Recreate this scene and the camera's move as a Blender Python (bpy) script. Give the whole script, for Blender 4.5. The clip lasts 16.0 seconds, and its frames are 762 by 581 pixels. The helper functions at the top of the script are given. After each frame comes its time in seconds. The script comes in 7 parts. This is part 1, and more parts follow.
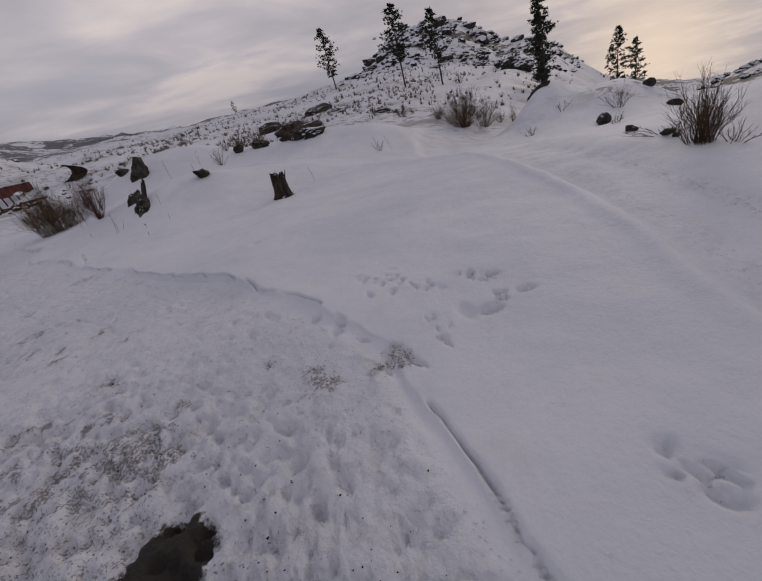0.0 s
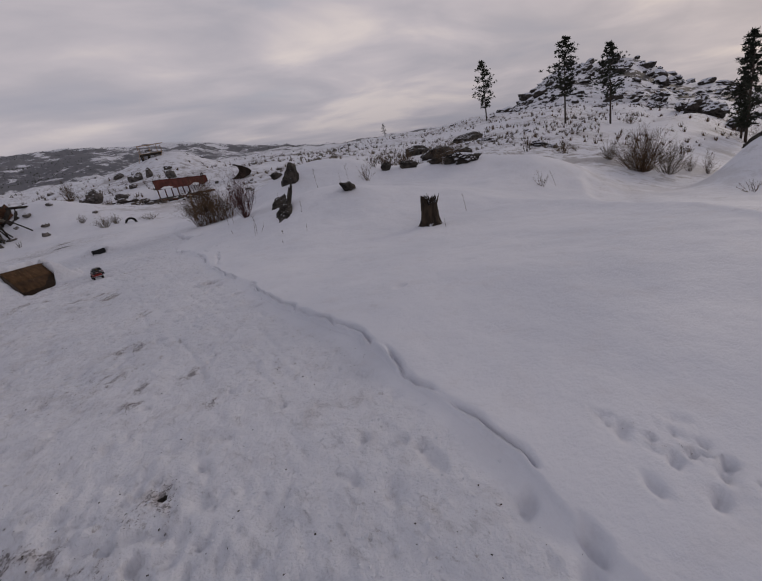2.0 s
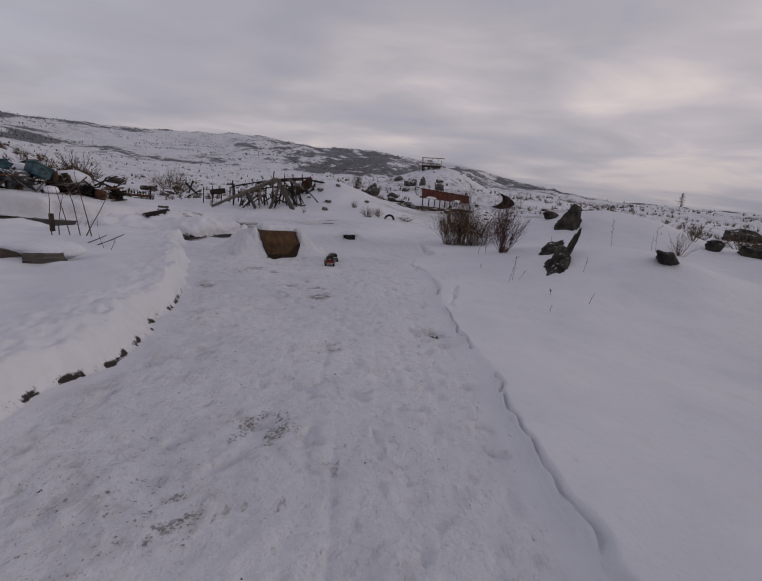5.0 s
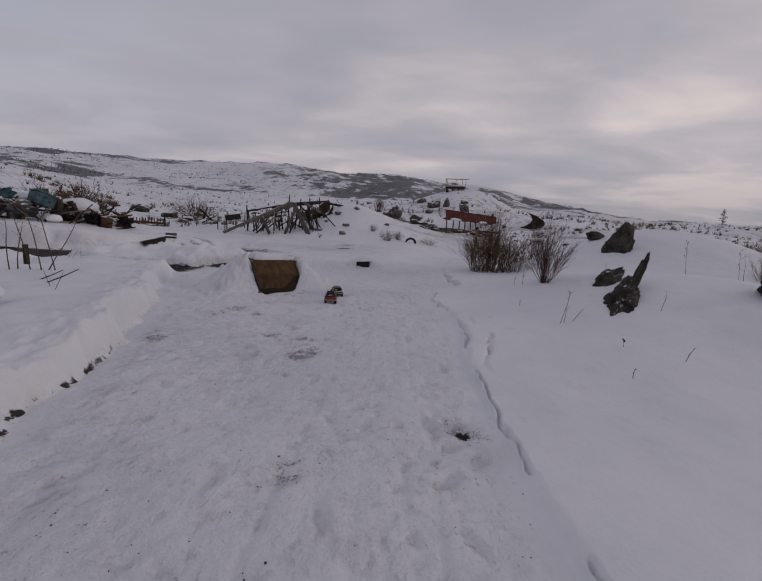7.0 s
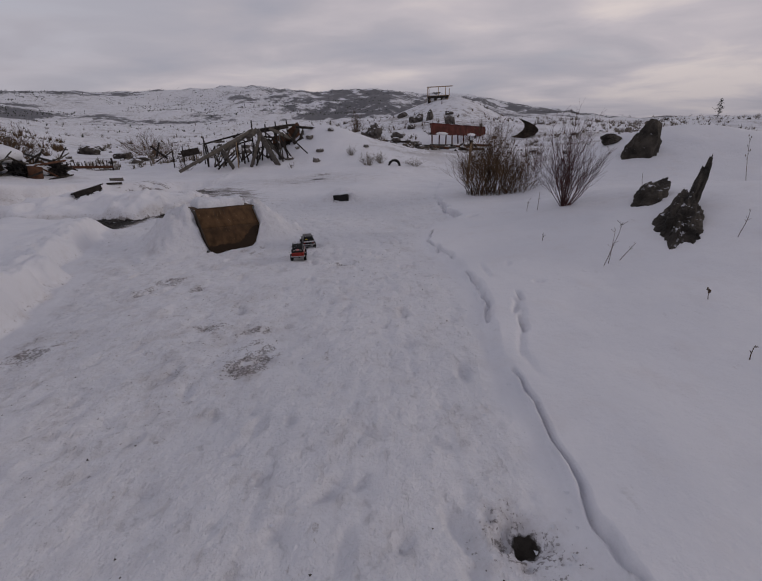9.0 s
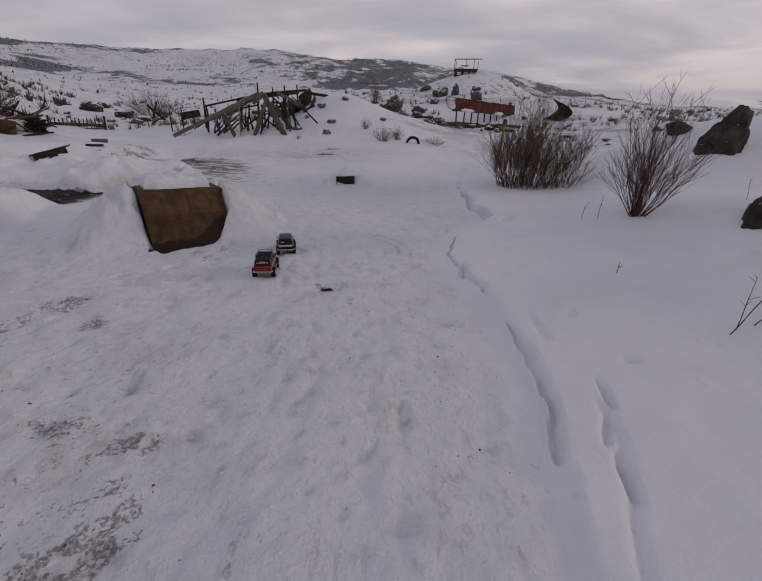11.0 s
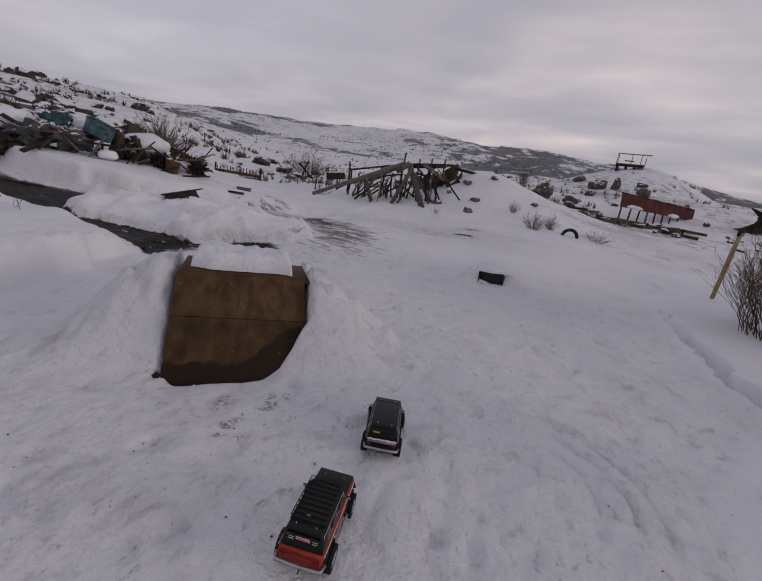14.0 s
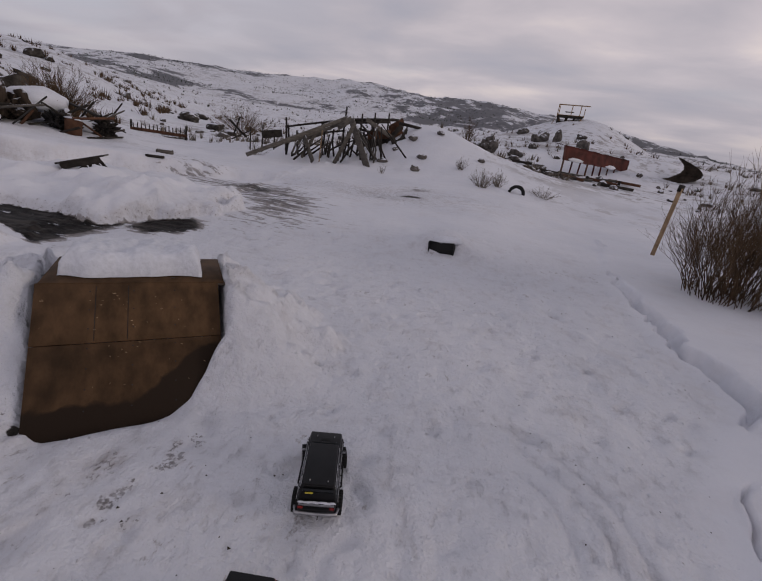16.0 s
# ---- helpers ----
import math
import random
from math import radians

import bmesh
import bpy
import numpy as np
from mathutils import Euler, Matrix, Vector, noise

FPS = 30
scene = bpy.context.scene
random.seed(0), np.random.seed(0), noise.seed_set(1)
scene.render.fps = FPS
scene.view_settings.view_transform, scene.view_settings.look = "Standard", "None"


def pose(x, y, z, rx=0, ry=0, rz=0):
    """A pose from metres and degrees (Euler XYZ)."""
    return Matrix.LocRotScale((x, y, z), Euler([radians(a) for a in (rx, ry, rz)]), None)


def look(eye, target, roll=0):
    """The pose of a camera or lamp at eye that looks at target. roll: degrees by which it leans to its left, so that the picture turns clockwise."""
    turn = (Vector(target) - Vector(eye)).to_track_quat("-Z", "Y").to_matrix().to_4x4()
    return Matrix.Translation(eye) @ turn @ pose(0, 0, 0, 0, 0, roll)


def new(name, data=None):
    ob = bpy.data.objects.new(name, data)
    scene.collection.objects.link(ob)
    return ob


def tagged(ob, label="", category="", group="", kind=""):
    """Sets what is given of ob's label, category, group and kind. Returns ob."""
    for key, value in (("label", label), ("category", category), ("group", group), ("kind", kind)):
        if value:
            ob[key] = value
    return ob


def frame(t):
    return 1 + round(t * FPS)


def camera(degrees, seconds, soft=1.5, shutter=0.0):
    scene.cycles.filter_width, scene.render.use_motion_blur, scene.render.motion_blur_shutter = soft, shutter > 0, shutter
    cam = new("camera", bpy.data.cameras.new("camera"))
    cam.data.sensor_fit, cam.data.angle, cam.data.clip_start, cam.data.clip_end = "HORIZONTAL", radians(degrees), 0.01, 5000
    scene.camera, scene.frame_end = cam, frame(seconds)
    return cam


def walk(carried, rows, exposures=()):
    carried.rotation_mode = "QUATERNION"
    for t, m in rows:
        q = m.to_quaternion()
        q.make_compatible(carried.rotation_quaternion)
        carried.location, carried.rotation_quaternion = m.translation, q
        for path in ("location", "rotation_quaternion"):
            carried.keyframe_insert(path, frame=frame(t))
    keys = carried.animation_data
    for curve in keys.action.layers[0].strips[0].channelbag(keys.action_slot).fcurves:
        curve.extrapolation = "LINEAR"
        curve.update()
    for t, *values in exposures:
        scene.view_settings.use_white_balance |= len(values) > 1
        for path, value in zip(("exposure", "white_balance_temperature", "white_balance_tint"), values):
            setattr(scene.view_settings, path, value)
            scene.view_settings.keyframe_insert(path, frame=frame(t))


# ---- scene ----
# The camera: a small drone that follows two model trucks
cam = camera(88.0, 16.0, soft=1.25)
PATH = [
    (0, (0.453, -17.922, 2.185), (3.227, -15.659, 0.400), -17.25),
    (0.5, (0.832, -17.362, 2.178), (3.430, -14.717, 0.676), -9.97),
    (1, (1.178, -16.815, 2.164), (3.564, -13.981, 0.654), -14.06),
    (1.5, (1.417, -16.234, 2.151), (3.643, -13.118, 0.996), -13.38),
    (2, (1.692, -15.667, 2.056), (3.885, -12.590, 0.743), -11.30),
    (2.5, (1.816, -15.021, 1.972), (3.779, -11.761, 0.740), -10.61),
    (3, (1.952, -14.236, 1.949), (3.439, -10.647, 0.998), -5.33),
    (3.5, (2.117, -13.543, 1.921), (3.214, -9.786, 1.094), -3.73),
    (4, (2.251, -12.953, 1.902), (3.200, -9.155, 1.079), -2.06),
    (4.5, (2.339, -12.433, 1.897), (2.990, -8.551, 1.186), -2.46),
    (5, (2.376, -11.927, 1.898), (2.724, -8.041, 1.015), 4.39),
    (5.2, (2.408, -11.722, 1.898), (2.628, -7.833, 0.986), 5.85),
    (7.3, (2.892, -9.453, 1.896), (2.926, -5.509, 1.229), 2.20),
    (7.5, (2.922, -9.251, 1.898), (2.957, -5.335, 1.082), 0.43),
    (8, (2.916, -8.766, 1.908), (2.799, -5.016, 0.523), -4.39),
    (8.2, (2.921, -8.552, 1.918), (2.980, -4.801, 0.530), -3.56),
    (10.3, (3.084, -6.338, 1.871), (3.321, -2.652, 0.335), 1.26),
    (10.5, (3.112, -6.114, 1.872), (3.342, -2.457, 0.268), 2.85),
    (11, (3.207, -5.542, 1.867), (3.292, -1.880, 0.260), 1.86),
    (11.5, (3.222, -4.953, 1.880), (3.119, -1.145, 0.660), 1.96),
    (12, (3.228, -4.319, 1.900), (3.090, -0.410, 1.061), 1.30),
    (12.5, (3.113, -3.715, 1.874), (2.470, 0.180, 1.229), 0.36),
    (13, (2.959, -3.167, 1.852), (1.914, 0.656, 1.311), 0.78),
    (13.5, (2.690, -2.702, 1.822), (1.518, 1.010, 0.905), 3.77),
    (14, (2.421, -2.341, 1.788), (1.369, 1.370, 0.730), 8.65),
    (14.5, (2.235, -2.039, 1.780), (1.053, 1.597, 0.605), 9.46),
    (15, (2.189, -1.869, 1.816), (1.422, 1.858, 0.583), 10.56),
    (15.5, (2.291, -1.731, 1.876), (1.736, 2.000, 0.546), 9.22),
    (16, (2.345, -1.622, 1.935), (1.834, 2.096, 0.551), 7.80),
]
walk(cam, [(t, look(eye, target, roll)) for t, eye, target, roll in PATH], exposures=[(0.0, -0.14, 6480, 10), (8.0, -0.14, 6460, 10), (11.0, -0.02, 6520, 11), (16.0, 0.02, 6540, 11.3)])

# World: a closed winter cloud deck, brighter and warmer towards the low sun
SUN_AZ, SUN_EL = 88.0, 14.0  # degrees from +y towards +x, and above the horizon


def sky_world():
    w = bpy.data.worlds.new("winter_sky")
    w.use_nodes = True
    nt = w.node_tree
    nt.nodes.clear()
    N, L = nt.nodes.new, nt.links.new

    def math_node(op, a, b=None, clamp=False):
        n = N("ShaderNodeMath")
        n.operation, n.use_clamp = op, clamp
        for k, v in enumerate((a, b)):
            if v is None:
                continue
            if isinstance(v, (int, float)):
                n.inputs[k].default_value = v
            else:
                L(v, n.inputs[k])
        return n.outputs[0]

    def ramp(fac, stops):
        n = N("ShaderNodeValToRGB")
        while len(n.color_ramp.elements) < len(stops):
            n.color_ramp.elements.new(0.5)
        for e, (at, col) in zip(n.color_ramp.elements, stops):
            e.position, e.color = at, (*col, 1)
        L(fac, n.inputs[0])
        return n.outputs[0]

    def mix(fac, a, b, mode="MIX"):
        n = N("ShaderNodeMix")
        n.data_type, n.blend_type = "RGBA", mode
        for s, v in ((n.inputs[0], fac), (n.inputs[6], a), (n.inputs[7], b)):
            if isinstance(v, (int, float)):
                s.default_value = v
            elif isinstance(v, tuple):
                s.default_value = (*v, 1)
            else:
                L(v, s)
        return n.outputs[2]

    co = N("ShaderNodeTexCoord").outputs["Generated"]
    sep = N("ShaderNodeSeparateXYZ")
    L(co, sep.inputs[0])
    x, y, z = sep.outputs
    up = math_node("MAXIMUM", z, 0.0)
    deep = math_node("ADD", up, math_node("MULTIPLY", math_node("EXPONENT", math_node("MULTIPLY", math_node("MINIMUM", z, 0.0), 8.3)), 0.12))
    cmb = N("ShaderNodeCombineXYZ")
    L(math_node("DIVIDE", x, deep), cmb.inputs[0])
    L(math_node("DIVIDE", y, deep), cmb.inputs[1])
    mp = N("ShaderNodeMapping")
    mp.inputs["Rotation"].default_value = (0, 0, radians(25))
    mp.inputs["Scale"].default_value = (0.85, 1.25, 1)
    L(cmb.outputs[0], mp.inputs[0])

    def clouds(scale, detail, rough, shift):
        n = N("ShaderNodeTexNoise")
        n.inputs["Scale"].default_value, n.inputs["Detail"].default_value = scale, detail
        n.inputs["Roughness"].default_value, n.inputs["Distortion"].default_value = rough, 0.4
        v = N("ShaderNodeVectorMath")
        v.operation = "ADD"
        v.inputs[1].default_value = (shift, shift * 0.7, 0)
        L(mp.outputs[0], v.inputs[0])
        L(v.outputs[0], n.inputs["Vector"])
        return n.outputs["Fac"]

    big, small, gap = clouds(0.42, 4, 0.45, 3.1), clouds(1.3, 5, 0.5, 8.4), clouds(0.8, 4, 0.5, 21.7)
    form = math_node("ADD", math_node("MULTIPLY", big, 0.62), math_node("MULTIPLY", small, 0.38))
    deck = ramp(form, [(0.38, (0.385, 0.38, 0.44)), (0.47, (0.455, 0.43, 0.475)), (0.54, (0.55, 0.505, 0.54)), (0.62, (0.72, 0.64, 0.625))])
    nishita = N("ShaderNodeTexSky")
    nishita.sky_type, nishita.sun_disc = "NISHITA", False
    nishita.sun_elevation, nishita.sun_rotation = radians(SUN_EL), radians(SUN_AZ)
    clear = mix(1.0, nishita.outputs[0], (0.1, 0.1, 0.1), "MULTIPLY")
    thin = mix(0.45, clear, (0.40, 0.46, 0.58))
    hole = math_node("MULTIPLY", ramp(gap, [(0.60, (0, 0, 0)), (0.72, (1, 1, 1))]), math_node("MULTIPLY", up, 1.6, True))
    deck = mix(math_node("MULTIPLY", hole, 0.55), deck, thin)
    # towards the sun the deck is thinner
    dot = N("ShaderNodeVectorMath")
    dot.operation = "DOT_PRODUCT"
    a, e = radians(SUN_AZ), radians(SUN_EL)
    dot.inputs[1].default_value = (math.sin(a) * math.cos(e), math.cos(a) * math.cos(e), math.sin(e))
    L(co, dot.inputs[0])
    near = math_node("POWER", math_node("MAXIMUM", dot.outputs["Value"], 0.0), 9.0)
    deck = mix(math_node("MULTIPLY", near, 0.30), deck, (0.78, 0.62, 0.50))
    glow = N("ShaderNodeVectorMath")
    glow.operation = "DOT_PRODUCT"
    glow.inputs[1].default_value = (math.cos(radians(-5)) * math.sin(radians(89)), math.cos(radians(-5)) * math.cos(radians(89)), math.sin(radians(-5)))
    L(co, glow.inputs[0])
    lit = math_node("POWER", math_node("MAXIMUM", glow.outputs["Value"], 0.0), 130.0)
    # away from the sun it thins out to pale blue
    far = N("ShaderNodeVectorMath")
    far.operation = "DOT_PRODUCT"
    far.inputs[1].default_value = (-0.66, 0.53, 0.53)
    L(co, far.inputs[0])
    west = math_node("MULTIPLY", math_node("SUBTRACT", far.outputs["Value"], 0.80, True), 4.5, True)
    deck = mix(math_node("MULTIPLY", west, ramp(small, [(0.36, (0.15, 0.15, 0.15)), (0.58, (0.85, 0.85, 0.85))])), deck, (0.355, 0.405, 0.50))
    # a darker, bluer bank of cloud low over the far hills
    low = math_node("SUBTRACT", 1.0, math_node("MULTIPLY", up, 5.0, True), True)
    low = math_node("MULTIPLY", math_node("POWER", low, 1.7), math_node("SUBTRACT", 0.85, near, True))
    deck = mix(math_node("MULTIPLY", low, 0.85), deck, (0.235, 0.228, 0.272))
    deck = mix(math_node("MULTIPLY", lit, 0.8), deck, (0.98, 0.78, 0.60))
    # the deck thickens overhead
    deck = mix(math_node("MULTIPLY", math_node("SUBTRACT", up, 0.62, True), 1.1), deck, (0.20, 0.21, 0.26))
    bg = N("ShaderNodeBackground")
    L(deck, bg.inputs[0])
    bg.inputs[1].default_value = 1.0
    out = N("ShaderNodeOutputWorld")
    L(bg.outputs[0], out.inputs[0])
    scene.world = w


sky_world()
sun = new("sun", bpy.data.lights.new("sun", "SUN"))
sun.data.energy, sun.data.angle, sun.data.color = 0.6, radians(12), (1.0, 0.86, 0.72)
sun.matrix_world = look((0, 0, 0), (-math.sin(radians(SUN_AZ)) * math.cos(radians(SUN_EL)), -math.cos(radians(SUN_AZ)) * math.cos(radians(SUN_EL)), -math.sin(radians(SUN_EL))))
sun.location = (60, 10, 40)


# ---- the lie of the land ----
def hash2(ix, iy, seed):
    h = (ix.astype(np.int64) * 374761393 + iy.astype(np.int64) * 668265263 + seed * 1442695041) & 0xFFFFFFFF
    h = ((h ^ (h >> 13)) * 1274126177) & 0xFFFFFFFF
    return ((h ^ (h >> 16)) & 0xFFFF) / 65535.0


def value_noise(x, y, seed=0):
    ix, iy = np.floor(x), np.floor(y)
    fx, fy = x - ix, y - iy
    fx, fy = fx * fx * fx * (fx * (fx * 6 - 15) + 10), fy * fy * fy * (fy * (fy * 6 - 15) + 10)
    a, b = hash2(ix, iy, seed), hash2(ix + 1, iy, seed)
    c, d = hash2(ix, iy + 1, seed), hash2(ix + 1, iy + 1, seed)
    return (a + (b - a) * fx + (c - a) * fy + (a - b - c + d) * fx * fy) * 2 - 1


def fbm(x, y, octaves=4, seed=0, gain=0.5):
    out, amp = 0.0, 1.0
    for k in range(octaves):
        c, s = math.cos(0.7 * k), math.sin(0.7 * k)
        out = out + amp * value_noise((c * x - s * y) * 2**k, (s * x + c * y) * 2**k, seed + 17 * k)
        amp *= gain
    return out


def smooth(a, b, v):
    t = np.clip((v - a) / (b - a), 0, 1)
    return t * t * (3 - 2 * t)


# Heights of the wider land by bearing (degrees from +y towards +x) and distance from the middle of the trail
HUB = (2.5, -6.0)
BEARING = [-75, -50, -30, -12, 2, 14, 24, 36, 50, 58, 66, 71, 79, 95]
REACH = [12, 24, 42, 66, 130, 215, 520, 1350]
LAND = [
    [0, 1.3, 3.2, 5.8, 13.2, 19, 43, 95],
    [0, 1.0, 2.6, 4.8, 12.8, 17, 37, 96],
    [0, 0.3, 1.0, 1.6, 3, 7, 26, 128],
    [0, 0.35, 1.6, 2.4, 3, 6, 28, 160],
    [0, 0.6, 2.4, 5.2, 5, 7, 30, 152],
    [0, 0.25, 1.8, 7.4, 6, 8, 28, 122],
    [0, 0.3, 1.3, 4.6, 6, 8, 22, 76],
    [0.1, 1.2, 2.0, 3.0, 5, 8, 14, 34],
    [0, 0.2, 0.9, 1.8, 4.7, 7, 10, 20],
    [0, -0.25, 0.5, 1.6, 5.0, 8.5, 9, 10],
    [0, -0.7, 0.1, 1.4, 5.0, 22, 8, 0],
    [0, -1.1, -0.7, -0.3, 2.0, 19, -4, -25],
    [-0.1, -1.6, -1.6, -2.2, -2, 2.5, -45, -170],
    [-0.5, -3.0, -5.2, -8.8, -20, -38, -100, -280],
]
MOUNDS = [  # x, y, half width, half depth, height
    (12.6, 5.2, 3.0, 3.6, 0.45), (15.6, 6.4, 3.0, 2.1, 1.6), (20.6, 1.4, 3.0, 3.0, 1.05), (24.0, -2.4, 3.2, 3.0, 1.25), (10.6, -1.2, 2.2, 2.0, 0.85), (8.8, 1.5, 2.2, 2.4, 0.25), (35, -10.8, 4.0, 1.4, 2.8), (36, -15.2, 5.0, 2.4, 2.4), (225, -62, 30, 22, 16),
    (3.0, 6.9, 1.3, 0.9, 0.16), (21.3, 41.5, 2.6, 2.2, 0.9), (0.5, 22.5, 6.0, 3.2, 0.9), (0.1, 24.2, 2.1, 2.3, 1.4), (3.4, 26.0, 2.4, 2.4, 0.35), (-16, 13.5, 5.5, 3.0, 0.5), (15.4, 57.0, 5.0, 4.5, 0.9),
]


def right_edge(y):
    return np.interp(y, [-19, -16.5, -15.8, -14.3, -12, -9, -5, -2.6, -1.5, 0, 0.7, 1.3, 2, 3.5, 5, 6.2, 8.5, 12.6], [0.4, 2.2, 2.9, 3.4, 3.9, 3.95, 4.2, 4.45, 4.35, 4.3, 4.45, 4.85, 5.35, 5.4, 5.5, 5.6, 6.15, 7.1])


def left_edge(y):
    return np.interp(y, [-19, -12, -9.4, -8, -6.2, -5, -3.3, -2, 0.4, 1.2, 2.7, 4], [-1.2, -0.6, -0.3, -0.15, -0.2, -0.5, -1.0, -1.6, -2.55, -2.95, -3.5, -3.8])


RAMP_AT, RAMP_TURN, RAMP_W, RAMP_RUN, RAMP_H = (0.03, -0.05), radians(36.0), 1.17, 0.65, 0.71
BLOTCHES = [  # x, y, radius, strength: dirt trodden into the snow
    (1.77, -8.97, 0.16, 1.0), (1.67, -10.52, 0.09, 1.0), (1.55, -10.97, 0.08, 0.9), (2.19, -10.8, 0.09, 0.8), (1.53, -12.64, 0.07, 1.0), (1.38, -12.85, 0.14, 0.5), (1.05, -13.28, 0.08, 1.0), (1.14, -13.42, 0.07, 1.0), (1.61, -14.13, 0.06, 0.9), (2.33, -14.36, 0.06, 0.7), (2.32, -14.66, 0.07, 0.7), (0.83, -12.59, 0.07, 0.8), (1.01, -12.93, 0.08, 0.7),
    (0.59, -12.49, 0.10, 0.7), (0.27, -13.2, 0.18, 0.9), (0.49, -13.51, 0.2, 0.9), (0.86, -14.1, 0.22, 0.8), (1.07, -14.18, 0.16, 0.8), (1.09, -14.51, 0.2, 0.8), (2.2, -11.72, 0.08, 0.6), (2.34, -15.3, 0.07, 1.0), (2.39, -15.49, 0.08, 1.0), (2.2, -15.53, 0.08, 1.0), (2.02, -15.49, 0.07, 0.7), (2.76, -15.96, 0.10, 0.7), (2.6, -15.97, 0.09, 0.7), (2.58, -16.09, 0.08, 0.8),
    (1.44, -9.9, 0.10, 0.6), (1.26, -7.68, 0.05, 0.9), (2.27, -7.03, 0.10, 0.7), (1.84, -4.48, 0.10, 0.8), (1.91, -4.28, 0.14, 0.9), (1.19, -3.6, 0.12, 0.7), (1.79, -3.74, 0.10, 0.8), (0.04, -1.8, 0.13, 0.8), (0.59, -2.25, 0.07, 0.8), (-0.14, -2.31, 0.10, 0.7), (-0.42, -4.01, 0.14, 0.7),
    (0.67, -0.11, 0.05, 1.0), (0.99, -0.18, 0.035, 1.0), (1.01, -0.26, 0.06, 1.0), (0.97, -0.32, 0.06, 1.0), (0.91, -0.42, 0.05, 0.8), (1.01, 0.13, 0.04, 1.0), (1.04, 0.2, 0.035, 1.0), (1.01, 0.0, 0.04, 0.9), (0.67, -0.42, 0.04, 0.7), (3.75, -6.3, 0.17, 0.4), (2.66, -1.2, 0.16, 0.9)]
ROAD_X, ROAD_Y = [3, 4, 5.3, 6.9, 8.7, 13, 18.4, 22, 29], [-19.6, -19.1, -18.65, -17.8, -16.6, -13.7, -9.8, -7.3, -4.2]
PITS = [(3.75, -6.3, 0.11, 0.11), (2.66, -1.2, 0.125, 0.13), (0.60, -15.5, 0.4, 0.03), (0.12, -2.38, 0.05, 0.05), (1.53, -12.64, 0.05, 0.06), (-0.01, -0.06, 0.05, 0.06)]
TRUCK_LINE = ([-17, -14.6, -13.2, -10.9, -9, -6.3, -3, -1.6, -0.8, 0.2], [1.0, 1.5, 1.9, 2.17, 2.28, 2.34, 2.66, 2.26, 1.98, 1.95])
STEPS = [  # x, y, depth, length, width, turn
    (5.32, -2.84, 0.5, 0.10, 0.06, 0.4), (5.17, -2.09, 0.4, 0.12, 0.05, 1.2), (4.89, -3.27, 0.8, 0.22, 0.03, 1.4), (4.72, -3.61, 0.8, 0.18, 0.035, 1.1), (4.66, -3.95, 0.9, 0.2, 0.035, 1.45),
    (3.64, -16.60, 1.2, 0.15, 0.085, 2.4), (3.57, -16.38, 0.7, 0.20, 0.11, 0.9), (3.95, -16.60, 0.9, 0.09, 0.05, 2.4), (3.83, -16.66, 0.8, 0.08, 0.045, 2.4), (4.05, -16.85, 0.8, 0.12, 0.07, 2.4), (4.38, -15.0, 0.3, 0.10, 0.05, 2.5), (4.38, -0.55, 0.9, 0.13, 0.06, 1.3), (4.33, -0.95, 0.8, 0.16, 0.06, 1.6), (5.68, 1.68, 1.1, 0.22, 0.11, 0.7),
    (3.09, -16.32, 0.6, 0.07, 0.03, 2.0), (3.02, -16.40, 0.6, 0.06, 0.03, 1.6), (3.01, -15.06, 0.9, 0.13, 0.08, 0.8), (2.72, -16.22, 0.9, 0.16, 0.03, 1.3), (2.84, -16.03, 0.7, 0.09, 0.03, 1.6), (2.90, -15.89, 0.8, 0.07, 0.03, 2.0), (2.93, -15.50, 0.8, 0.08, 0.03, 1.9),
    (3.19, -14.61, 1.0, 0.12, 0.06, 0.5), (3.20, -14.98, 1.2, 0.13, 0.07, 1.1), (4.03, -14.78, 0.5, 0.10, 0.05, 0.6), (3.98, -15.10, 0.8, 0.07, 0.06, 0.9), (4.09, -15.32, 0.7, 0.12, 0.05, 0.3), (3.71, -15.08, 0.7, 0.09, 0.05, 1.2), (3.82, -15.34, 0.8, 0.08, 0.05, 0.5),
    (3.55, -6.61, 0.6, 0.12, 0.08, 0.8), (3.76, -6.82, 0.6, 0.14, 0.07, 0.9), (3.48, -7.06, 0.6, 0.16, 0.08, 1.0), (3.67, -9.23, 0.8, 0.12, 0.05, 0.1), (3.67, -8.88, 0.7, 0.14, 0.04, 0.1), (5.20, -11.25, 0.5, 0.16, 0.08, 0.3),
    (2.34, -18.02, 0.8, 0.08, 0.06, 0.3), (2.20, -18.18, 0.7, 0.06, 0.04, 0.6), (2.11, -18.31, 0.8, 0.07, 0.04, 0.2),
]
SCUFFS = [(4.12, -15.0, 0.13, 0.45), (4.0, -15.65, 0.12, 0.3), (4.30, -16.28, 0.13, 0.30), (3.32, -16.15, 0.13, 0.17), (2.68, -16.0, 0.16, 0.16), (2.2, -18.2, 0.15, 0.18), (3.72, -6.3, 0.24, 0.2)]


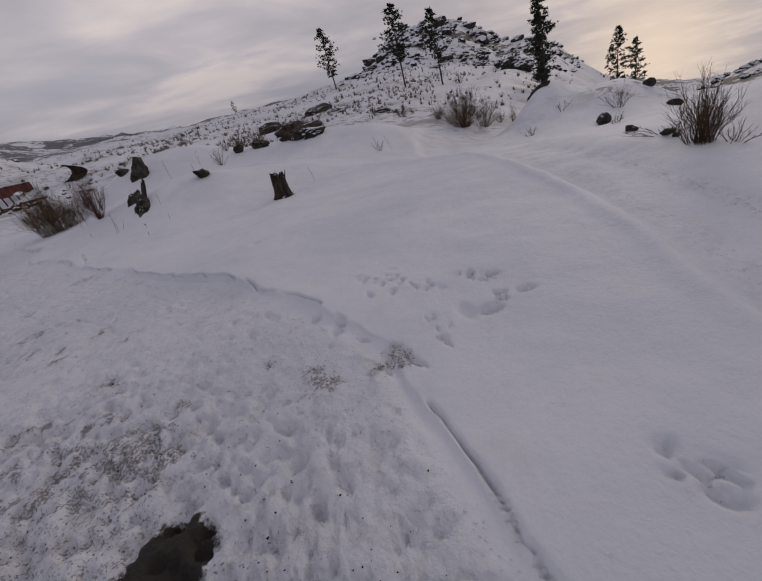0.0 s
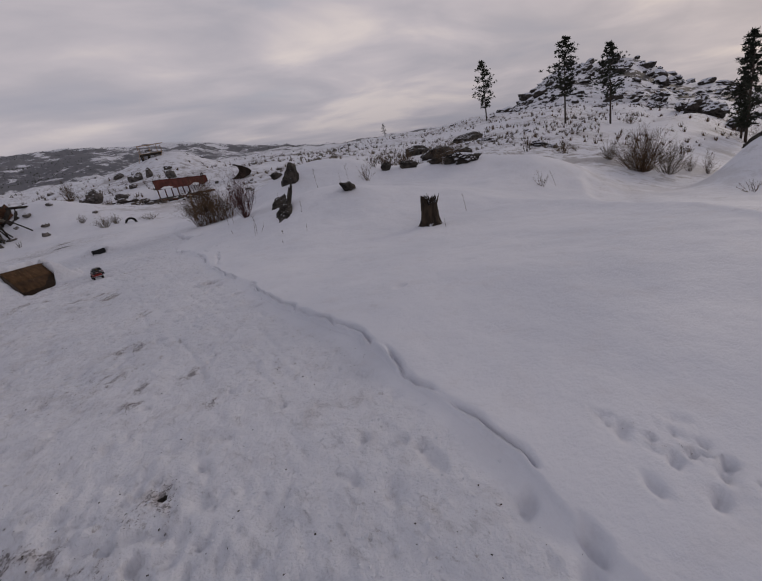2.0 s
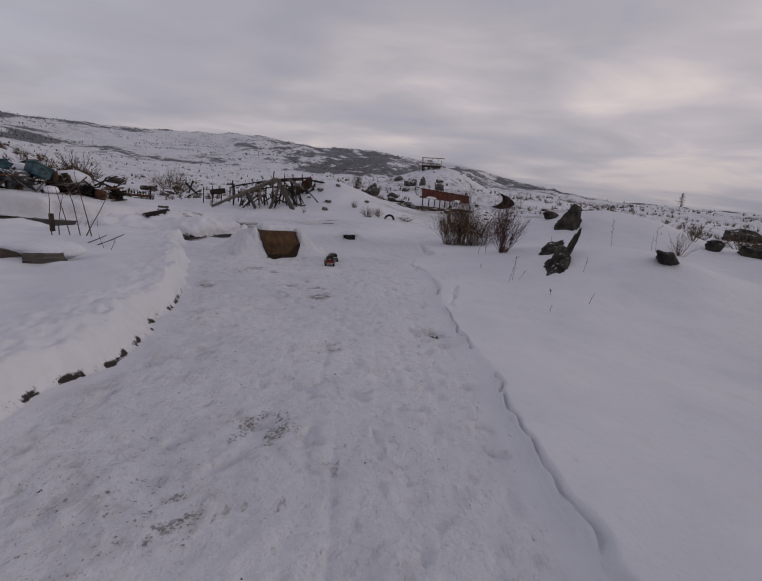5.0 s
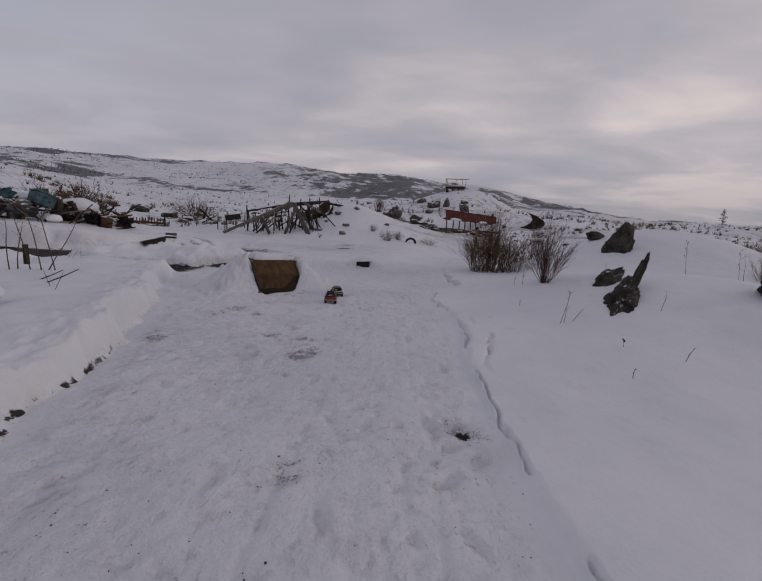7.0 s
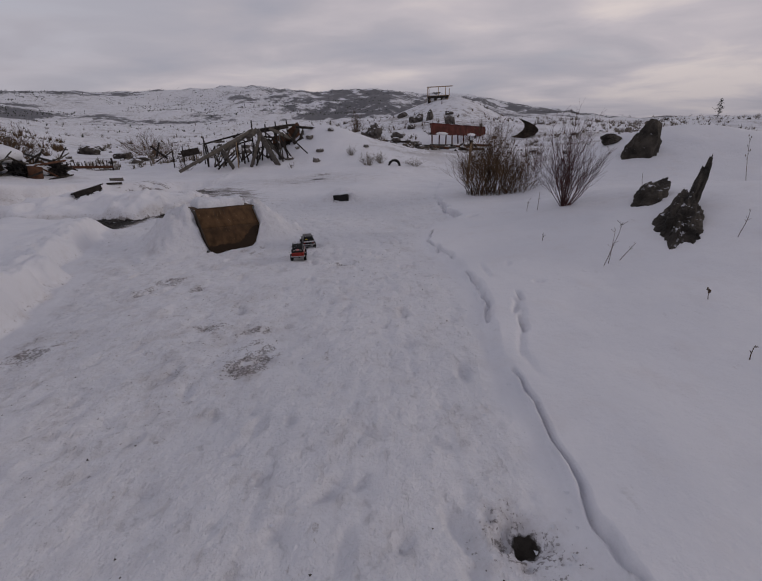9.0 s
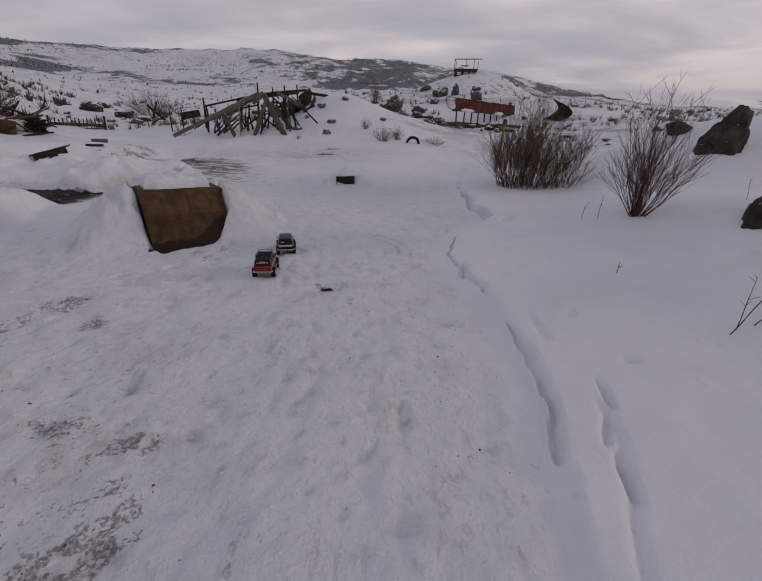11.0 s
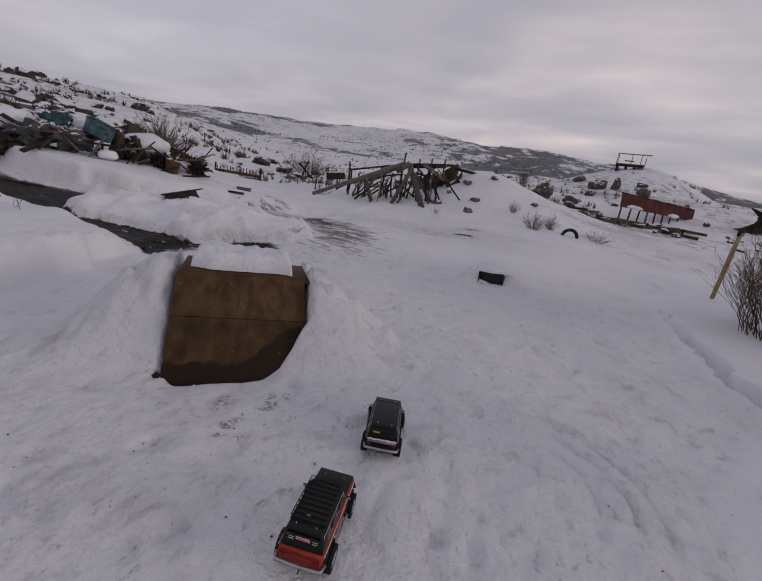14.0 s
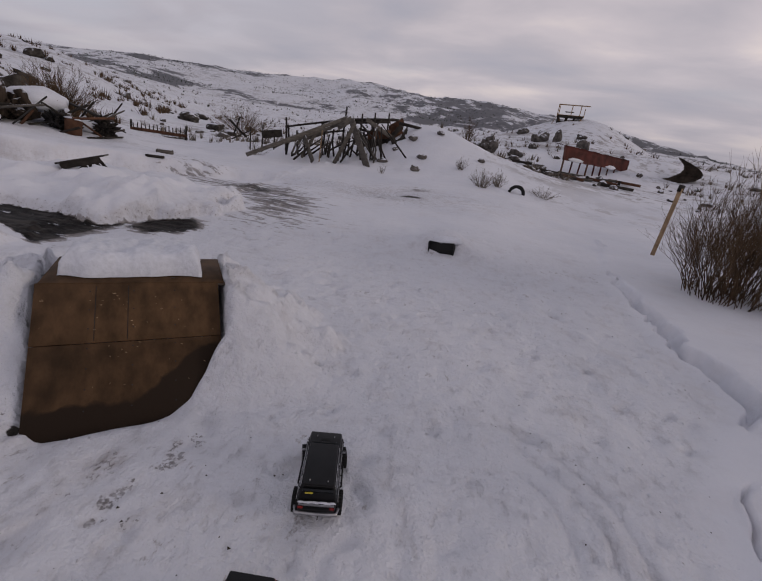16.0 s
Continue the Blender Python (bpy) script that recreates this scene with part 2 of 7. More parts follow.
def prints(x, y, cell, seed, density, length=0.13, width=0.05):
    """A field of trodden prints: one at most in each cell, turned and sized at random."""
    out = np.zeros_like(x)
    ix, iy = np.floor(x / cell), np.floor(y / cell)
    for a in (-1, 0, 1):
        for b in (-1, 0, 1):
            cx, cy = ix + a, iy + b
            px, py = (cx + 0.5 + 0.8 * (hash2(cx, cy, seed) - 0.5)) * cell, (cy + 0.5 + 0.8 * (hash2(cx, cy, seed + 1) - 0.5)) * cell
            t = math.pi * hash2(cx, cy, seed + 2)
            k = 0.55 + 0.75 * hash2(cx, cy, seed + 3)
            on = hash2(cx, cy, seed + 4) < density
            u, v = (x - px) * np.cos(t) + (y - py) * np.sin(t), -(x - px) * np.sin(t) + (y - py) * np.cos(t)
            q = (u / (length * k)) ** 2 + (v / (width * k)) ** 2
            out = np.maximum(out, on * k * (np.exp(-(q**2.4)) - 0.16 * np.exp(-((np.sqrt(q) - 1.45) ** 2) / 0.10)))
    return out


def ramp_frame(x, y):
    c, s = math.cos(RAMP_TURN), math.sin(RAMP_TURN)
    return (x - RAMP_AT[0]) * c + (y - RAMP_AT[1]) * s, -(x - RAMP_AT[0]) * s + (y - RAMP_AT[1]) * c


def land(x, y):
    x, y = np.asarray(x, float), np.asarray(y, float)
    dx, dy = x - HUB[0], y - HUB[1]
    az, r = np.degrees(np.arctan2(dx, dy)), np.hypot(dx, dy) + 1e-6
    az = np.where(az < -150, az + 360, az)
    fi = np.interp(az, BEARING, range(len(BEARING)))
    i = np.clip(fi.astype(int), 0, len(BEARING) - 2)
    f = fi - i
    f = f * f * (3 - 2 * f)
    fj = np.interp(np.log(r), np.log(REACH), range(len(REACH)))
    j = np.clip(fj.astype(int), 0, len(REACH) - 2)
    g = fj - j
    tab = np.array(LAND, float)
    z = tab[i, j] * (1 - f) * (1 - g) + tab[i + 1, j] * f * (1 - g) + tab[i, j + 1] * (1 - f) * g + tab[i + 1, j + 1] * f * g
    z = z * smooth(2.0, 11.0, r)
    behind = smooth(110, 150, az) + smooth(-90, -130, az)
    z = z * (1 - behind) + behind * 0.02 * np.maximum(r - 12, 0)
    for mx, my, sx, sy, h in MOUNDS:
        z = z + h * np.exp(-0.5 * (((x - mx) / sx) ** 2 + ((y - my) / sy) ** 2))
    wide = smooth(12, 40, r)
    z = z + wide * np.minimum(r / 60, 4) * 0.35 * fbm(x / 14, y / 14, 4, 3) + smooth(300, 900, r) * (8 * fbm(x / 260, y / 260, 3, 9) + 13 * (0.45 - np.abs(fbm(x / 130, y / 130, 4, 19))))
    z = z + smooth(120, 260, r) * smooth(40, 60, az) * smooth(86, 74, az) * 2.5 * fbm(x / 22, y / 22, 4, 31)
    return z, az, r


def near_shore(x):
    return np.interp(x, [-30, -16, -10, -8, -6.5, -5, -3.6, -2.8, -2], [5.6, 5.2, 4.75, 4.35, 3.95, 3.45, 2.85, 2.4, 1.6])


def far_shore(x):
    return np.interp(x, [-30, -16, -13, -10.6, -9.6, -9, -8, -6, -4], [6.6, 7.4, 7.6, 8.2, 9.1, 10.2, 11.0, 12.2, 12.8])


def ground_height(x, y, masks=False):
    x, y = np.asarray(x, float), np.asarray(y, float)
    z, az, r = land(x, y)
    wob = 0.10 * fbm(x * 1.3, y * 1.3, 3, 5)
    # the sunken wet track: level between its two shores
    df = y - far_shore(x) + wob * 2
    level = smooth(-2.5, -5.0, x) * smooth(26, 20, r) * smooth(0.5, -0.1, df)
    z = z * (1 - level) + 0.12 * smooth(0.0, 0.4, df) * smooth(3.0, 1.0, df) * smooth(-5, -8, x) * smooth(30, 20, r)
    pool = smooth(0.0, 0.3, y - near_shore(x)) * smooth(0.15, -0.2, df) * smooth(-2.6, -3.8, x) * smooth(26, 20, r) * smooth(10.0, 8.6, y + 0.5 * (x + 9))
    # the bank that edges the trail on its right
    d = x - right_edge(y) + wob * 0.8
    tall = np.interp(y, [-19, -15.5, -13.8, -12, -9, -7.5, -5.5, -3.5, -1, 1, 3, 9], [0.02, 0.04, 0.08, 0.12, 0.11, 0.07, 0.06, 0.10, 0.08, 0.09, 0.10, 0.05]) * (1 + 0.4 * fbm(x * 0.4, y * 0.9, 2, 8))
    ends = smooth(12, 9, y) * smooth(-19.5, -17.5, y)
    gap = smooth(0.75, 0.95, y) * smooth(1.75, 1.5, y)
    broken = 0.25 + 0.75 * smooth(-0.2, 0.15, fbm(x * 0.5, y * 0.7, 3, 41))
    soft = 0.12 * (1 - broken) * smooth(-9.0, -7.0, y) + 0.4 * gap
    bank = smooth(-0.02 - soft, 0.03 + soft, d) * ends
    wide = 0.017 + 0.068 * smooth(1.2, 2.2, y) * smooth(6.5, 5.0, y) + 0.020 * smooth(-4.6, -4.2, y) * smooth(-2.2, -2.8, y) + 0.012 * smooth(-9.3, -10.2, y) * smooth(-14.6, -13.6, y)
    jag = 0.055 * fbm(x * 3.5, y * 3.5, 3, 44) * smooth(0.5, 1.5, y) + 0.02 * fbm(x * 5, y * 5, 2, 45)
    hold = np.maximum(smooth(0.3, 0.55, broken), np.maximum(smooth(1.6, 2.1, y) * smooth(5.6, 5.0, y), smooth(-1.7, -1.4, y) * smooth(0.9, 0.7, y)))
    ditch = smooth(1.6, 2.1, y) * smooth(5.6, 5.0, y)
    crack = np.exp(-(np.abs((d + jag - 0.05) / wide) ** (2 + 3 * ditch))) * ends * hold * (1 - gap)
    z = z + bank * tall * (1 - 0.6 * smooth(0.2, 2.0, d)) - (0.085 + 0.8 * (wide - 0.017) + 0.07 * ditch) * crack
    second = np.exp(-(((d - 0.34 - 0.08 * np.sin(3 * y)) / 0.035) ** 2)) * smooth(-5.2, -4.4, y) * smooth(-1.6, -2.4, y) * smooth(-0.15, 0.15, fbm(x * 0.9, y * 1.7, 3, 43))
    z = z - 0.03 * second
    # the ploughed bank on its left, which ends at the wet track
    dl = left_edge(y) - x + wob * 1.4
    dw = near_shore(x) - y + wob
    heap = smooth(0.0, 0.26, dl) * smooth(0.0, 0.45, dw)
    z = z + heap * (0.42 - 0.14 * smooth(-1.0, 2.5, y) + 0.10 * fbm(x * 0.7, y * 0.7, 3, 12)) * smooth(-30, -10, x) - heap * 0.12 * smooth(1.0, 6, dl)
    # snow islands along the wet track and the far bank behind it
    isl = np.clip(1 - np.abs((x + 5.85) / 3.25) ** 2.4 - np.abs((y - 6.5) / (2.1 + 0.08 * (x + 5.85))) ** 2.4 + 2.6 * wob, 0, 1)
    z = z + 0.52 * isl**0.40 * (1 + 0.32 * fbm(x * 1.4, y * 1.4, 4, 14)) * smooth(0, 0.08, isl)
    z = z - 0.06 * pool
    # the second track, cut along the slope
    road = np.interp(x, ROAD_X, ROAD_Y)
    dr = (y - road) / (0.5 + 0.03 * x) + 0.4 * wob
    lane = smooth(-1.9, -0.5, dr) * smooth(1.15, 0.8, dr) * smooth(3.2, 4.2, x) * smooth(34, 24, x)
    z = z - 0.13 * lane + 0.05 * np.exp(-(((dr - 1.25) / 0.25) ** 2)) * smooth(3.2, 4.2, x) * smooth(34, 24, x)
    # snow heaped against the ramp
    u, v = ramp_frame(x, y)
    u0, v0 = u, v
    n = fbm(x * 2.2, y * 2.2, 4, 15)
    rim = 0.90 + 0.235 * smooth(0.04, 0.36, v)
    rgt = smooth(rim, rim + 0.13, u) * smooth(2.3 + 0.3 * n, 1.2, u) * smooth(-0.22, 0.62, v - 0.3 * (1.3 - np.minimum(u, 1.3))) * smooth(2.6, 1.2, v)
    lft = smooth(0.015, -0.03, u) * smooth(-1.5, -0.04, u) ** 1.4 * smooth(-0.05, 0.85, v) * smooth(2.5, 1.2, v)
    rear = smooth(1.1, 1.45, v) * smooth(2.6, 1.4, v) * smooth(-0.5, 0.0, u) * smooth(1.7, 1.2, u)
    z = z + np.maximum(np.maximum(rgt * 0.66, lft * 0.72), rear * 0.55) * (1 + 0.13 * n)
    z = z + 0.15 * np.maximum(np.maximum(rgt, 0.9 * lft), 0.42 * smooth(0.0, 0.2, dl) * smooth(1.2, 0.3, dl)) * (np.abs(fbm(x * 3.6, y * 3.6, 4, 18)) + 0.45 * np.abs(fbm(x * 8.5, y * 8.5, 3, 19)))
    inside = (u > 0.0) & (u < rim - 0.02) & (v > 0.05) & (v < 1.2)
    z = np.where(inside, np.minimum(z, -0.05 + 0 * z), z)
    hump = np.exp(-(((x - 2.36) / 0.55) ** 2) - ((y - 6.3) / 0.45) ** 2) * smooth(5.97, 6.10, y)
    z = z + 0.36 * hump
    z = z - 0.07 * smooth(0.0, 0.12, u0) * smooth(0.95, 0.7, u0) * np.exp(-(((v0 + 0.02) / 0.09) ** 2))
    # the trodden trail, footprints and pits
    trail = smooth(0.05, 0.35, -d) * smooth(0.05, 0.4, -dl) * smooth(10, 6, y)
    z = z + trail * (0.012 * fbm(x * 4.5, y * 4.5, 3, 21) + 0.018 * fbm(x * 1.1, y * 0.6, 3, 22)) + (1 - trail) * smooth(60, 20, r) * 0.03 * fbm(x * 0.9, y * 0.9, 3, 23)
    close = (np.abs(x - 2) < 9) & (y > -20) & (y < 10)
    tread = np.zeros_like(z)
    if close.any():
        xc, yc = x[close], y[close]
        tr = trail[close]
        busy = 0.45 + 0.55 * smooth(-0.2, 0.5, fbm(xc * 0.45, yc * 0.45, 2, 27))
        dirty = smooth(-11.0, -13.5, yc) * smooth(2.6, 1.0, xc)
        p = tr * (0.50 * busy * prints(xc, yc, 0.46, 301, 0.42) + 0.42 * prints(xc, yc, 0.25, 311, 0.25 + 0.5 * dirty, 0.05, 0.035) + 0.85 * dirty * prints(xc, yc, 0.20, 331, 0.9, 0.075, 0.045))
        p = p + 0.9 * tr * dirty * np.clip(fbm(xc * 7.0, yc * 7.0, 4, 333), -0.2, 1)
        for ox, oy, deep, long, broad, a in STEPS:
            u, v = (xc - ox) * math.cos(a) + (yc - oy) * math.sin(a), -(xc - ox) * math.sin(a) + (yc - oy) * math.cos(a)
            p = np.maximum(p, 1.1 * deep * np.exp(-((((u + 0.02 * np.sin(v * 40)) / (0.8 * long)) ** 2 + (v / (0.85 * broad)) ** 2) ** 2.4)))
        for ox, oy, rx, ry in SCUFFS:
            near = np.exp(-((((xc - ox) / rx) ** 2 + ((yc - oy) / ry) ** 2) ** 2))
            p = p + near * (0.9 * prints(xc, yc, 0.11, 341, 0.75, 0.045, 0.026) + 0.35 * np.clip(fbm(xc * 9, yc * 9, 3, 343), 0, 1))
        for bx, by, br, bs in BLOTCHES:
            p = p + 0.7 * bs * np.exp(-((np.hypot(xc - bx, yc - by) / br) ** 2)) * np.clip(fbm(xc * 6, yc * 3.4, 3, 53), 0, 1)
        line = np.interp(yc, *TRUCK_LINE)
        for w in (-0.105, 0.105, 0.42, 0.63, 0.85, 1.06):
            p = p + (0.20 if abs(w) < 0.2 else 0.12) * tr * np.exp(-(((xc - line - w - 0.05 * np.sin(1.7 * yc + 5 * w)) / 0.03) ** 2)) * smooth(-0.35, 0.25, fbm(xc * 0.8, yc * 0.6 + 9 * w, 2, 57)) * smooth(0.3, 0.0, yc)
        arc = np.hypot(xc - 2.75, yc - 0.1)
        for q in (0.62, 0.83, 1.0):
            p = p + 0.4 * np.exp(-(((arc - q) / 0.025) ** 2)) * smooth(0.1, 0.5, xc - 2.75) * smooth(-0.2, 0.1, yc)
        tread[close] = p
    z = z - 0.066 * tread + 0.013 * trail * np.abs(fbm(x * 2.6, y * 2.0, 4, 29))
    for px, py, pr, pd in PITS:
        z = z - pd * np.exp(-((np.hypot(x - px, y - py) / pr) ** 2))
    if not masks:
        return z
    wet = 0.92 * pool * (1 - smooth(0.0, 0.06, isl)) * (0.45 + 0.55 * smooth(8.8, 7.0, y))
    wet = np.maximum(wet, 0.95 * (1 - smooth(0.0, 0.06, isl)) * np.maximum(np.exp(-((np.hypot((x + 2.75) / 0.75, (y - 4.9) / 0.8)) ** 4)), np.exp(-((np.hypot((x + 4.5) / 1.2, (y - 4.1) / 0.42)) ** 4))))
    slush = np.exp(-(((x + 2.0) / 2.3) ** 2) - ((y - 8.0 + 0.7 * (x + 2.0)) / 2.9) ** 2) * 0.95 * (1 - smooth(0.0, 0.06, isl)) + 0.62 * np.exp(-(((x + 7.0) / 4.0) ** 2) - ((y - 12.2 + 0.5 * (x + 7.0)) / 1.6) ** 2) + np.exp(-(((x - 1.1) / 1.0) ** 2) - ((y - 14.2 - 0.3 * (x - 1.1)) / 0.9) ** 2) * 0.95 + 0.45 * np.exp(-(((x + 6) / 4) ** 2) - ((y - 10.6) / 1.2) ** 2)
    # prints are darkened for trodden slush and for the shade inside them
    churn_shade = 0.12 * np.clip(tread, 0, 1) + 0.6 * trail * smooth(-11.5, -14.5, y) * smooth(2.2, 0.8, x + 0.5) + trail * 0.25 * np.exp(-(((x - 1.2) / 0.7) ** 2) - ((y + 10.2) / 1.2) ** 2) + 0.3 * trail * np.exp(-(((x - 1.6) / 0.5) ** 2) - ((y + 4.0) / 1.6) ** 2)
    churn_shade = churn_shade + 0.26 * trail * smooth(2.0, 0.9, x) * smooth(-11.0, -9.5, y) * smooth(0.5, -1.0, y)
    churn_shade = churn_shade + 0.75 * np.exp(-(((x - 0.2) / 4.0) ** 2) - ((y - 12.6) / 2.2) ** 2)
    # shade painted into the bank's two cracks; dirt along island, heap and shores
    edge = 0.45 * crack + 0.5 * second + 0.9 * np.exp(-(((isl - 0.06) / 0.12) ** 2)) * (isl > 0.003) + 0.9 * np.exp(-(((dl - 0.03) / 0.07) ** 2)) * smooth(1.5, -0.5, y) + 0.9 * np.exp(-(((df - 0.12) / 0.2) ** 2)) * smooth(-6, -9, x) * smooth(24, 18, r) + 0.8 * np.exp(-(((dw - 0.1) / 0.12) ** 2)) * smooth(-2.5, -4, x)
    # a darker patch just left of the ramp's foot
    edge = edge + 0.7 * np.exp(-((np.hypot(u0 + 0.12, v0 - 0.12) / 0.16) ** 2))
    for ox, oy, rx, ry in SCUFFS:
        churn_shade = churn_shade + 0.28 * np.exp(-(((x - ox) / rx) ** 2 + ((y - oy) / ry) ** 2))
    bare = np.exp(-((np.hypot(x - 0.60, y + 15.5) / 0.36) ** 2))
    bare = np.maximum(bare, 0.75 * np.exp(-((np.hypot((x - 1.0) / 0.55, (y - 12.5) / 0.30)) ** 2)))
    bare = np.maximum(bare, 0.50 * np.exp(-((np.hypot((x + 0.1) / 0.9, (y - 11.8) / 0.15)) ** 2)))
    for px, py, pr, pd in PITS:
        bare = np.maximum(bare, (pd > 0.05) * 0.9 * np.exp(-((np.hypot(x - px, y - py) / (0.8 * pr)) ** 2)))
    bare = np.maximum(bare, 0.58 * np.exp(-(((dl - 0.03) / 0.06) ** 2)) * smooth(-1.5, -6.0, y) * smooth(-0.12, 0.3, fbm(x * 5.0, y * 5.0, 3, 47)))
    for bx, by, br, bs in BLOTCHES:
        churn_shade = churn_shade + 1.7 * bs * np.exp(-((np.hypot(x - bx, (y - by) * 0.8) / (1.4 * br)) ** 2)) * smooth(-0.35, 0.15, fbm(x * 7.0, y * 7.0, 2, 53))
    return z, np.clip(np.maximum(wet, 0.66 * slush), 0, 1), np.clip(churn_shade + 0.48 * edge + lane * (0.10 + 0.25 * np.exp(-(((dr - 0.35) / 0.3) ** 2)) + 0.4 * np.exp(-(((dr + 0.9) / 0.3) ** 2))), 0, 1), np.clip(bare, 0, 1), trail


def gz(x, y):
    return float(ground_height(np.array([x]), np.array([y]))[0])


def gzs(x, y):
    return ground_height(np.asarray(x, float), np.asarray(y, float))


# ---- materials ----
def make(name, colour=(0.5, 0.5, 0.5), rough=0.6, metal=0.0, vary=0.25, scale=8.0, bump=0.2, fine=60.0, second=None, spec=0.22, stretch=(1, 1, 1), depth=0.01):
    """A plain procedural surface: two scales of colour variation and a fine relief."""
    m = bpy.data.materials.new(name)
    m.use_nodes = True
    nt = m.node_tree
    N, L = nt.nodes.new, nt.links.new
    b = nt.nodes["Principled BSDF"]
    co = N("ShaderNodeTexCoord")
    mp = N("ShaderNodeMapping")
    mp.inputs["Scale"].default_value = stretch
    L(co.outputs["Object"], mp.inputs[0])
    n1, n2 = N("ShaderNodeTexNoise"), N("ShaderNodeTexNoise")
    for n, s in ((n1, scale), (n2, fine)):
        n.inputs["Scale"].default_value, n.inputs["Detail"].default_value = s, 5
        L(mp.outputs[0], n.inputs["Vector"])
    rmp = N("ShaderNodeValToRGB")
    other = second or tuple(min(1, c * (1 + vary)) for c in colour)
    rmp.color_ramp.elements[0].position, rmp.color_ramp.elements[1].position = 0.32, 0.68
    rmp.color_ramp.elements[0].color = (*[c * (1 - vary) for c in colour], 1)
    rmp.color_ramp.elements[1].color = (*other, 1)
    L(n1.outputs["Fac"], rmp.inputs[0])
    mul = N("ShaderNodeMix")
    mul.data_type, mul.blend_type = "RGBA", "MULTIPLY"
    mul.inputs[0].default_value = 0.5
    gr = N("ShaderNodeValToRGB")
    gr.color_ramp.elements[0].color, gr.color_ramp.elements[1].color = (0.55, 0.55, 0.55, 1), (1.25, 1.25, 1.25, 1)
    L(n2.outputs["Fac"], gr.inputs[0])
    L(rmp.outputs[0], mul.inputs[6])
    L(gr.outputs[0], mul.inputs[7])
    info = N("ShaderNodeObjectInfo")
    hsv = N("ShaderNodeHueSaturation")
    mr = N("ShaderNodeMapRange")
    mr.inputs[3].default_value, mr.inputs[4].default_value = 0.85, 1.15
    L(info.outputs["Random"], mr.inputs[0])
    L(mr.outputs[0], hsv.inputs["Value"])
    L(mul.outputs[2], hsv.inputs["Color"])
    L(hsv.outputs[0], b.inputs["Base Color"])
    b.inputs["Roughness"].default_value, b.inputs["Metallic"].default_value = rough, metal
    b.inputs["Specular IOR Level"].default_value = spec
    bp = N("ShaderNodeBump")
    bp.inputs["Strength"].default_value, bp.inputs["Distance"].default_value = bump, depth
    L(n2.outputs["Fac"], bp.inputs["Height"])
    L(bp.outputs[0], b.inputs["Normal"])
    return m


def snow_over(m, level=0.62, soft=0.16, scale=6.0, colour=(0.60, 0.62, 0.68)):
    """Snow lying on the upward faces of a material."""
    nt = m.node_tree
    N, L = nt.nodes.new, nt.links.new
    b = nt.nodes["Principled BSDF"]
    old = b.inputs["Base Color"].links[0].from_socket
    geo, sep, n = N("ShaderNodeNewGeometry"), N("ShaderNodeSeparateXYZ"), N("ShaderNodeTexNoise")
    L(geo.outputs["Normal"], sep.inputs[0])
    n.inputs["Scale"].default_value, n.inputs["Detail"].default_value = scale, 4
    L(geo.outputs["Position"], n.inputs["Vector"])
    add = N("ShaderNodeMath")
    add.operation = "MULTIPLY_ADD"
    L(n.outputs["Fac"], add.inputs[0])
    add.inputs[1].default_value = 0.9
    L(sep.outputs[2], add.inputs[2])
    mr = N("ShaderNodeMapRange")
    mr.inputs[1].default_value, mr.inputs[2].default_value = level + 0.45 - soft, level + 0.45 + soft
    L(add.outputs[0], mr.inputs[0])
    mix = N("ShaderNodeMix")
    mix.data_type = "RGBA"
    L(mr.outputs[0], mix.inputs[0])
    L(old, mix.inputs[6])
    mix.inputs[7].default_value = (*colour, 1)
    L(mix.outputs[2], b.inputs["Base Color"])
    return m


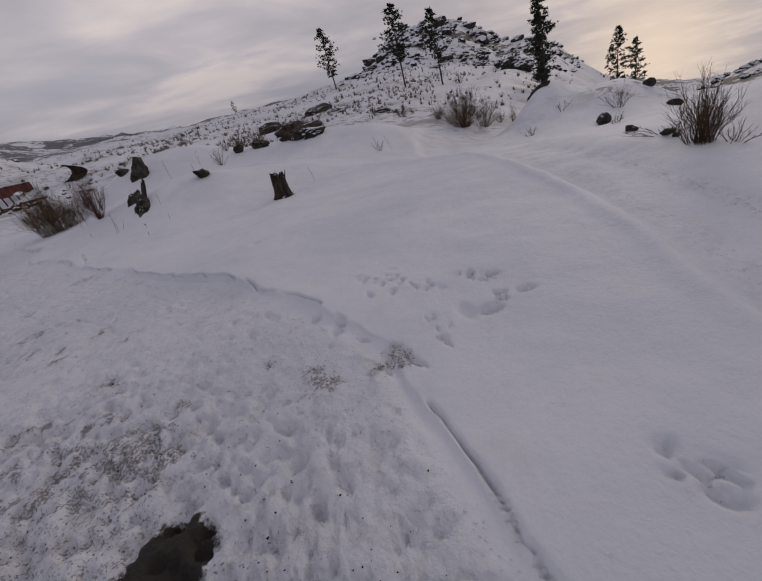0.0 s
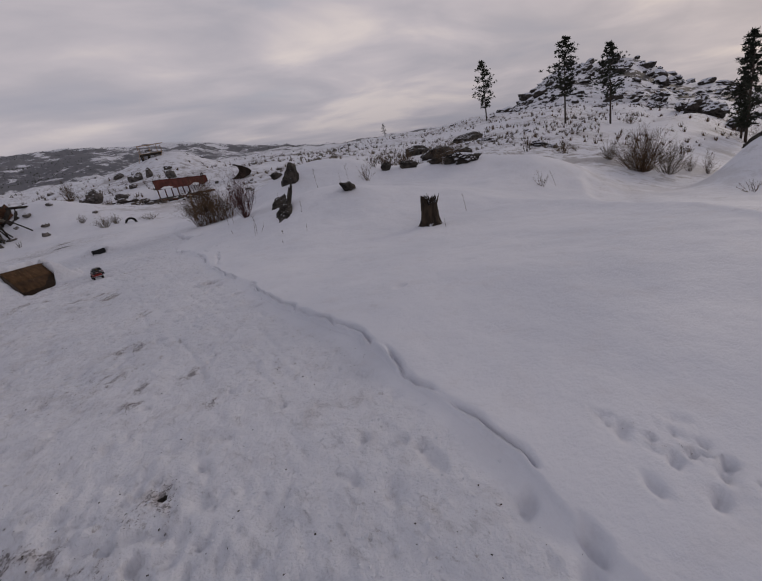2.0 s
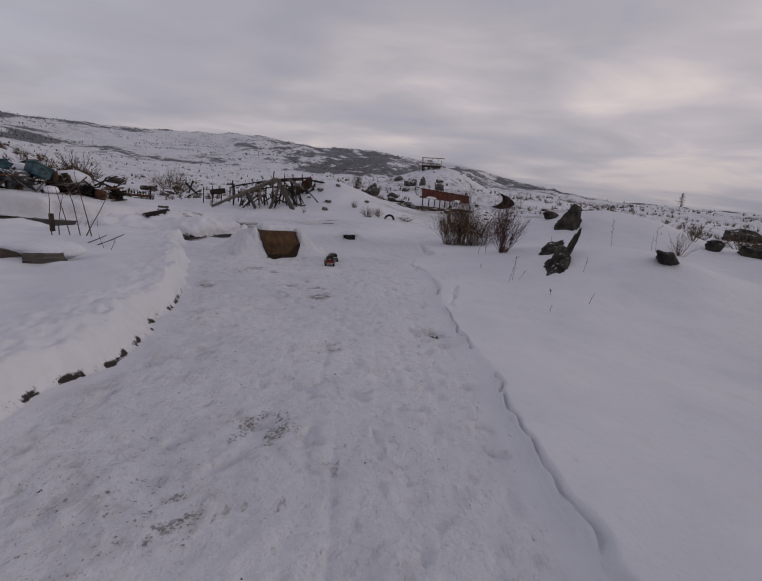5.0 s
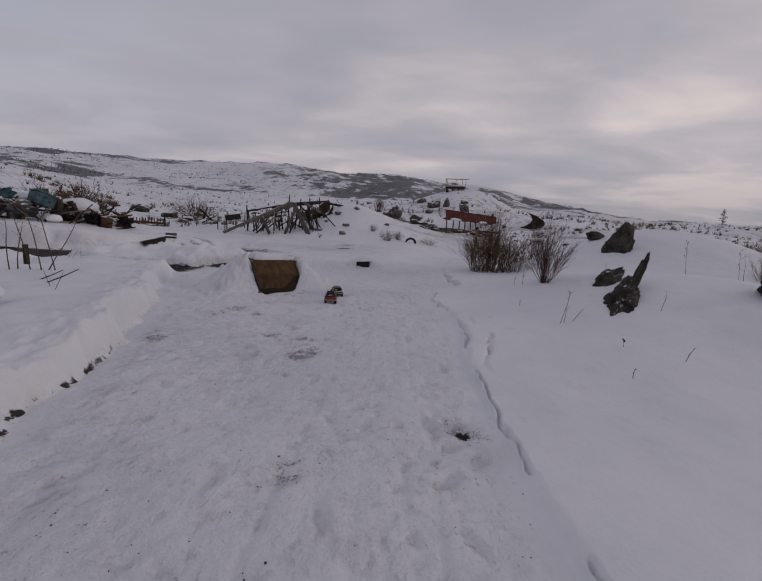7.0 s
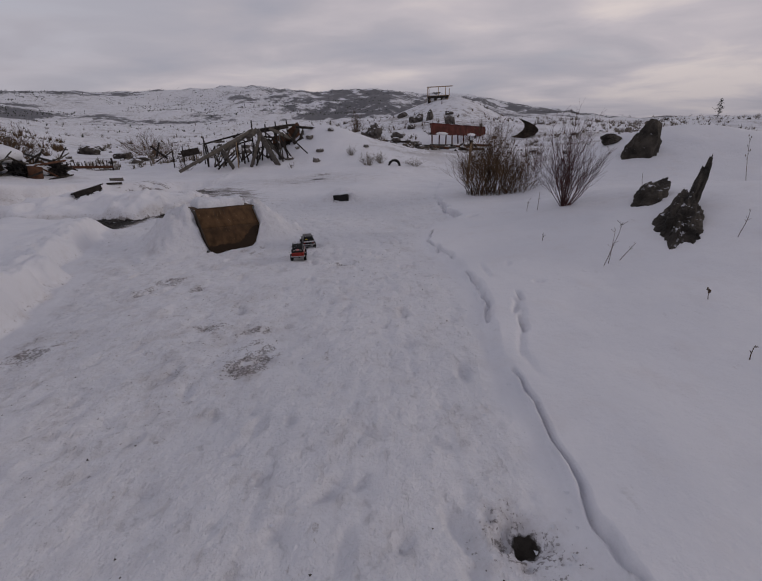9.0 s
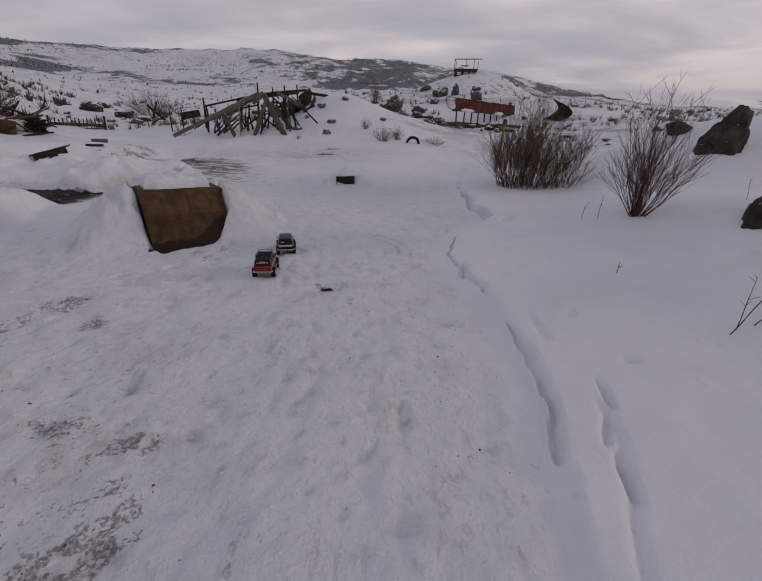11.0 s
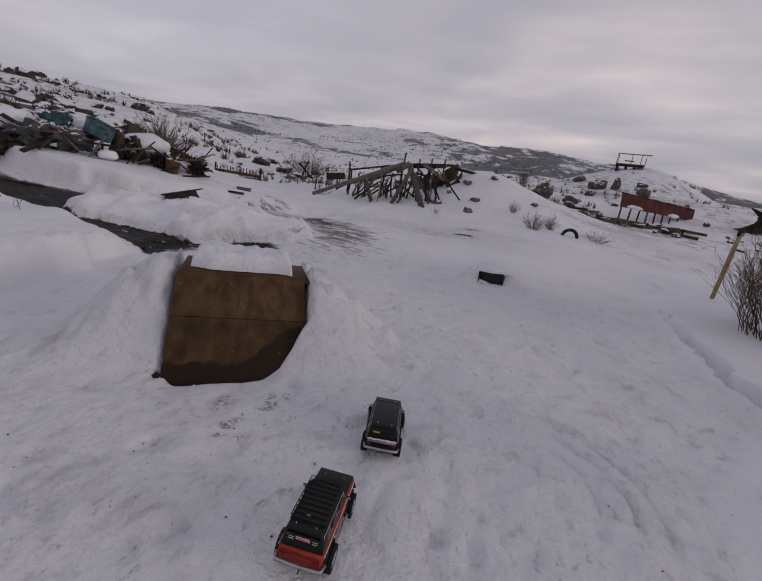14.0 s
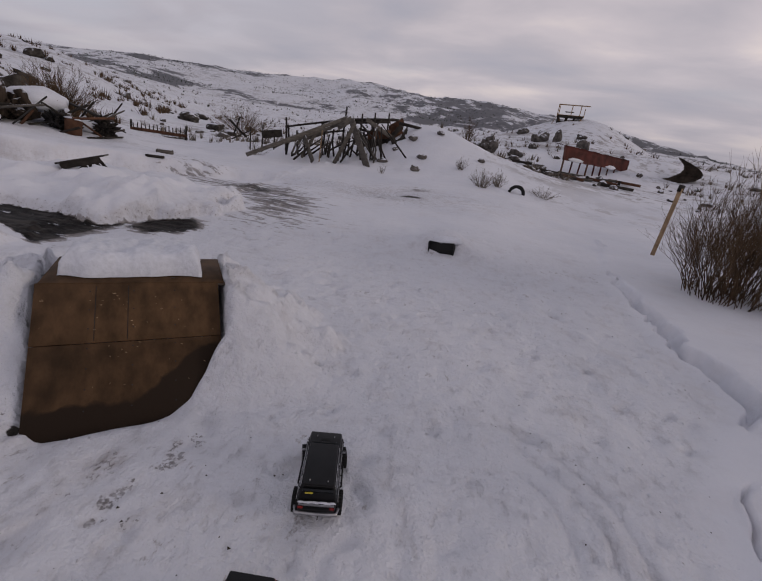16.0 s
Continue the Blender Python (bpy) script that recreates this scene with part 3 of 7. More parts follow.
def ground_material():
    m = bpy.data.materials.new("snow_ground")
    m.use_nodes = True
    nt = m.node_tree
    N, L = nt.nodes.new, nt.links.new
    b = nt.nodes["Principled BSDF"]
    pos = N("ShaderNodeNewGeometry").outputs["Position"]

    def noise_tex(scale, detail=5, rough=0.55, vec=None):
        n = N("ShaderNodeTexNoise")
        n.inputs["Scale"].default_value, n.inputs["Detail"].default_value, n.inputs["Roughness"].default_value = scale, detail, rough
        L(vec or pos, n.inputs["Vector"])
        return n.outputs["Fac"]

    def calc(op, a, b2=None, c=None, clamp=False):
        n = N("ShaderNodeMath")
        n.operation, n.use_clamp = op, clamp
        for k, v in enumerate((a, b2, c)):
            if v is None:
                continue
            if isinstance(v, (int, float)):
                n.inputs[k].default_value = v
            else:
                L(v, n.inputs[k])
        return n.outputs[0]

    def step(v, lo, hi):
        n = N("ShaderNodeMapRange")
        n.interpolation_type = "SMOOTHSTEP"
        n.inputs[1].default_value, n.inputs[2].default_value = lo, hi
        L(v, n.inputs[0])
        return n.outputs[0]

    def mix(f, a, c):
        n = N("ShaderNodeMix")
        n.data_type = "RGBA"
        for s, v in ((n.inputs[0], f), (n.inputs[6], a), (n.inputs[7], c)):
            if isinstance(v, (int, float)):
                s.default_value = v
            elif isinstance(v, tuple):
                s.default_value = (*v, 1)
            else:
                L(v, s)
        return n.outputs[2]

    def attr(name):
        a, s = N("ShaderNodeAttribute"), N("ShaderNodeSeparateColor")
        a.attribute_name = name
        L(a.outputs["Color"], s.inputs[0])
        return s.outputs[0], s.outputs[1], s.outputs[2]

    wet, churn_shade, bare = attr("mask_soil_shade")
    veg, wood, rock = attr("mask_land")
    n_big, n_mid, n_fine, n_grit = noise_tex(0.35), noise_tex(2.3), noise_tex(11, 6, 0.65), noise_tex(38, 5, 0.7)
    col = mix(step(n_big, 0.35, 0.65), (0.605, 0.622, 0.682), (0.665, 0.676, 0.728))
    col = mix(calc("MULTIPLY", step(n_mid, 0.52, 0.75), 0.3), col, (0.59, 0.575, 0.60))
    tr = N("ShaderNodeAttribute")
    tr.attribute_name = "trodden"
    mott = calc("MULTIPLY", step(calc("MULTIPLY_ADD", noise_tex(8.5, 7, 0.72), 0.7, calc("MULTIPLY", n_mid, 0.3)), 0.48, 0.60), tr.outputs["Fac"])
    col = mix(calc("MULTIPLY", mott, 0.17), col, (0.42, 0.412, 0.44))
    mq = N("ShaderNodeMapping")
    mq.inputs["Scale"].default_value = (13.0, 6.5, 5.0)
    mq.inputs["Rotation"].default_value = (0, 0, radians(-14))
    L(pos, mq.inputs[0])
    scuff = calc("MULTIPLY", step(calc("MULTIPLY_ADD", noise_tex(1.0, 6, 0.68, mq.outputs[0]), 0.75, calc("MULTIPLY", n_mid, 0.25)), 0.55, 0.64), calc("MULTIPLY", tr.outputs["Fac"], tr.outputs["Fac"]))
    col = mix(calc("MULTIPLY", scuff, 0.16), col, (0.36, 0.35, 0.375))
    # flecks of dirt and bark
    mf = N("ShaderNodeMapping")
    mf.inputs["Scale"].default_value = (8.0, 4.6, 5.0)
    mf.inputs["Rotation"].default_value = (0, 0, radians(20))
    L(pos, mf.inputs[0])
    fleck = calc("MULTIPLY", step(calc("MULTIPLY_ADD", noise_tex(1.0, 5, 0.66, mf.outputs[0]), 0.7, calc("MULTIPLY", noise_tex(0.9, 3), 0.3)), 0.612, 0.650), tr.outputs["Fac"])
    col = mix(calc("MULTIPLY", fleck, calc("MULTIPLY_ADD", step(n_grit, 0.40, 0.60), 0.45, 0.15)), col, (0.20, 0.175, 0.165))
    # grit and dirt trodden into the trail, plus painted shade of cracks and prints
    n_spot = noise_tex(40, 4, 0.6)
    spots = step(calc("MULTIPLY_ADD", churn_shade, 0.19, calc("MULTIPLY_ADD", n_spot, 0.7, calc("MULTIPLY", n_fine, 0.3))), 0.655, 0.70)
    spots = calc("MULTIPLY", spots, step(churn_shade, 0.08, 0.35))
    grime_shade = calc("MULTIPLY", churn_shade, step(calc("MULTIPLY_ADD", n_fine, 0.6, calc("MULTIPLY", n_mid, 0.4)), 0.42, 0.62))
    col = mix(calc("MULTIPLY", grime_shade, 0.5), col, (0.27, 0.228, 0.215))
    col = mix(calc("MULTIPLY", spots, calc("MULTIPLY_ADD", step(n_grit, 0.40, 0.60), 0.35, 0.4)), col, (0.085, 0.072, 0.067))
    # wet track
    mp = N("ShaderNodeMapping")
    mp.inputs["Scale"].default_value = (1.1, 3.6, 1.0)
    mp.inputs["Rotation"].default_value = (0, 0, radians(12))
    L(pos, mp.inputs[0])
    n_streak = noise_tex(1.6, 6, 0.65, mp.outputs[0])
    wetness = step(calc("MULTIPLY_ADD", calc("SUBTRACT", n_streak, 0.5), 1.9, calc("MULTIPLY_ADD", calc("SUBTRACT", n_fine, 0.5), 0.5, wet)), 0.50, 0.66)
    wetness = calc("MULTIPLY", wetness, step(wet, 0.10, 0.30))
    water = mix(step(n_streak, 0.4, 0.7), (0.012, 0.011, 0.011), (0.06, 0.054, 0.05))
    slush = mix(step(n_fine, 0.35, 0.65), (0.085, 0.074, 0.07), (0.27, 0.25, 0.245))
    col = mix(calc("MULTIPLY", wetness, calc("MULTIPLY_ADD", step(wet, 0.45, 0.8), 0.25, 0.75)), col, mix(step(calc("MULTIPLY_ADD", calc("SUBTRACT", n_mid, 0.5), 0.8, wet), 0.62, 0.80), slush, water))
    soil = step(calc("MULTIPLY_ADD", calc("SUBTRACT", n_fine, 0.5), 0.7, bare), 0.38, 0.52)
    col = mix(soil, col, mix(n_grit, (0.010, 0.008, 0.007), (0.035, 0.029, 0.024)))
    # sage and dry grass, woods, bare rock of the wider land
    sage = calc("MULTIPLY", step(noise_tex(1.1, 6, 0.7), 0.52, 0.60), veg)
    sage2 = calc("MULTIPLY", step(noise_tex(0.16, 7, 0.72), 0.52, 0.60), veg)
    col = mix(calc("MAXIMUM", calc("MULTIPLY", sage, 0.7), calc("MULTIPLY", sage2, 0.55)), col, mix(n_mid, (0.09, 0.075, 0.065), (0.22, 0.185, 0.16)))
    mw = N("ShaderNodeMapping")
    mw.inputs["Scale"].default_value = (0.020, 0.011, 0.03)
    mw.inputs["Rotation"].default_value = (0, 0, radians(8))
    L(pos, mw.inputs[0])
    stand = calc("MULTIPLY_ADD", noise_tex(1.0, 9, 0.70, mw.outputs[0]), 0.60, calc("MULTIPLY", noise_tex(0.06, 7, 0.78), 0.40))
    trees = step(calc("MULTIPLY_ADD", calc("SUBTRACT", stand, 0.5), 4.6, calc("MULTIPLY", wood, 0.72)), 0.24, 0.44)
    trees = calc("MULTIPLY", trees, step(wood, 0.02, 0.25))
    col = mix(calc("MULTIPLY", trees, 0.92), col, mix(noise_tex(0.2, 4), (0.03, 0.033, 0.042), (0.11, 0.108, 0.122)))
    stone = step(calc("MULTIPLY_ADD", calc("SUBTRACT", calc("MULTIPLY_ADD", noise_tex(0.45, 7, 0.7), 0.65, calc("MULTIPLY", noise_tex(0.14, 4, 0.6), 0.35)), 0.5), 2.6, rock), 0.42, 0.52)
    stone = calc("MULTIPLY", stone, step(rock, 0.02, 0.2))
    col = mix(stone, col, mix(noise_tex(1.7, 6), (0.02, 0.019, 0.019), (0.085, 0.078, 0.075)))
    L(col, b.inputs["Base Color"])
    rg = calc("SUBTRACT", 0.72, calc("MULTIPLY", wetness, 0.12))
    L(rg, b.inputs["Roughness"])
    L(calc("SUBTRACT", 0.3, calc("MULTIPLY", wetness, 0.25)), b.inputs["Specular IOR Level"])
    # relief: crust, crumbs, trodden lumps
    lumps = calc("MULTIPLY_ADD", n_fine, 0.55, calc("MULTIPLY_ADD", n_grit, 0.20, calc("MULTIPLY", noise_tex(5, 5, 0.6), 1.0)))
    crust = calc("MULTIPLY", step(noise_tex(6.5, 5, 0.6), 0.36, 0.68), 0.20)
    chips = calc("MULTIPLY", step(noise_tex(19, 3, 0.6), 0.48, 0.70), 0.09)
    lumps = calc("ADD", lumps, calc("ADD", crust, calc("MULTIPLY_ADD", scuff, -0.20, chips)))
    a3 = N("ShaderNodeAttribute")
    a3.attribute_name = "trodden"
    bp = N("ShaderNodeBump")
    bp.inputs["Distance"].default_value = 0.062
    L(calc("MULTIPLY_ADD", a3.outputs["Fac"], 0.55, 0.15, True), bp.inputs["Strength"])
    L(lumps, bp.inputs["Height"])
    L(bp.outputs[0], b.inputs["Normal"])
    return m


SNOW = make("snow", (0.62, 0.64, 0.70), 0.7, 0, 0.05, 3, 0.35, 30, depth=0.02)
ROCK = snow_over(make("granite", (0.07, 0.064, 0.06), 0.9, 0, 0.5, 3, 0.8, 22, (0.15, 0.135, 0.125), depth=0.03), 0.70, 0.08, 5)
ROCK_BARE = snow_over(make("lichen_granite", (0.02, 0.0185, 0.0175), 0.92, 0, 0.5, 2.5, 1.0, 14, (0.075, 0.066, 0.057), depth=0.05), 1.02, 0.07, 4)
ROCK_CAPPED = snow_over(make("capped_granite", (0.024, 0.021, 0.019), 0.92, 0, 0.5, 2.5, 1.0, 14, (0.075, 0.066, 0.058), depth=0.05), 0.60, 0.07, 2)
PLY = make("weathered_plywood", (0.060, 0.035, 0.018), 0.6, 0, 0.30, 4.5, 0.25, 30, (0.097, 0.055, 0.028), spec=0.1, stretch=(2.2, 1.3, 1.3))
PLY_GREY = make("grey_board", (0.075, 0.06, 0.048), 0.7, 0, 0.25, 4, 0.25, 40)
WOOD_GREY = snow_over(make("grey_timber", (0.095, 0.086, 0.077), 0.9, 0, 0.4, 5, 0.5, 30, stretch=(1, 1, 6)), 0.88, 0.08, 3)
WOOD_DARK = make("dark_timber", (0.028, 0.024, 0.021), 0.92, 0, 0.4, 5, 0.5, 30)
WOOD_TAN = make("tan_lath", (0.30, 0.21, 0.13), 0.8, 0, 0.25, 6, 0.3, 40)
STUMP = snow_over(make("charred_stump", (0.022, 0.017, 0.014), 0.9, 0, 0.5, 9, 1.0, 40, (0.06, 0.043, 0.031), stretch=(1, 1, 0.25), depth=0.02), 0.72, 0.1, 12)
BARK = make("pine_bark", (0.06, 0.048, 0.04), 0.9, 0, 0.35, 2, 0.6, 10)
NEEDLE = make("pine_needles", (0.034, 0.042, 0.03), 0.8, 0, 0.35, 1.5, 0, 10, (0.055, 0.06, 0.042))
TWIG = make("willow_twigs", (0.068, 0.042, 0.028), 0.8, 0, 0.35, 2, 0, 30, (0.145, 0.092, 0.052))
TWIG_RED = make("dogwood_twigs", (0.085, 0.04, 0.04), 0.7, 0, 0.3, 2, 0, 30)
SAGE = make("sagebrush", (0.13, 0.11, 0.09), 0.9, 0, 0.35, 0.8, 0, 20, (0.22, 0.19, 0.155))
RUST_RED = snow_over(make("rusted_red_steel", (0.05, 0.010, 0.008), 0.85, 0.0, 0.45, 1.2, 0.3, 20, (0.095, 0.023, 0.018)), 0.85, 0.1, 1.2)
RUST = make("rust", (0.09, 0.045, 0.028), 0.85, 0.2, 0.4, 4, 0.4, 25)
STEEL_DARK = make("dark_steel", (0.035, 0.033, 0.032), 0.6, 0.3, 0.3, 6, 0.2, 30)
DIRT = make("cut_earth", (0.028, 0.022, 0.017), 0.95, 0, 0.4, 2, 0.8, 12, (0.055, 0.042, 0.032), depth=0.05)
TARP_BLUE = make("blue_tarpaulin", (0.025, 0.06, 0.085), 0.45, 0, 0.4, 3, 0.6, 12, (0.05, 0.12, 0.15), depth=0.03)
TARP_GREY = snow_over(make("grey_tarpaulin", (0.06, 0.065, 0.07), 0.5, 0, 0.4, 3, 0.6, 12, depth=0.03), 0.7, 0.1, 3)
ENAMEL = make("aged_enamel", (0.48, 0.43, 0.36), 0.4, 0, 0.15, 3, 0.05, 20)
RUBBER = make("tyre_rubber", (0.014, 0.014, 0.015), 0.8, 0, 0.2, 30, 0.3, 120)
BLACK_PAINT = make("satin_black_shell", (0.007, 0.007, 0.008), 0.38, 0, 0.2, 20, 0.02, 200, depth=0.001)
BLACK_MATT = make("matt_black_plastic", (0.012, 0.012, 0.013), 0.6, 0, 0.2, 30, 0.1, 150, depth=0.002)
GLASS_DARK = make("smoked_window", (0.012, 0.014, 0.016), 0.12, 0, 0.1, 20, 0.0, 100)
CHROME = make("scuffed_chrome", (0.42, 0.42, 0.44), 0.35, 0.9, 0.15, 30, 0.05, 150, depth=0.001)
RED_PAINT = make("red_shell_paint", (0.30, 0.035, 0.022), 0.4, 0, 0.15, 30, 0.02, 150, depth=0.001)
WHITE_TRIM = make("white_trim", (0.62, 0.6, 0.57), 0.5, 0, 0.1, 30, 0.02, 150, depth=0.001)
DECAL_YELLOW = make("yellow_decal", (0.55, 0.45, 0.05), 0.5, 0, 0.1, 60, 0, 200)
DECAL_PINK = make("pink_red_decal", (0.60, 0.16, 0.17), 0.5, 0, 0.1, 60, 0, 200)
LENS_RED = make("red_lens", (0.18, 0.012, 0.012), 0.2, 0, 0.1, 40, 0, 200)
GROUND = ground_material()


def wet_foot(m):
    """Melt water soaked into the foot of the plywood, rising towards one side."""
    nt = m.node_tree
    N, L = nt.nodes.new, nt.links.new
    b = nt.nodes["Principled BSDF"]
    old = b.inputs["Base Color"].links[0].from_socket
    co, sep, n = N("ShaderNodeTexCoord"), N("ShaderNodeSeparateXYZ"), N("ShaderNodeTexNoise")
    L(co.outputs["Object"], sep.inputs[0])
    L(co.outputs["Object"], n.inputs["Vector"])
    n.inputs["Scale"].default_value, n.inputs["Detail"].default_value = 9, 4
    rise = N("ShaderNodeMapRange")
    rise.interpolation_type = "SMOOTHSTEP"
    rise.inputs[1].default_value, rise.inputs[2].default_value, rise.inputs[3].default_value, rise.inputs[4].default_value = 0.55, 1.1, 0.07, 0.34
    L(sep.outputs[0], rise.inputs[0])
    s1, s2 = N("ShaderNodeMath"), N("ShaderNodeMath")
    s1.operation, s2.operation = "SUBTRACT", "MULTIPLY_ADD"
    L(rise.outputs[0], s1.inputs[0])
    L(sep.outputs[2], s1.inputs[1])
    L(n.outputs["Fac"], s2.inputs[0])
    s2.inputs[1].default_value = 0.08
    L(s1.outputs[0], s2.inputs[2])
    f = N("ShaderNodeMapRange")
    f.inputs[1].default_value, f.inputs[2].default_value = 0.03, 0.05
    L(s2.outputs[0], f.inputs[0])
    mix = N("ShaderNodeMix")
    mix.data_type = "RGBA"
    L(f.outputs[0], mix.inputs[0])
    L(old, mix.inputs[6])
    mix.inputs[7].default_value = (0.022, 0.014, 0.009, 1)
    L(mix.outputs[2], b.inputs["Base Color"])


wet_foot(PLY)


# ---- the ground: one sheet to the horizon ----
def spread(lo, hi, fine, reach):
    """Grid lines: even in the middle, wider and wider outwards."""
    mid = np.arange(lo, hi + 1e-6, fine)
    out, d, step = [], 0.0, fine
    while d < reach:
        step *= 1.013 if d < 9 else 1.036
        d += step
        out.append(d)
    out = np.array(out)
    return np.concatenate([lo - out[::-1], mid, hi + out])


def build_ground():
    xs, ys = spread(-1.6, 5.8, 0.026, 1900), spread(-17.6, 4.0, 0.036, 1900)
    xs = np.concatenate([xs[xs < 3.868], np.arange(3.87, 4.13, 0.010), xs[xs > 4.132]])
    X, Y = np.meshgrid(xs, ys)
    X = X + np.clip(right_edge(Y) - 4.0, -2.2, 2.2) * smooth(5.5, 0.5, np.abs(X - 4.0))  # grid lines run along the bank's foot
    Z, wet, churn_shade, bare, trail = ground_height(X, Y, True)
    _, az, r = land(X, Y)
    gy, gx = np.gradient(Z, ys, xs)
    slope = np.hypot(gx, gy)
    veg = np.clip(smooth(16, 34, r) * (0.55 + 0.9 * fbm(X / 9, Y / 9, 4, 51)), 0, 1) * (1 - 0.4 * smooth(500, 900, r))
    woods = smooth(300, 620, r) * np.clip(0.40 + 0.45 * fbm(X / 240 + 3, Y / 150, 3, 61), 0.12, 0.8)
    hill = smooth(105, 150, r) * smooth(330, 260, r) * smooth(54, 60, az) * smooth(88, 82, az)
    rocky = np.clip(hill * (0.30 - 0.06 * smooth(64, 72, az) + 0.35 * fbm(X / 12, Y / 12, 3, 71) + 0.22 * smooth(0.2, 0.5, slope)), 0, 0.62)
    veg = veg * (1 - 0.7 * hill)
    rocky = np.maximum(rocky, smooth(150, 190, r) * smooth(300, 250, r) * smooth(94, 99, az) * smooth(125, 115, az) * np.clip(0.42 + 0.5 * fbm(X / 9, Y / 9, 3, 73), 0, 0.8))
    rocky = np.maximum(rocky, smooth(20, 40, r) * smooth(-42, -56, az) * smooth(160, 90, r) * np.clip(0.1 + 0.6 * fbm(X / 5, Y / 5, 4, 72), 0, 1))
    ny, nx = X.shape
    me = bpy.data.meshes.new("ground")
    me.vertices.add(nx * ny)
    me.vertices.foreach_set("co", np.stack([X, Y, Z], -1).astype(np.float32).ravel())
    i = (np.arange(ny - 1)[:, None] * nx + np.arange(nx - 1)[None]).ravel()
    quads = np.stack([i, i + 1, i + nx + 1, i + nx], -1).astype(np.int32).ravel()
    n = len(i)
    me.loops.add(4 * n)
    me.loops.foreach_set("vertex_index", quads)
    me.polygons.add(n)
    me.polygons.foreach_set("loop_start", np.arange(0, 4 * n, 4, dtype=np.int32))
    me.polygons.foreach_set("use_smooth", np.ones(n, bool))
    me.update(calc_edges=True)
    one = np.ones_like(Z)
    for name, chans in (("mask_soil_shade", (wet, churn_shade, bare, one)), ("mask_land", (veg, woods, rocky, one))):
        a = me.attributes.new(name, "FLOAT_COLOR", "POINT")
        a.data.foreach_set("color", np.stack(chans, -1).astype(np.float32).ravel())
    a = me.attributes.new("trodden", "FLOAT", "POINT")
    a.data.foreach_set("value", (0.25 + 0.75 * trail).astype(np.float32).ravel())
    me.materials.append(GROUND)
    return tagged(new("ground", me), "snow-covered ground with a trodden trail and far hills", "ground", kind="structure")


build_ground()


# ---- small modelling kit ----
def part(name, bm, material, parent=None, label="", flat=False):
    """Links a bmesh as one mesh object, under a thing or a part."""
    me = bpy.data.meshes.new(name)
    bm.normal_update()
    bm.to_mesh(me)
    bm.free()
    for p in me.polygons:
        p.use_smooth = not flat
    me.materials.append(material)
    ob = new(name, me)
    if parent:
        ob.parent = parent
    if label:
        ob["label"] = label
    return ob


def thing(name, m, label, category, group=""):
    """An Empty at the base of a thing, to carry its parts."""
    ob = new(name)
    ob.empty_display_size = 0.1
    ob.matrix_world = m
    return tagged(ob, label, category, group)


def box(size, at=(0, 0, 0), turn=(0, 0, 0), bevel=0.0, taper=(1, 1), seg=1, bm=None):
    out = bm or bmesh.new()
    b = bmesh.new()
    bmesh.ops.create_cube(b, size=1)
    for v in b.verts:
        k = taper if v.co.z > 0 else (1, 1)
        v.co = Vector((v.co.x * size[0] * k[0], v.co.y * size[1] * k[1], v.co.z * size[2]))
    if bevel:
        bmesh.ops.bevel(b, geom=b.edges[:], offset=bevel, segments=seg, profile=0.6, affect="EDGES")
    b.transform(pose(*at, *turn))
    me = bpy.data.meshes.new("tmp")
    b.to_mesh(me)
    b.free()
    out.from_mesh(me)
    bpy.data.meshes.remove(me)
    return out


def tube(bm, pts, radii, sides=6, caps=True):
    """A tapered tube through points."""
    rings = []
    pts = [Vector(p) for p in pts]
    for k, p in enumerate(pts):
        way = (pts[min(k + 1, len(pts) - 1)] - pts[max(k - 1, 0)]).normalized()
        side = way.cross(Vector((0.3, 0.2, 1)) if abs(way.z) < 0.9 else Vector((1, 0.1, 0))).normalized()
        other = way.cross(side)
        r = radii[k] if isinstance(radii, (list, tuple)) else radii
        rings.append([bm.verts.new(p + side * (r * math.cos(2 * math.pi * s / sides)) + other * (r * math.sin(2 * math.pi * s / sides))) for s in range(sides)])
    for a, b in zip(rings, rings[1:]):
        for s in range(sides):
            bm.faces.new((a[s], a[(s + 1) % sides], b[(s + 1) % sides], b[s]))
    if caps:
        bm.faces.new(rings[0][::-1])
        bm.faces.new(rings[-1])
    return bm


def beam(bm, a, b, w, h, roll=0.0):
    """A sawn board or beam from a to b."""
    a, b = Vector(a), Vector(b)
    d = b - a
    turn = d.to_track_quat("Y", "Z").to_matrix().to_4x4() @ pose(0, 0, 0, 0, roll, 0)
    c = bmesh.new()
    bmesh.ops.create_cube(c, size=1)
    for v in c.verts:
        v.co = Vector((v.co.x * w, v.co.y * d.length, v.co.z * h))
    bmesh.ops.bevel(c, geom=c.edges[:], offset=min(w, h) * 0.12, segments=1, affect="EDGES")
    c.transform(Matrix.Translation((a + b) / 2) @ turn)
    me = bpy.data.meshes.new("tmp")
    c.to_mesh(me)
    c.free()
    bm.from_mesh(me)
    bpy.data.meshes.remove(me)
    return bm


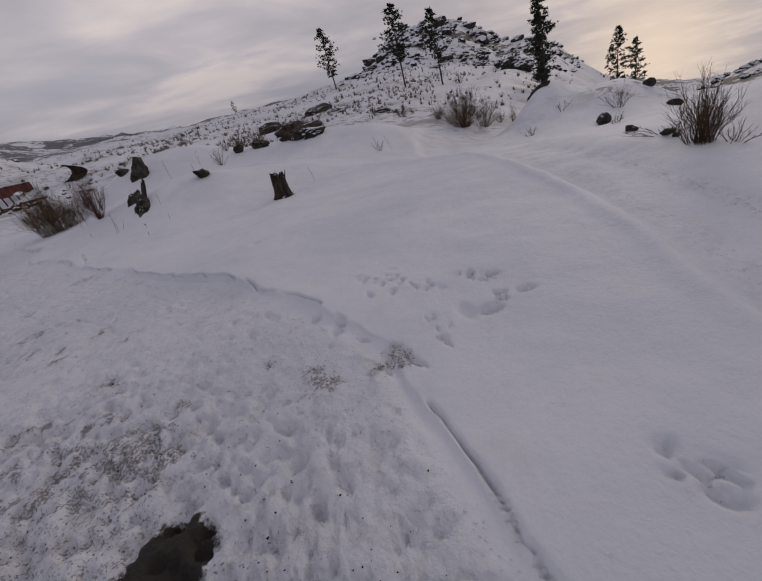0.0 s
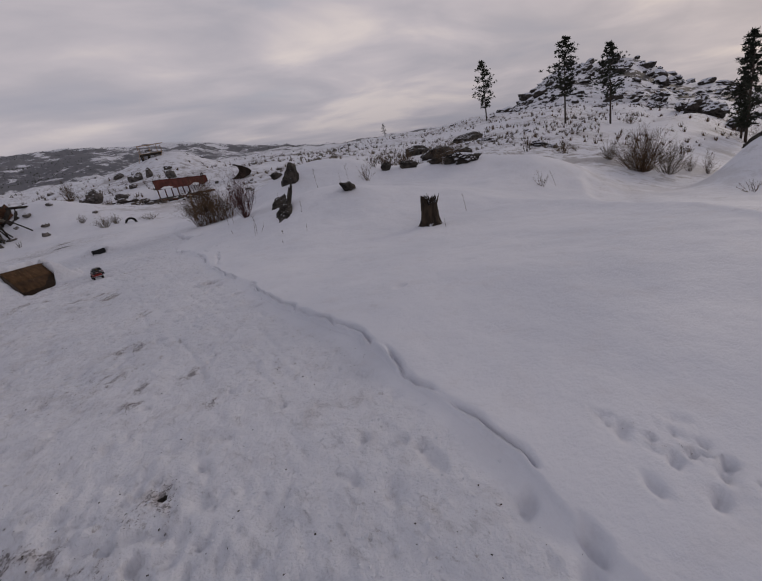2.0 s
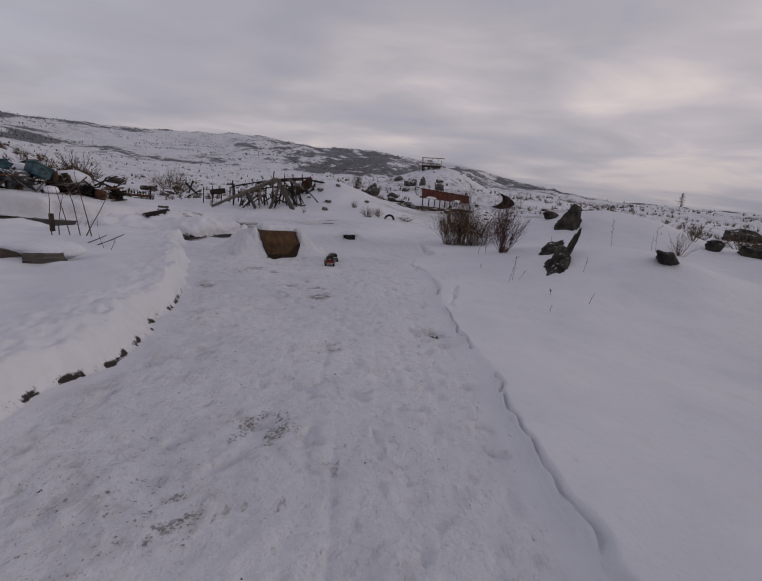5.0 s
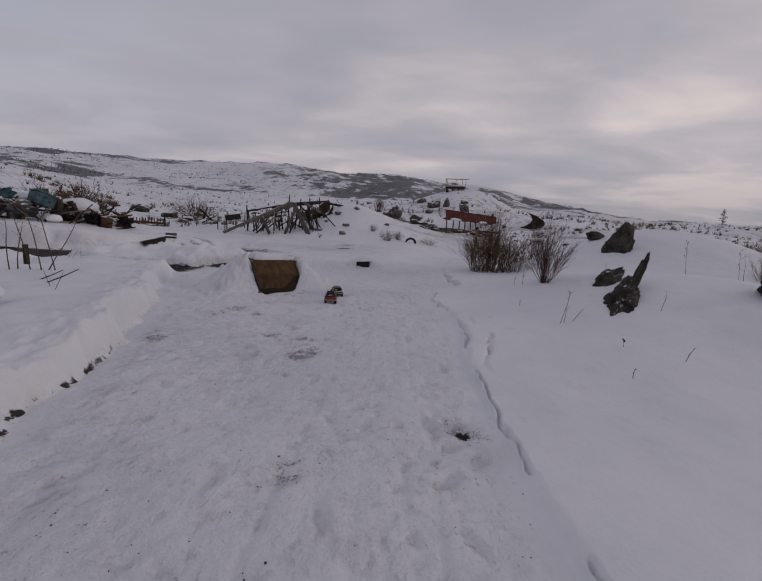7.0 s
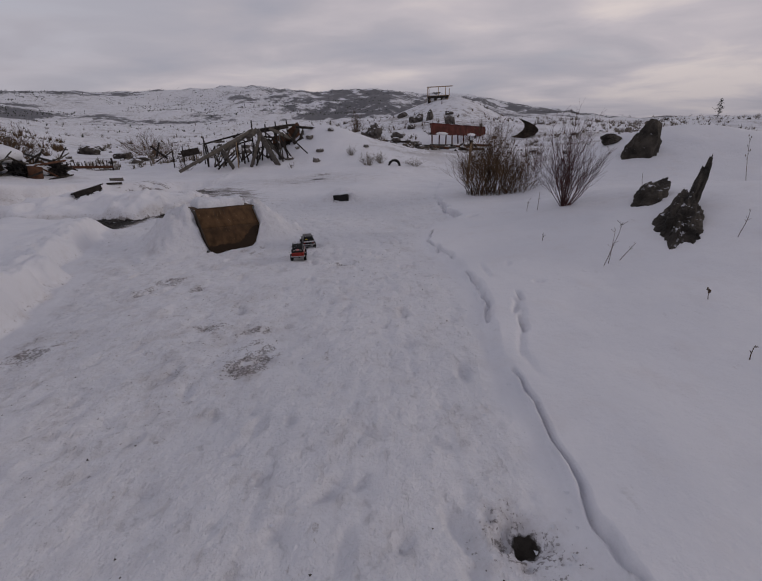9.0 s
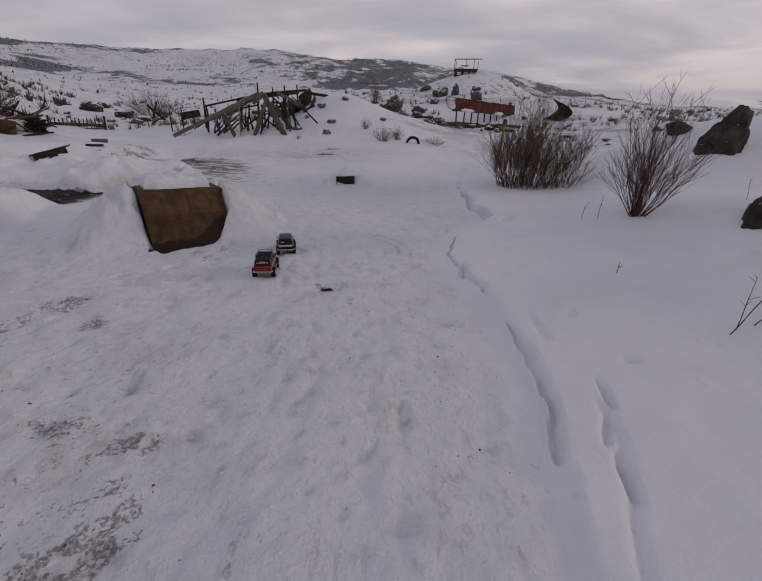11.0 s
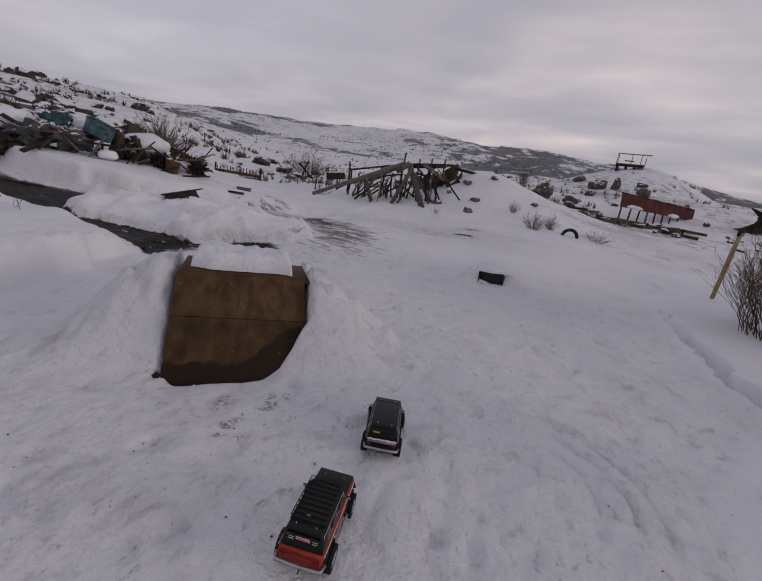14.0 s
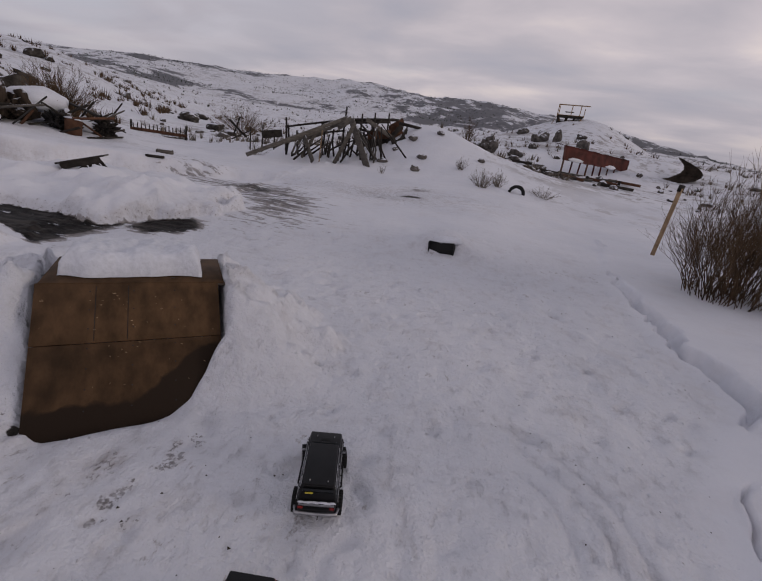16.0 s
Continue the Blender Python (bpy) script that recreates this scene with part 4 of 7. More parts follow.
def stone(size, seed, rough=0.35, sub=3, sharp=1.0):
    """A broken block: a ball cut by random planes, then weathered."""
    rnd = random.Random(seed * 7 + 1)
    cuts = []
    for _ in range(13):
        n = Vector((rnd.gauss(0, 1), rnd.gauss(0, 1), rnd.gauss(0, 1))).normalized()
        cuts.append((n, rnd.uniform(0.30, 0.47)))
    bm = bmesh.new()
    bmesh.ops.create_icosphere(bm, subdivisions=sub, radius=0.5)
    off = Vector((seed * 3.7, seed * 1.3, seed * 2.1))
    for v in bm.verts:
        d = v.co.normalized()
        r = 0.5
        for n, h in cuts:
            c = n.dot(d)
            if c > 0.05:
                r = min(r, h / c)
        r *= 1 + noise.fractal(d * 1.6 * sharp + off, 1.0, 2.0, 4) * rough * 0.5 - abs(noise.noise(d * 3.2 + off)) * rough * 0.40 + (noise.cell(d * 3.0 + off) - 0.5) * rough * 0.10
        v.co = Vector((d.x * r * size[0], d.y * r * size[1], d.z * r * size[2])) * 1.15
    return bm


def mound_of_snow(size, seed):
    """A soft lump of snow."""
    bm = bmesh.new()
    bmesh.ops.create_icosphere(bm, subdivisions=3, radius=0.5)
    for v in bm.verts:
        p = v.co * (1 + 0.25 * noise.noise(v.co * 3 + Vector((seed, 0, 0))))
        v.co = Vector((p.x * size[0], p.y * size[1], p.z * size[2]))
    return bm


def rock(at, size, seed, turn=(0, 0, 0), sink=0.25, material=None, label="grey granite boulder capped with snow", name="boulder", rough=0.35, sub=3, group="boulders"):
    x, y = at[:2]
    z = at[2] if len(at) > 2 else gz(x, y) + size[2] * (0.5 - sink)
    bm = stone(size, seed, rough, sub)
    bm.transform(pose(0, 0, 0, *turn))
    ob = part(name, bm, material or ROCK, label=label, flat=True)
    ob.location = (x, y, z)
    return tagged(ob, label, "rock", group)


# ---- the plywood ramp ----
def build_ramp():
    m = pose(RAMP_AT[0], RAMP_AT[1], 0.025, 0, 1.5, math.degrees(RAMP_TURN))
    ramp = thing("ramp", m, "brown plywood launch ramp banked with snow beside the trail", "ramp")
    W, R, H = RAMP_W, RAMP_RUN, RAMP_H
    tilt = math.degrees(math.atan2(H, R))
    span = math.hypot(R, H)
    low, seam = -0.11, 0.53
    for name, a, b in (("lower_panel", low, seam), ("upper_panel", seam + 0.004, 1.0)):
        mid, ln = (a + b) / 2, (b - a) * span
        bm = box((W, ln, 0.016), (W / 2, R * mid, H * mid), (tilt, 0, 0), 0.003)
        part(name, bm, PLY, ramp, "scuffed brown plywood sheet")
    for k in range(3):
        for j in range(7):
            s = bmesh.new()
            bmesh.ops.create_circle(s, cap_ends=True, segments=8, radius=0.005)
            u, t = W * (0.27 + 0.23 * k), 0.06 + 0.145 * j
            s.transform(Matrix.Translation((u, R * t - 0.0095 * math.sin(radians(tilt)), H * t + 0.0095 * math.cos(radians(tilt)))) @ pose(0, 0, 0, tilt, 0, 0))
            part("screw", s, STEEL_DARK, ramp)
    rnd = random.Random(3)
    for u in (0.30, 0.47):
        part("seam", box((0.004, 0.42 * span, 0.002), (W * u, R * 0.76 - 0.0088 * math.sin(radians(tilt)), H * 0.76 + 0.0088 * math.cos(radians(tilt))), (tilt, 0, 0)), STEEL_DARK, ramp)
    for k in range(44):
        u, t = min(0.95, max(0.04, rnd.gauss(0.5, 0.24))), rnd.uniform(0.2, 0.97)
        part("scratch", box((rnd.uniform(0.003, 0.022), rnd.uniform(0.0015, 0.006), 0.001), (W * u, R * t - 0.0088 * math.sin(radians(tilt)), H * t + 0.0088 * math.cos(radians(tilt))), (tilt, 0, rnd.uniform(-60, 60))), WOOD_TAN, ramp)
    part("top_board", box((W + 0.03, 0.62, 0.02), (W / 2 + 0.03, R + 0.30, H - 0.002), (0, 0, 0), 0.003), PLY, ramp, "dark weathered top board")
    for name, u in (("side_panel", 0.02), ("side_panel", W - 0.02)):
        bm = bmesh.new()
        pts = [(0.02, -0.05), (R + 0.55, -0.05), (R + 0.55, H - 0.02), (R - 0.01, H - 0.02)]
        f = [[bm.verts.new((u + s, p[0], p[1])) for p in pts] for s in (-0.008, 0.008)]
        bm.faces.new(f[0])
        bm.faces.new(f[1][::-1])
        for k in range(4):
            bm.faces.new((f[0][k], f[1][k], f[1][(k + 1) % 4], f[0][(k + 1) % 4]))
        part(name, bm, PLY_GREY, ramp)
    part("ledge", box((0.06, 0.05, 0.016), (W + 0.025, R + 0.005, H - 0.015), (0, 0, 0), 0.002), PLY_GREY, ramp)
    part("knot", box((0.03, 0.012, 0.004), (W * 0.72, R + 0.05, H + 0.021), (0, 0, 10), 0.001), STEEL_DARK, ramp)
    # the slab of old snow on its top
    bm = bmesh.new()
    nx, ny = 60, 26
    grid = {}
    for i in range(nx + 1):
        for j in range(ny + 1):
            u, v = i / nx, j / ny
            x = 0.09 + u * (W * 0.90 - 0.09) + 0.05 * noise.noise((v * 4, 2.5, 0)) * (1 if u < 0.5 else 0.5)
            y = R + 0.11 + v * 0.56 + 0.07 * noise.noise((u * 5, 1.5, 0)) * (1 - v) + 0.05 * (1 - u) * (v - 0.5)
            edge = min(u * 2.0, (1 - u) * 2.2, v, 1 - v)
            h = 0.165 * min(1, edge / 0.14) ** 0.45 * (1 + 0.30 * noise.fractal((u * 5, v * 3, 4.2), 1, 2, 3) + 0.06 * noise.noise((u * 22, v * 12, 7))) if edge > 0 else 0.0
            grid[i, j] = bm.verts.new((x, y, H + 0.016 + max(h, 0)))
    for i in range(nx):
        for j in range(ny):
            bm.faces.new((grid[i, j], grid[i + 1, j], grid[i + 1, j + 1], grid[i, j + 1]))
    slab = part("snow_slab", bm, SNOW)
    slab.matrix_world = m
    tagged(slab, "thick slab of old snow lying on the ramp's top", "snow")


build_ramp()


# ---- the two radio-controlled model trucks ----
def wheel(parent, x, y, r=0.056, w=0.046, steer=0.0, rim_mat=None):
    side = 1 if x > 0 else -1
    hub = new("wheel")
    hub.parent = parent
    hub.matrix_local = pose(x, y, r, 0, 0, steer)
    bm = bmesh.new()
    prof = [(-w / 2, r * 0.60), (-w / 2, r * 0.90), (-w / 2 * 0.78, r * 0.985), (w / 2 * 0.78, r * 0.985), (w / 2, r * 0.90), (w / 2, r * 0.60)]
    seg = 28
    rings = [[bm.verts.new((px, pr * math.cos(2 * math.pi * k / seg), pr * math.sin(2 * math.pi * k / seg))) for px, pr in prof] for k in range(seg)]
    for a, b in zip(rings, rings[1:] + rings[:1]):
        for k in range(len(prof)):
            j = (k + 1) % len(prof)
            bm.faces.new((a[k], b[k], b[j], a[j]))
    for k in range(22):  # tread lugs in two rows
        t = 2 * math.pi * k / 22
        for s, o in ((-1, 0.0), (1, 0.14)):
            box((w * 0.46, 0.009, 0.008), (0, 0, 0), (0, 0, 0), 0.0, bm=bm)
            for v in bm.verts[-8:]:
                v.co = Matrix.Rotation(t + o, 3, "X") @ (v.co + Vector((s * w * 0.25, 0, r * 0.985)))
    part("tyre", bm, RUBBER, hub, "knobbly black rubber tyre")
    bm = bmesh.new()
    tube(bm, [(side * w * 0.1, 0, 0), (side * w * 0.42, 0, 0)], [r * 0.6, r * 0.62], 20)
    part("rim", bm, rim_mat or BLACK_MATT, hub)
    bm = bmesh.new()
    for k in range(5):
        t = 2 * math.pi * k / 5
        box((0.006, 0.010, r * 0.5), (0, 0, 0), bm=bm)
        for v in bm.verts[-8:]:
            v.co = Matrix.Rotation(t, 3, "X") @ (v.co + Vector((side * w * 0.44, 0, r * 0.32)))
    tube(bm, [(side * w * 0.38, 0, 0), (side * w * 0.55, 0, 0)], [0.011, 0.008], 8)
    part("spokes", bm, CHROME, hub, "scuffed silver spokes")
    bm = bmesh.new()
    tube(bm, [(side * w * 0.43, r * 0.56 * math.cos(a), r * 0.56 * math.sin(a)) for a in [2 * math.pi * k / 20 for k in range(21)]], 0.0035, 5, False)
    part("rim_ring", bm, CHROME, hub)
    return hub


def truck(name, m, label, red, steer=0.0):
    car = thing(name, m, label, "model truck", "model trucks")
    L, W, base = 0.50, 0.205, 0.085
    # lower shell with wheel arches
    bm = bmesh.new()
    prof = []
    for k in range(61):
        y = -L / 2 + L * k / 60
        z = base
        for ax in (-0.155, 0.155):
            if abs(y - ax) < 0.068:
                z = max(z, 0.062 + math.sqrt(0.068**2 - (y - ax) ** 2) * 0.95)
        prof.append((y, z))
    top = lambda y: 0.152 - 0.010 * max(0, (y - 0.10) / 0.15) ** 2  # noqa: E731
    rings = []
    for y, z in prof:
        pinch = 1 - 0.05 * (abs(y) / (L / 2)) ** 4
        half = W / 2 * pinch
        t = top(y)
        z = min(z, t - 0.012)
        rings.append([bm.verts.new(c) for c in ((-half * 0.97, y, z), (-half, y, (z + t) / 2), (-half * 0.985, y, t - 0.012), (-half * 0.93, y, t), (half * 0.93, y, t), (half * 0.985, y, t - 0.012), (half, y, (z + t) / 2), (half * 0.97, y, z))])
    for a, b in zip(rings, rings[1:]):
        for k in range(7):
            bm.faces.new((a[k], a[k + 1], b[k + 1], b[k]))
    bm.faces.new(rings[0][::-1])
    bm.faces.new(rings[-1])
    part("body", bm, RED_PAINT if red else BLACK_PAINT, car, "red lower body shell" if red else "")
    # bonnet
    part("bonnet", box((W * 0.93, 0.150, 0.014), (0, 0.172, 0.153), (-2.5, 0, 0), 0.005, (0.93, 0.97), 2), BLACK_PAINT, car)
    part("cowl", box((W * 0.86, 0.018, 0.004), (0, 0.100, 0.1625), (0, 0, 0), 0.001), BLACK_MATT, car)
    # cabin
    cab = box((W * 0.95, 0.335, 0.078), (0, -0.073, 0.188), (0, 0, 0), 0.010, (0.80, 0.86), 3)
    part("cabin", cab, BLACK_PAINT, car)
    part("roof", box((W * 0.77, 0.285, 0.008), (0, -0.076, 0.2285), (0, 0, 0), 0.003, (0.97, 0.98), 2), BLACK_MATT if red else BLACK_PAINT, car)
    for s in (-1, 1):
        lean = s * 14.5
        for y, ln in ((0.028, 0.075), (-0.072, 0.085), (-0.172, 0.080)):
            part("side_window", box((0.003, ln, 0.044), (s * W * 0.4365, y, 0.191), (0, -lean, 0), 0.001), GLASS_DARK, car)
        fr = bmesh.new()
        pts = [(s * W * 0.460, -0.212, 0.172), (s * W * 0.415, -0.208, 0.214), (s * W * 0.415, 0.058, 0.214), (s * W * 0.460, 0.066, 0.172), (s * W * 0.460, -0.212, 0.172)]
        tube(fr, pts, 0.0016, 5)
        part("window_trim", fr, CHROME, car)
        mir = part("mirror", box((0.022, 0.010, 0.016), (s * 0.112, 0.070, 0.180), (0, 0, s * 8), 0.003), BLACK_PAINT, car)
        part("mirror_glass", box((0.018, 0.002, 0.012), (s * 0.112, 0.0640, 0.180), (0, 0, s * 8), 0.0005), CHROME, mir)
        part("door_handle", box((0.004, 0.022, 0.005), (s * (W / 2 + 0.001), -0.035, 0.142), (0, 0, 0), 0.001), CHROME, car)
        part("door_seam", box((0.002, 0.0015, 0.060), (s * (W / 2 - 0.0005), -0.055, 0.118), (0, 0, 0)), BLACK_MATT, car)
        for ay in (-0.155, 0.155):
            fl = bmesh.new()
            tube(fl, [(s * (W / 2 + 0.001), ay + 0.070 * math.cos(a), 0.060 + 0.068 * math.sin(a)) for a in [math.pi * k / 14 for k in range(15)]], 0.006, 6)
            part("fender_flare", fl, BLACK_MATT, car)
        slider = bmesh.new()
        tube(slider, [(s * 0.105, -0.085, 0.076), (s * 0.116, -0.07, 0.074), (s * 0.116, 0.07, 0.074), (s * 0.105, 0.085, 0.076)], 0.005, 6)
        for y in (-0.05, 0.0, 0.05):
            tube(slider, [(s * 0.116, y, 0.074), (s * 0.09, y, 0.082)], 0.003, 5)
        part("rock_slider", slider, CHROME if red else BLACK_MATT, car)
        if red:
            part("stripe", box((0.003, L * 0.94, 0.006), (s * (W / 2 + 0.0005), 0, 0.140), (0, 0, 0), 0.001), WHITE_TRIM, car, "white waistline stripe")
            part("shell_panel", box((0.003, 0.16, 0.034), (s * (W / 2 + 0.0008), 0.0, 0.115), (0, 0, 0), 0.001), RED_PAINT, car)
        else:
            part("side_trim", box((0.003, L * 0.9, 0.004), (s * (W / 2 + 0.0005), 0, 0.134), (0, 0, 0), 0.001), CHROME, car)
    # screens
    part("windscreen", box((W * 0.74, 0.003, 0.058), (0, 0.0825, 0.194), (-19, 0, 0), 0.001), GLASS_DARK, car)
    rear = part("rear_window", box((W * 0.74, 0.003, 0.050), (0, -0.2285, 0.196), (17, 0, 0), 0.001), GLASS_DARK, car)
    # tail
    part("tailgate", box((W * 0.90, 0.006, 0.045), (0, -L / 2 - 0.002, 0.122), (0, 0, 0), 0.002), BLACK_PAINT if not red else RED_PAINT, car)
    part("tail_strip", box((W * 0.86, 0.004, 0.013), (0, -L / 2 - 0.006, 0.138), (0, 0, 0), 0.001), CHROME if not red else LENS_RED, car)
    for s in (-1, 1):
        part("tail_lamp", box((0.026, 0.006, 0.014), (s * 0.078, -L / 2 - 0.008, 0.122), (0, 0, 0), 0.002), LENS_RED, car)
        part("headlamp", box((0.030, 0.006, 0.022), (s * 0.068, L / 2 + 0.001, 0.126), (0, 0, 0), 0.003), CHROME, car)
    bump = bmesh.new()
    tube(bump, [(-0.108, -L / 2 + 0.02, 0.096), (-0.102, -L / 2 - 0.016, 0.096), (0, -L / 2 - 0.020, 0.096), (0.102, -L / 2 - 0.016, 0.096), (0.108, -L / 2 + 0.02, 0.096)], 0.0085, 8)
    part("rear_bumper", bump, CHROME, car, "scratched silver rear bumper")
    bump = bmesh.new()
    tube(bump, [(-0.105, L / 2 - 0.01, 0.092), (-0.096, L / 2 + 0.018, 0.092), (0, L / 2 + 0.022, 0.092), (0.096, L / 2 + 0.018, 0.092), (0.105, L / 2 - 0.01, 0.092)], 0.008, 8)
    part("front_bumper", bump, BLACK_MATT, car)
    part("grille", box((W * 0.5, 0.005, 0.024), (0, L / 2 + 0.001, 0.124), (0, 0, 0), 0.001), BLACK_MATT, car)
    part("tow_hook", tube(bmesh.new(), [(0.012, -L / 2 - 0.018, 0.09), (0.012, -L / 2 - 0.034, 0.088), (0.012, -L / 2 - 0.036, 0.078)], 0.003, 5), STEEL_DARK, car)
    part("chassis", box((0.06, 0.40, 0.028), (0, 0, 0.075), (0, 0, 0), 0.004), BLACK_MATT, car)
    for y in (-0.155, 0.155):
        ax = bmesh.new()
        tube(ax, [(-0.10, y, 0.056), (0.10, y, 0.056)], 0.008, 6)
        box((0.03, 0.03, 0.03), (0.015, y, 0.056), (0, 0, 0), 0.006, bm=ax)
        part("axle", ax, STEEL_DARK, car)
        for s in (-1, 1):
            part("damper", tube(bmesh.new(), [(s * 0.07, y, 0.06), (s * 0.055, y - 0.02, 0.135)], 0.006, 6), STEEL_DARK, car)
    for x in (-0.1065, 0.1065):
        wheel(car, x, -0.155)
        wheel(car, x, 0.155, steer=steer)
    for x, y in ((-0.045, -0.20), (0.045, -0.20), (-0.05, 0.20), (0.05, 0.20)):
        part("body_pin", tube(bmesh.new(), [(x, y, 0.150 if y > 0 else 0.228), (x, y, 0.168 if y > 0 else 0.243)], 0.0025, 5), CHROME, car)
    part("bonnet_vent", box((0.05, 0.03, 0.002), (0, 0.18, 0.1615), (-2.5, 0, 0), 0.0005), BLACK_MATT, car)
    if red:
        rack = bmesh.new()
        w, y0, y1, z0, z1 = 0.078, -0.185, 0.055, 0.236, 0.262
        for z in (z0, z1):
            tube(rack, [(-w, y0, z), (-w, y1, z), (w, y1, z), (w, y0, z), (-w, y0, z)], 0.0024, 5)
        for k in range(9):
            y = y0 + (y1 - y0) * k / 8
            for s in (-1, 1):
                tube(rack, [(s * w, y, z0), (s * w, y, z1)], 0.0018, 5)
        part("roof_rack", rack, BLACK_MATT, car, "black wire roof rack")
        for k in range(8):
            part("rack_slat", box((2 * w, 0.010, 0.003), (0, y0 + 0.015 + 0.030 * k, z0), (0, 0, 0), 0.0008), BLACK_MATT, car)
        part("shackle", tube(bmesh.new(), [(-0.02, -0.15, 0.240), (-0.01, -0.155, 0.247), (0.0, -0.15, 0.240)], 0.0025, 5), CHROME, car)
        part("decal", box((0.062, 0.0025, 0.024), (0, -0.2315, 0.197), (17, 0, 0), 0.0008), WHITE_TRIM, car)
        part("decal_badge", box((0.052, 0.0022, 0.016), (0, -0.2325, 0.1972), (17, 0, 0), 0.0008), DECAL_PINK, car, "pink-red badge on the tailgate glass")
        for s in (-1, 1):
            for k in range(3):
                part("decal_bar", box((0.024, 0.0018, 0.0035), (s * 0.053, -0.2305 + 0.0 * k, 0.208 - 0.011 * k), (17, 0, 0)), WHITE_TRIM, car)
    else:
        part("decal", box((0.040, 0.0022, 0.013), (-0.042, -0.2315, 0.188), (17, 0, 0), 0.0005), DECAL_YELLOW, car, "yellow sticker on the rear glass")
        sn = bmesh.new()
        for k in range(7):
            st = stone((0.035 + 0.02 * (k % 3), 0.012, 0.010), k + 3, 0.4, 2)
            st.transform(Matrix.Translation((-0.075 + 0.026 * k, -0.252, 0.152 - 0.003 * (k % 2))))
            me = bpy.data.meshes.new("tmp")
            st.to_mesh(me)
            st.free()
            sn.from_mesh(me)
            bpy.data.meshes.remove(me)
        part("packed_snow", sn, SNOW, car, "snow packed along the tailgate")
    return car


truck("model_truck", pose(1.90, 0.13, gz(1.90, 0.13) - 0.006, 0, 0, 12) @ Matrix.Scale(1.06, 4), "black two-door model off-road truck with a silver bumper", False, 10)
truck("model_truck", pose(1.85, -0.82, gz(1.78, -0.97) - 0.006, 0, 0, 6) @ Matrix.Scale(1.06, 4), "black-topped red model off-road truck with a roof rack", True, 0)


# ---- plants and stones ----
def bush(name, at, height, spread_by, stems, seed, material, label, twigs=4, thick=0.010, group="", lean=(0, 0), base=0.25):
    """Leafless stems that bow outwards, each with side twigs and their forks."""
    rnd = random.Random(seed)
    main, fine = bmesh.new(), bmesh.new()
    for _ in range(stems):
        a, out = rnd.uniform(0, 2 * math.pi), rnd.random() ** 0.6
        h = height * rnd.uniform(0.45, 1.05) * (1 - 0.6 * out * out)
        b = Vector((math.cos(a) * out * base * spread_by, math.sin(a) * out * base * spread_by, -0.06))
        tip = Vector((math.cos(a) * out * spread_by + lean[0], math.sin(a) * out * spread_by + lean[1], h)) + Vector((rnd.gauss(0, 0.11), rnd.gauss(0, 0.11), 0)) * height
        mid = b.lerp(tip, 0.5) + Vector((rnd.gauss(0, 0.05), rnd.gauss(0, 0.05), 0.05)) * height
        r = thick * rnd.uniform(0.5, 1.1)
        kink = [Vector((rnd.gauss(0, 0.03), rnd.gauss(0, 0.03), 0)) * height for _ in range(2)]
        pts = [b, b.lerp(mid, 0.55) + kink[0], mid, mid.lerp(tip, 0.55) + kink[1], tip]
        tube(main, pts, [r, r * 0.85, r * 0.65, r * 0.42, r * 0.18], 3, False)
        for k in range(twigs):
            t = rnd.uniform(0.25, 0.95) * 4
            p = pts[int(t)].lerp(pts[int(t) + 1], t - int(t))
            d = (tip - b).normalized() * 0.9 + Vector((rnd.gauss(0, 0.42), rnd.gauss(0, 0.42), rnd.uniform(-0.05, 0.4)))
            q = p + d.normalized() * height * rnd.uniform(0.10, 0.28)
            e = p.lerp(q, 0.5) + Vector((rnd.gauss(0, 0.01), rnd.gauss(0, 0.01), 0.01)) * height
            tube(fine, [p, e, q], [r * 0.42, r * 0.30, r * 0.13], 3, False)
            f = e + (d + Vector((rnd.gauss(0, 0.5), rnd.gauss(0, 0.5), 0.2))).normalized() * height * rnd.uniform(0.05, 0.12)
            tube(fine, [e, f], [r * 0.26, r * 0.12], 3, False)
    ob = thing(name, Matrix.Translation((at[0], at[1], gz(*at[:2]))), label, "bush", group)
    part("stem_clump", main, material, ob)["kind"] = "stuff"
    part("twig_spray", fine, material, ob)["kind"] = "stuff"
    return ob


bush("willow_bush", (7.3, 5.6), 2.35, 1.05, 240, 1, TWIG, "dense leafless brown willow bush standing in snow", 9, 0.009, base=0.68)
bush("willow_bush", (8.05, 5.1), 1.45, 0.75, 110, 2, TWIG, "dense leafless brown willow bush standing in snow", 6, 0.0075, base=0.6)
bush("red_twig_bush", (7.4, 0.7), 1.85, 0.40, 78, 3, TWIG_RED, "leafless red-stemmed bush fanning out of the snow", 9, 0.0075, base=0.18)
bush("red_twig_bush", (9.6, 7.8), 1.6, 0.6, 22, 4, TWIG_RED, "leafless thin red-stemmed bush in the snow", 6, 0.008, base=0.5)
bush("red_twig_bush", (10.6, 9.2), 1.7, 0.6, 22, 44, TWIG_RED, "leafless thin red-stemmed bush in the snow", 6, 0.008, base=0.5)
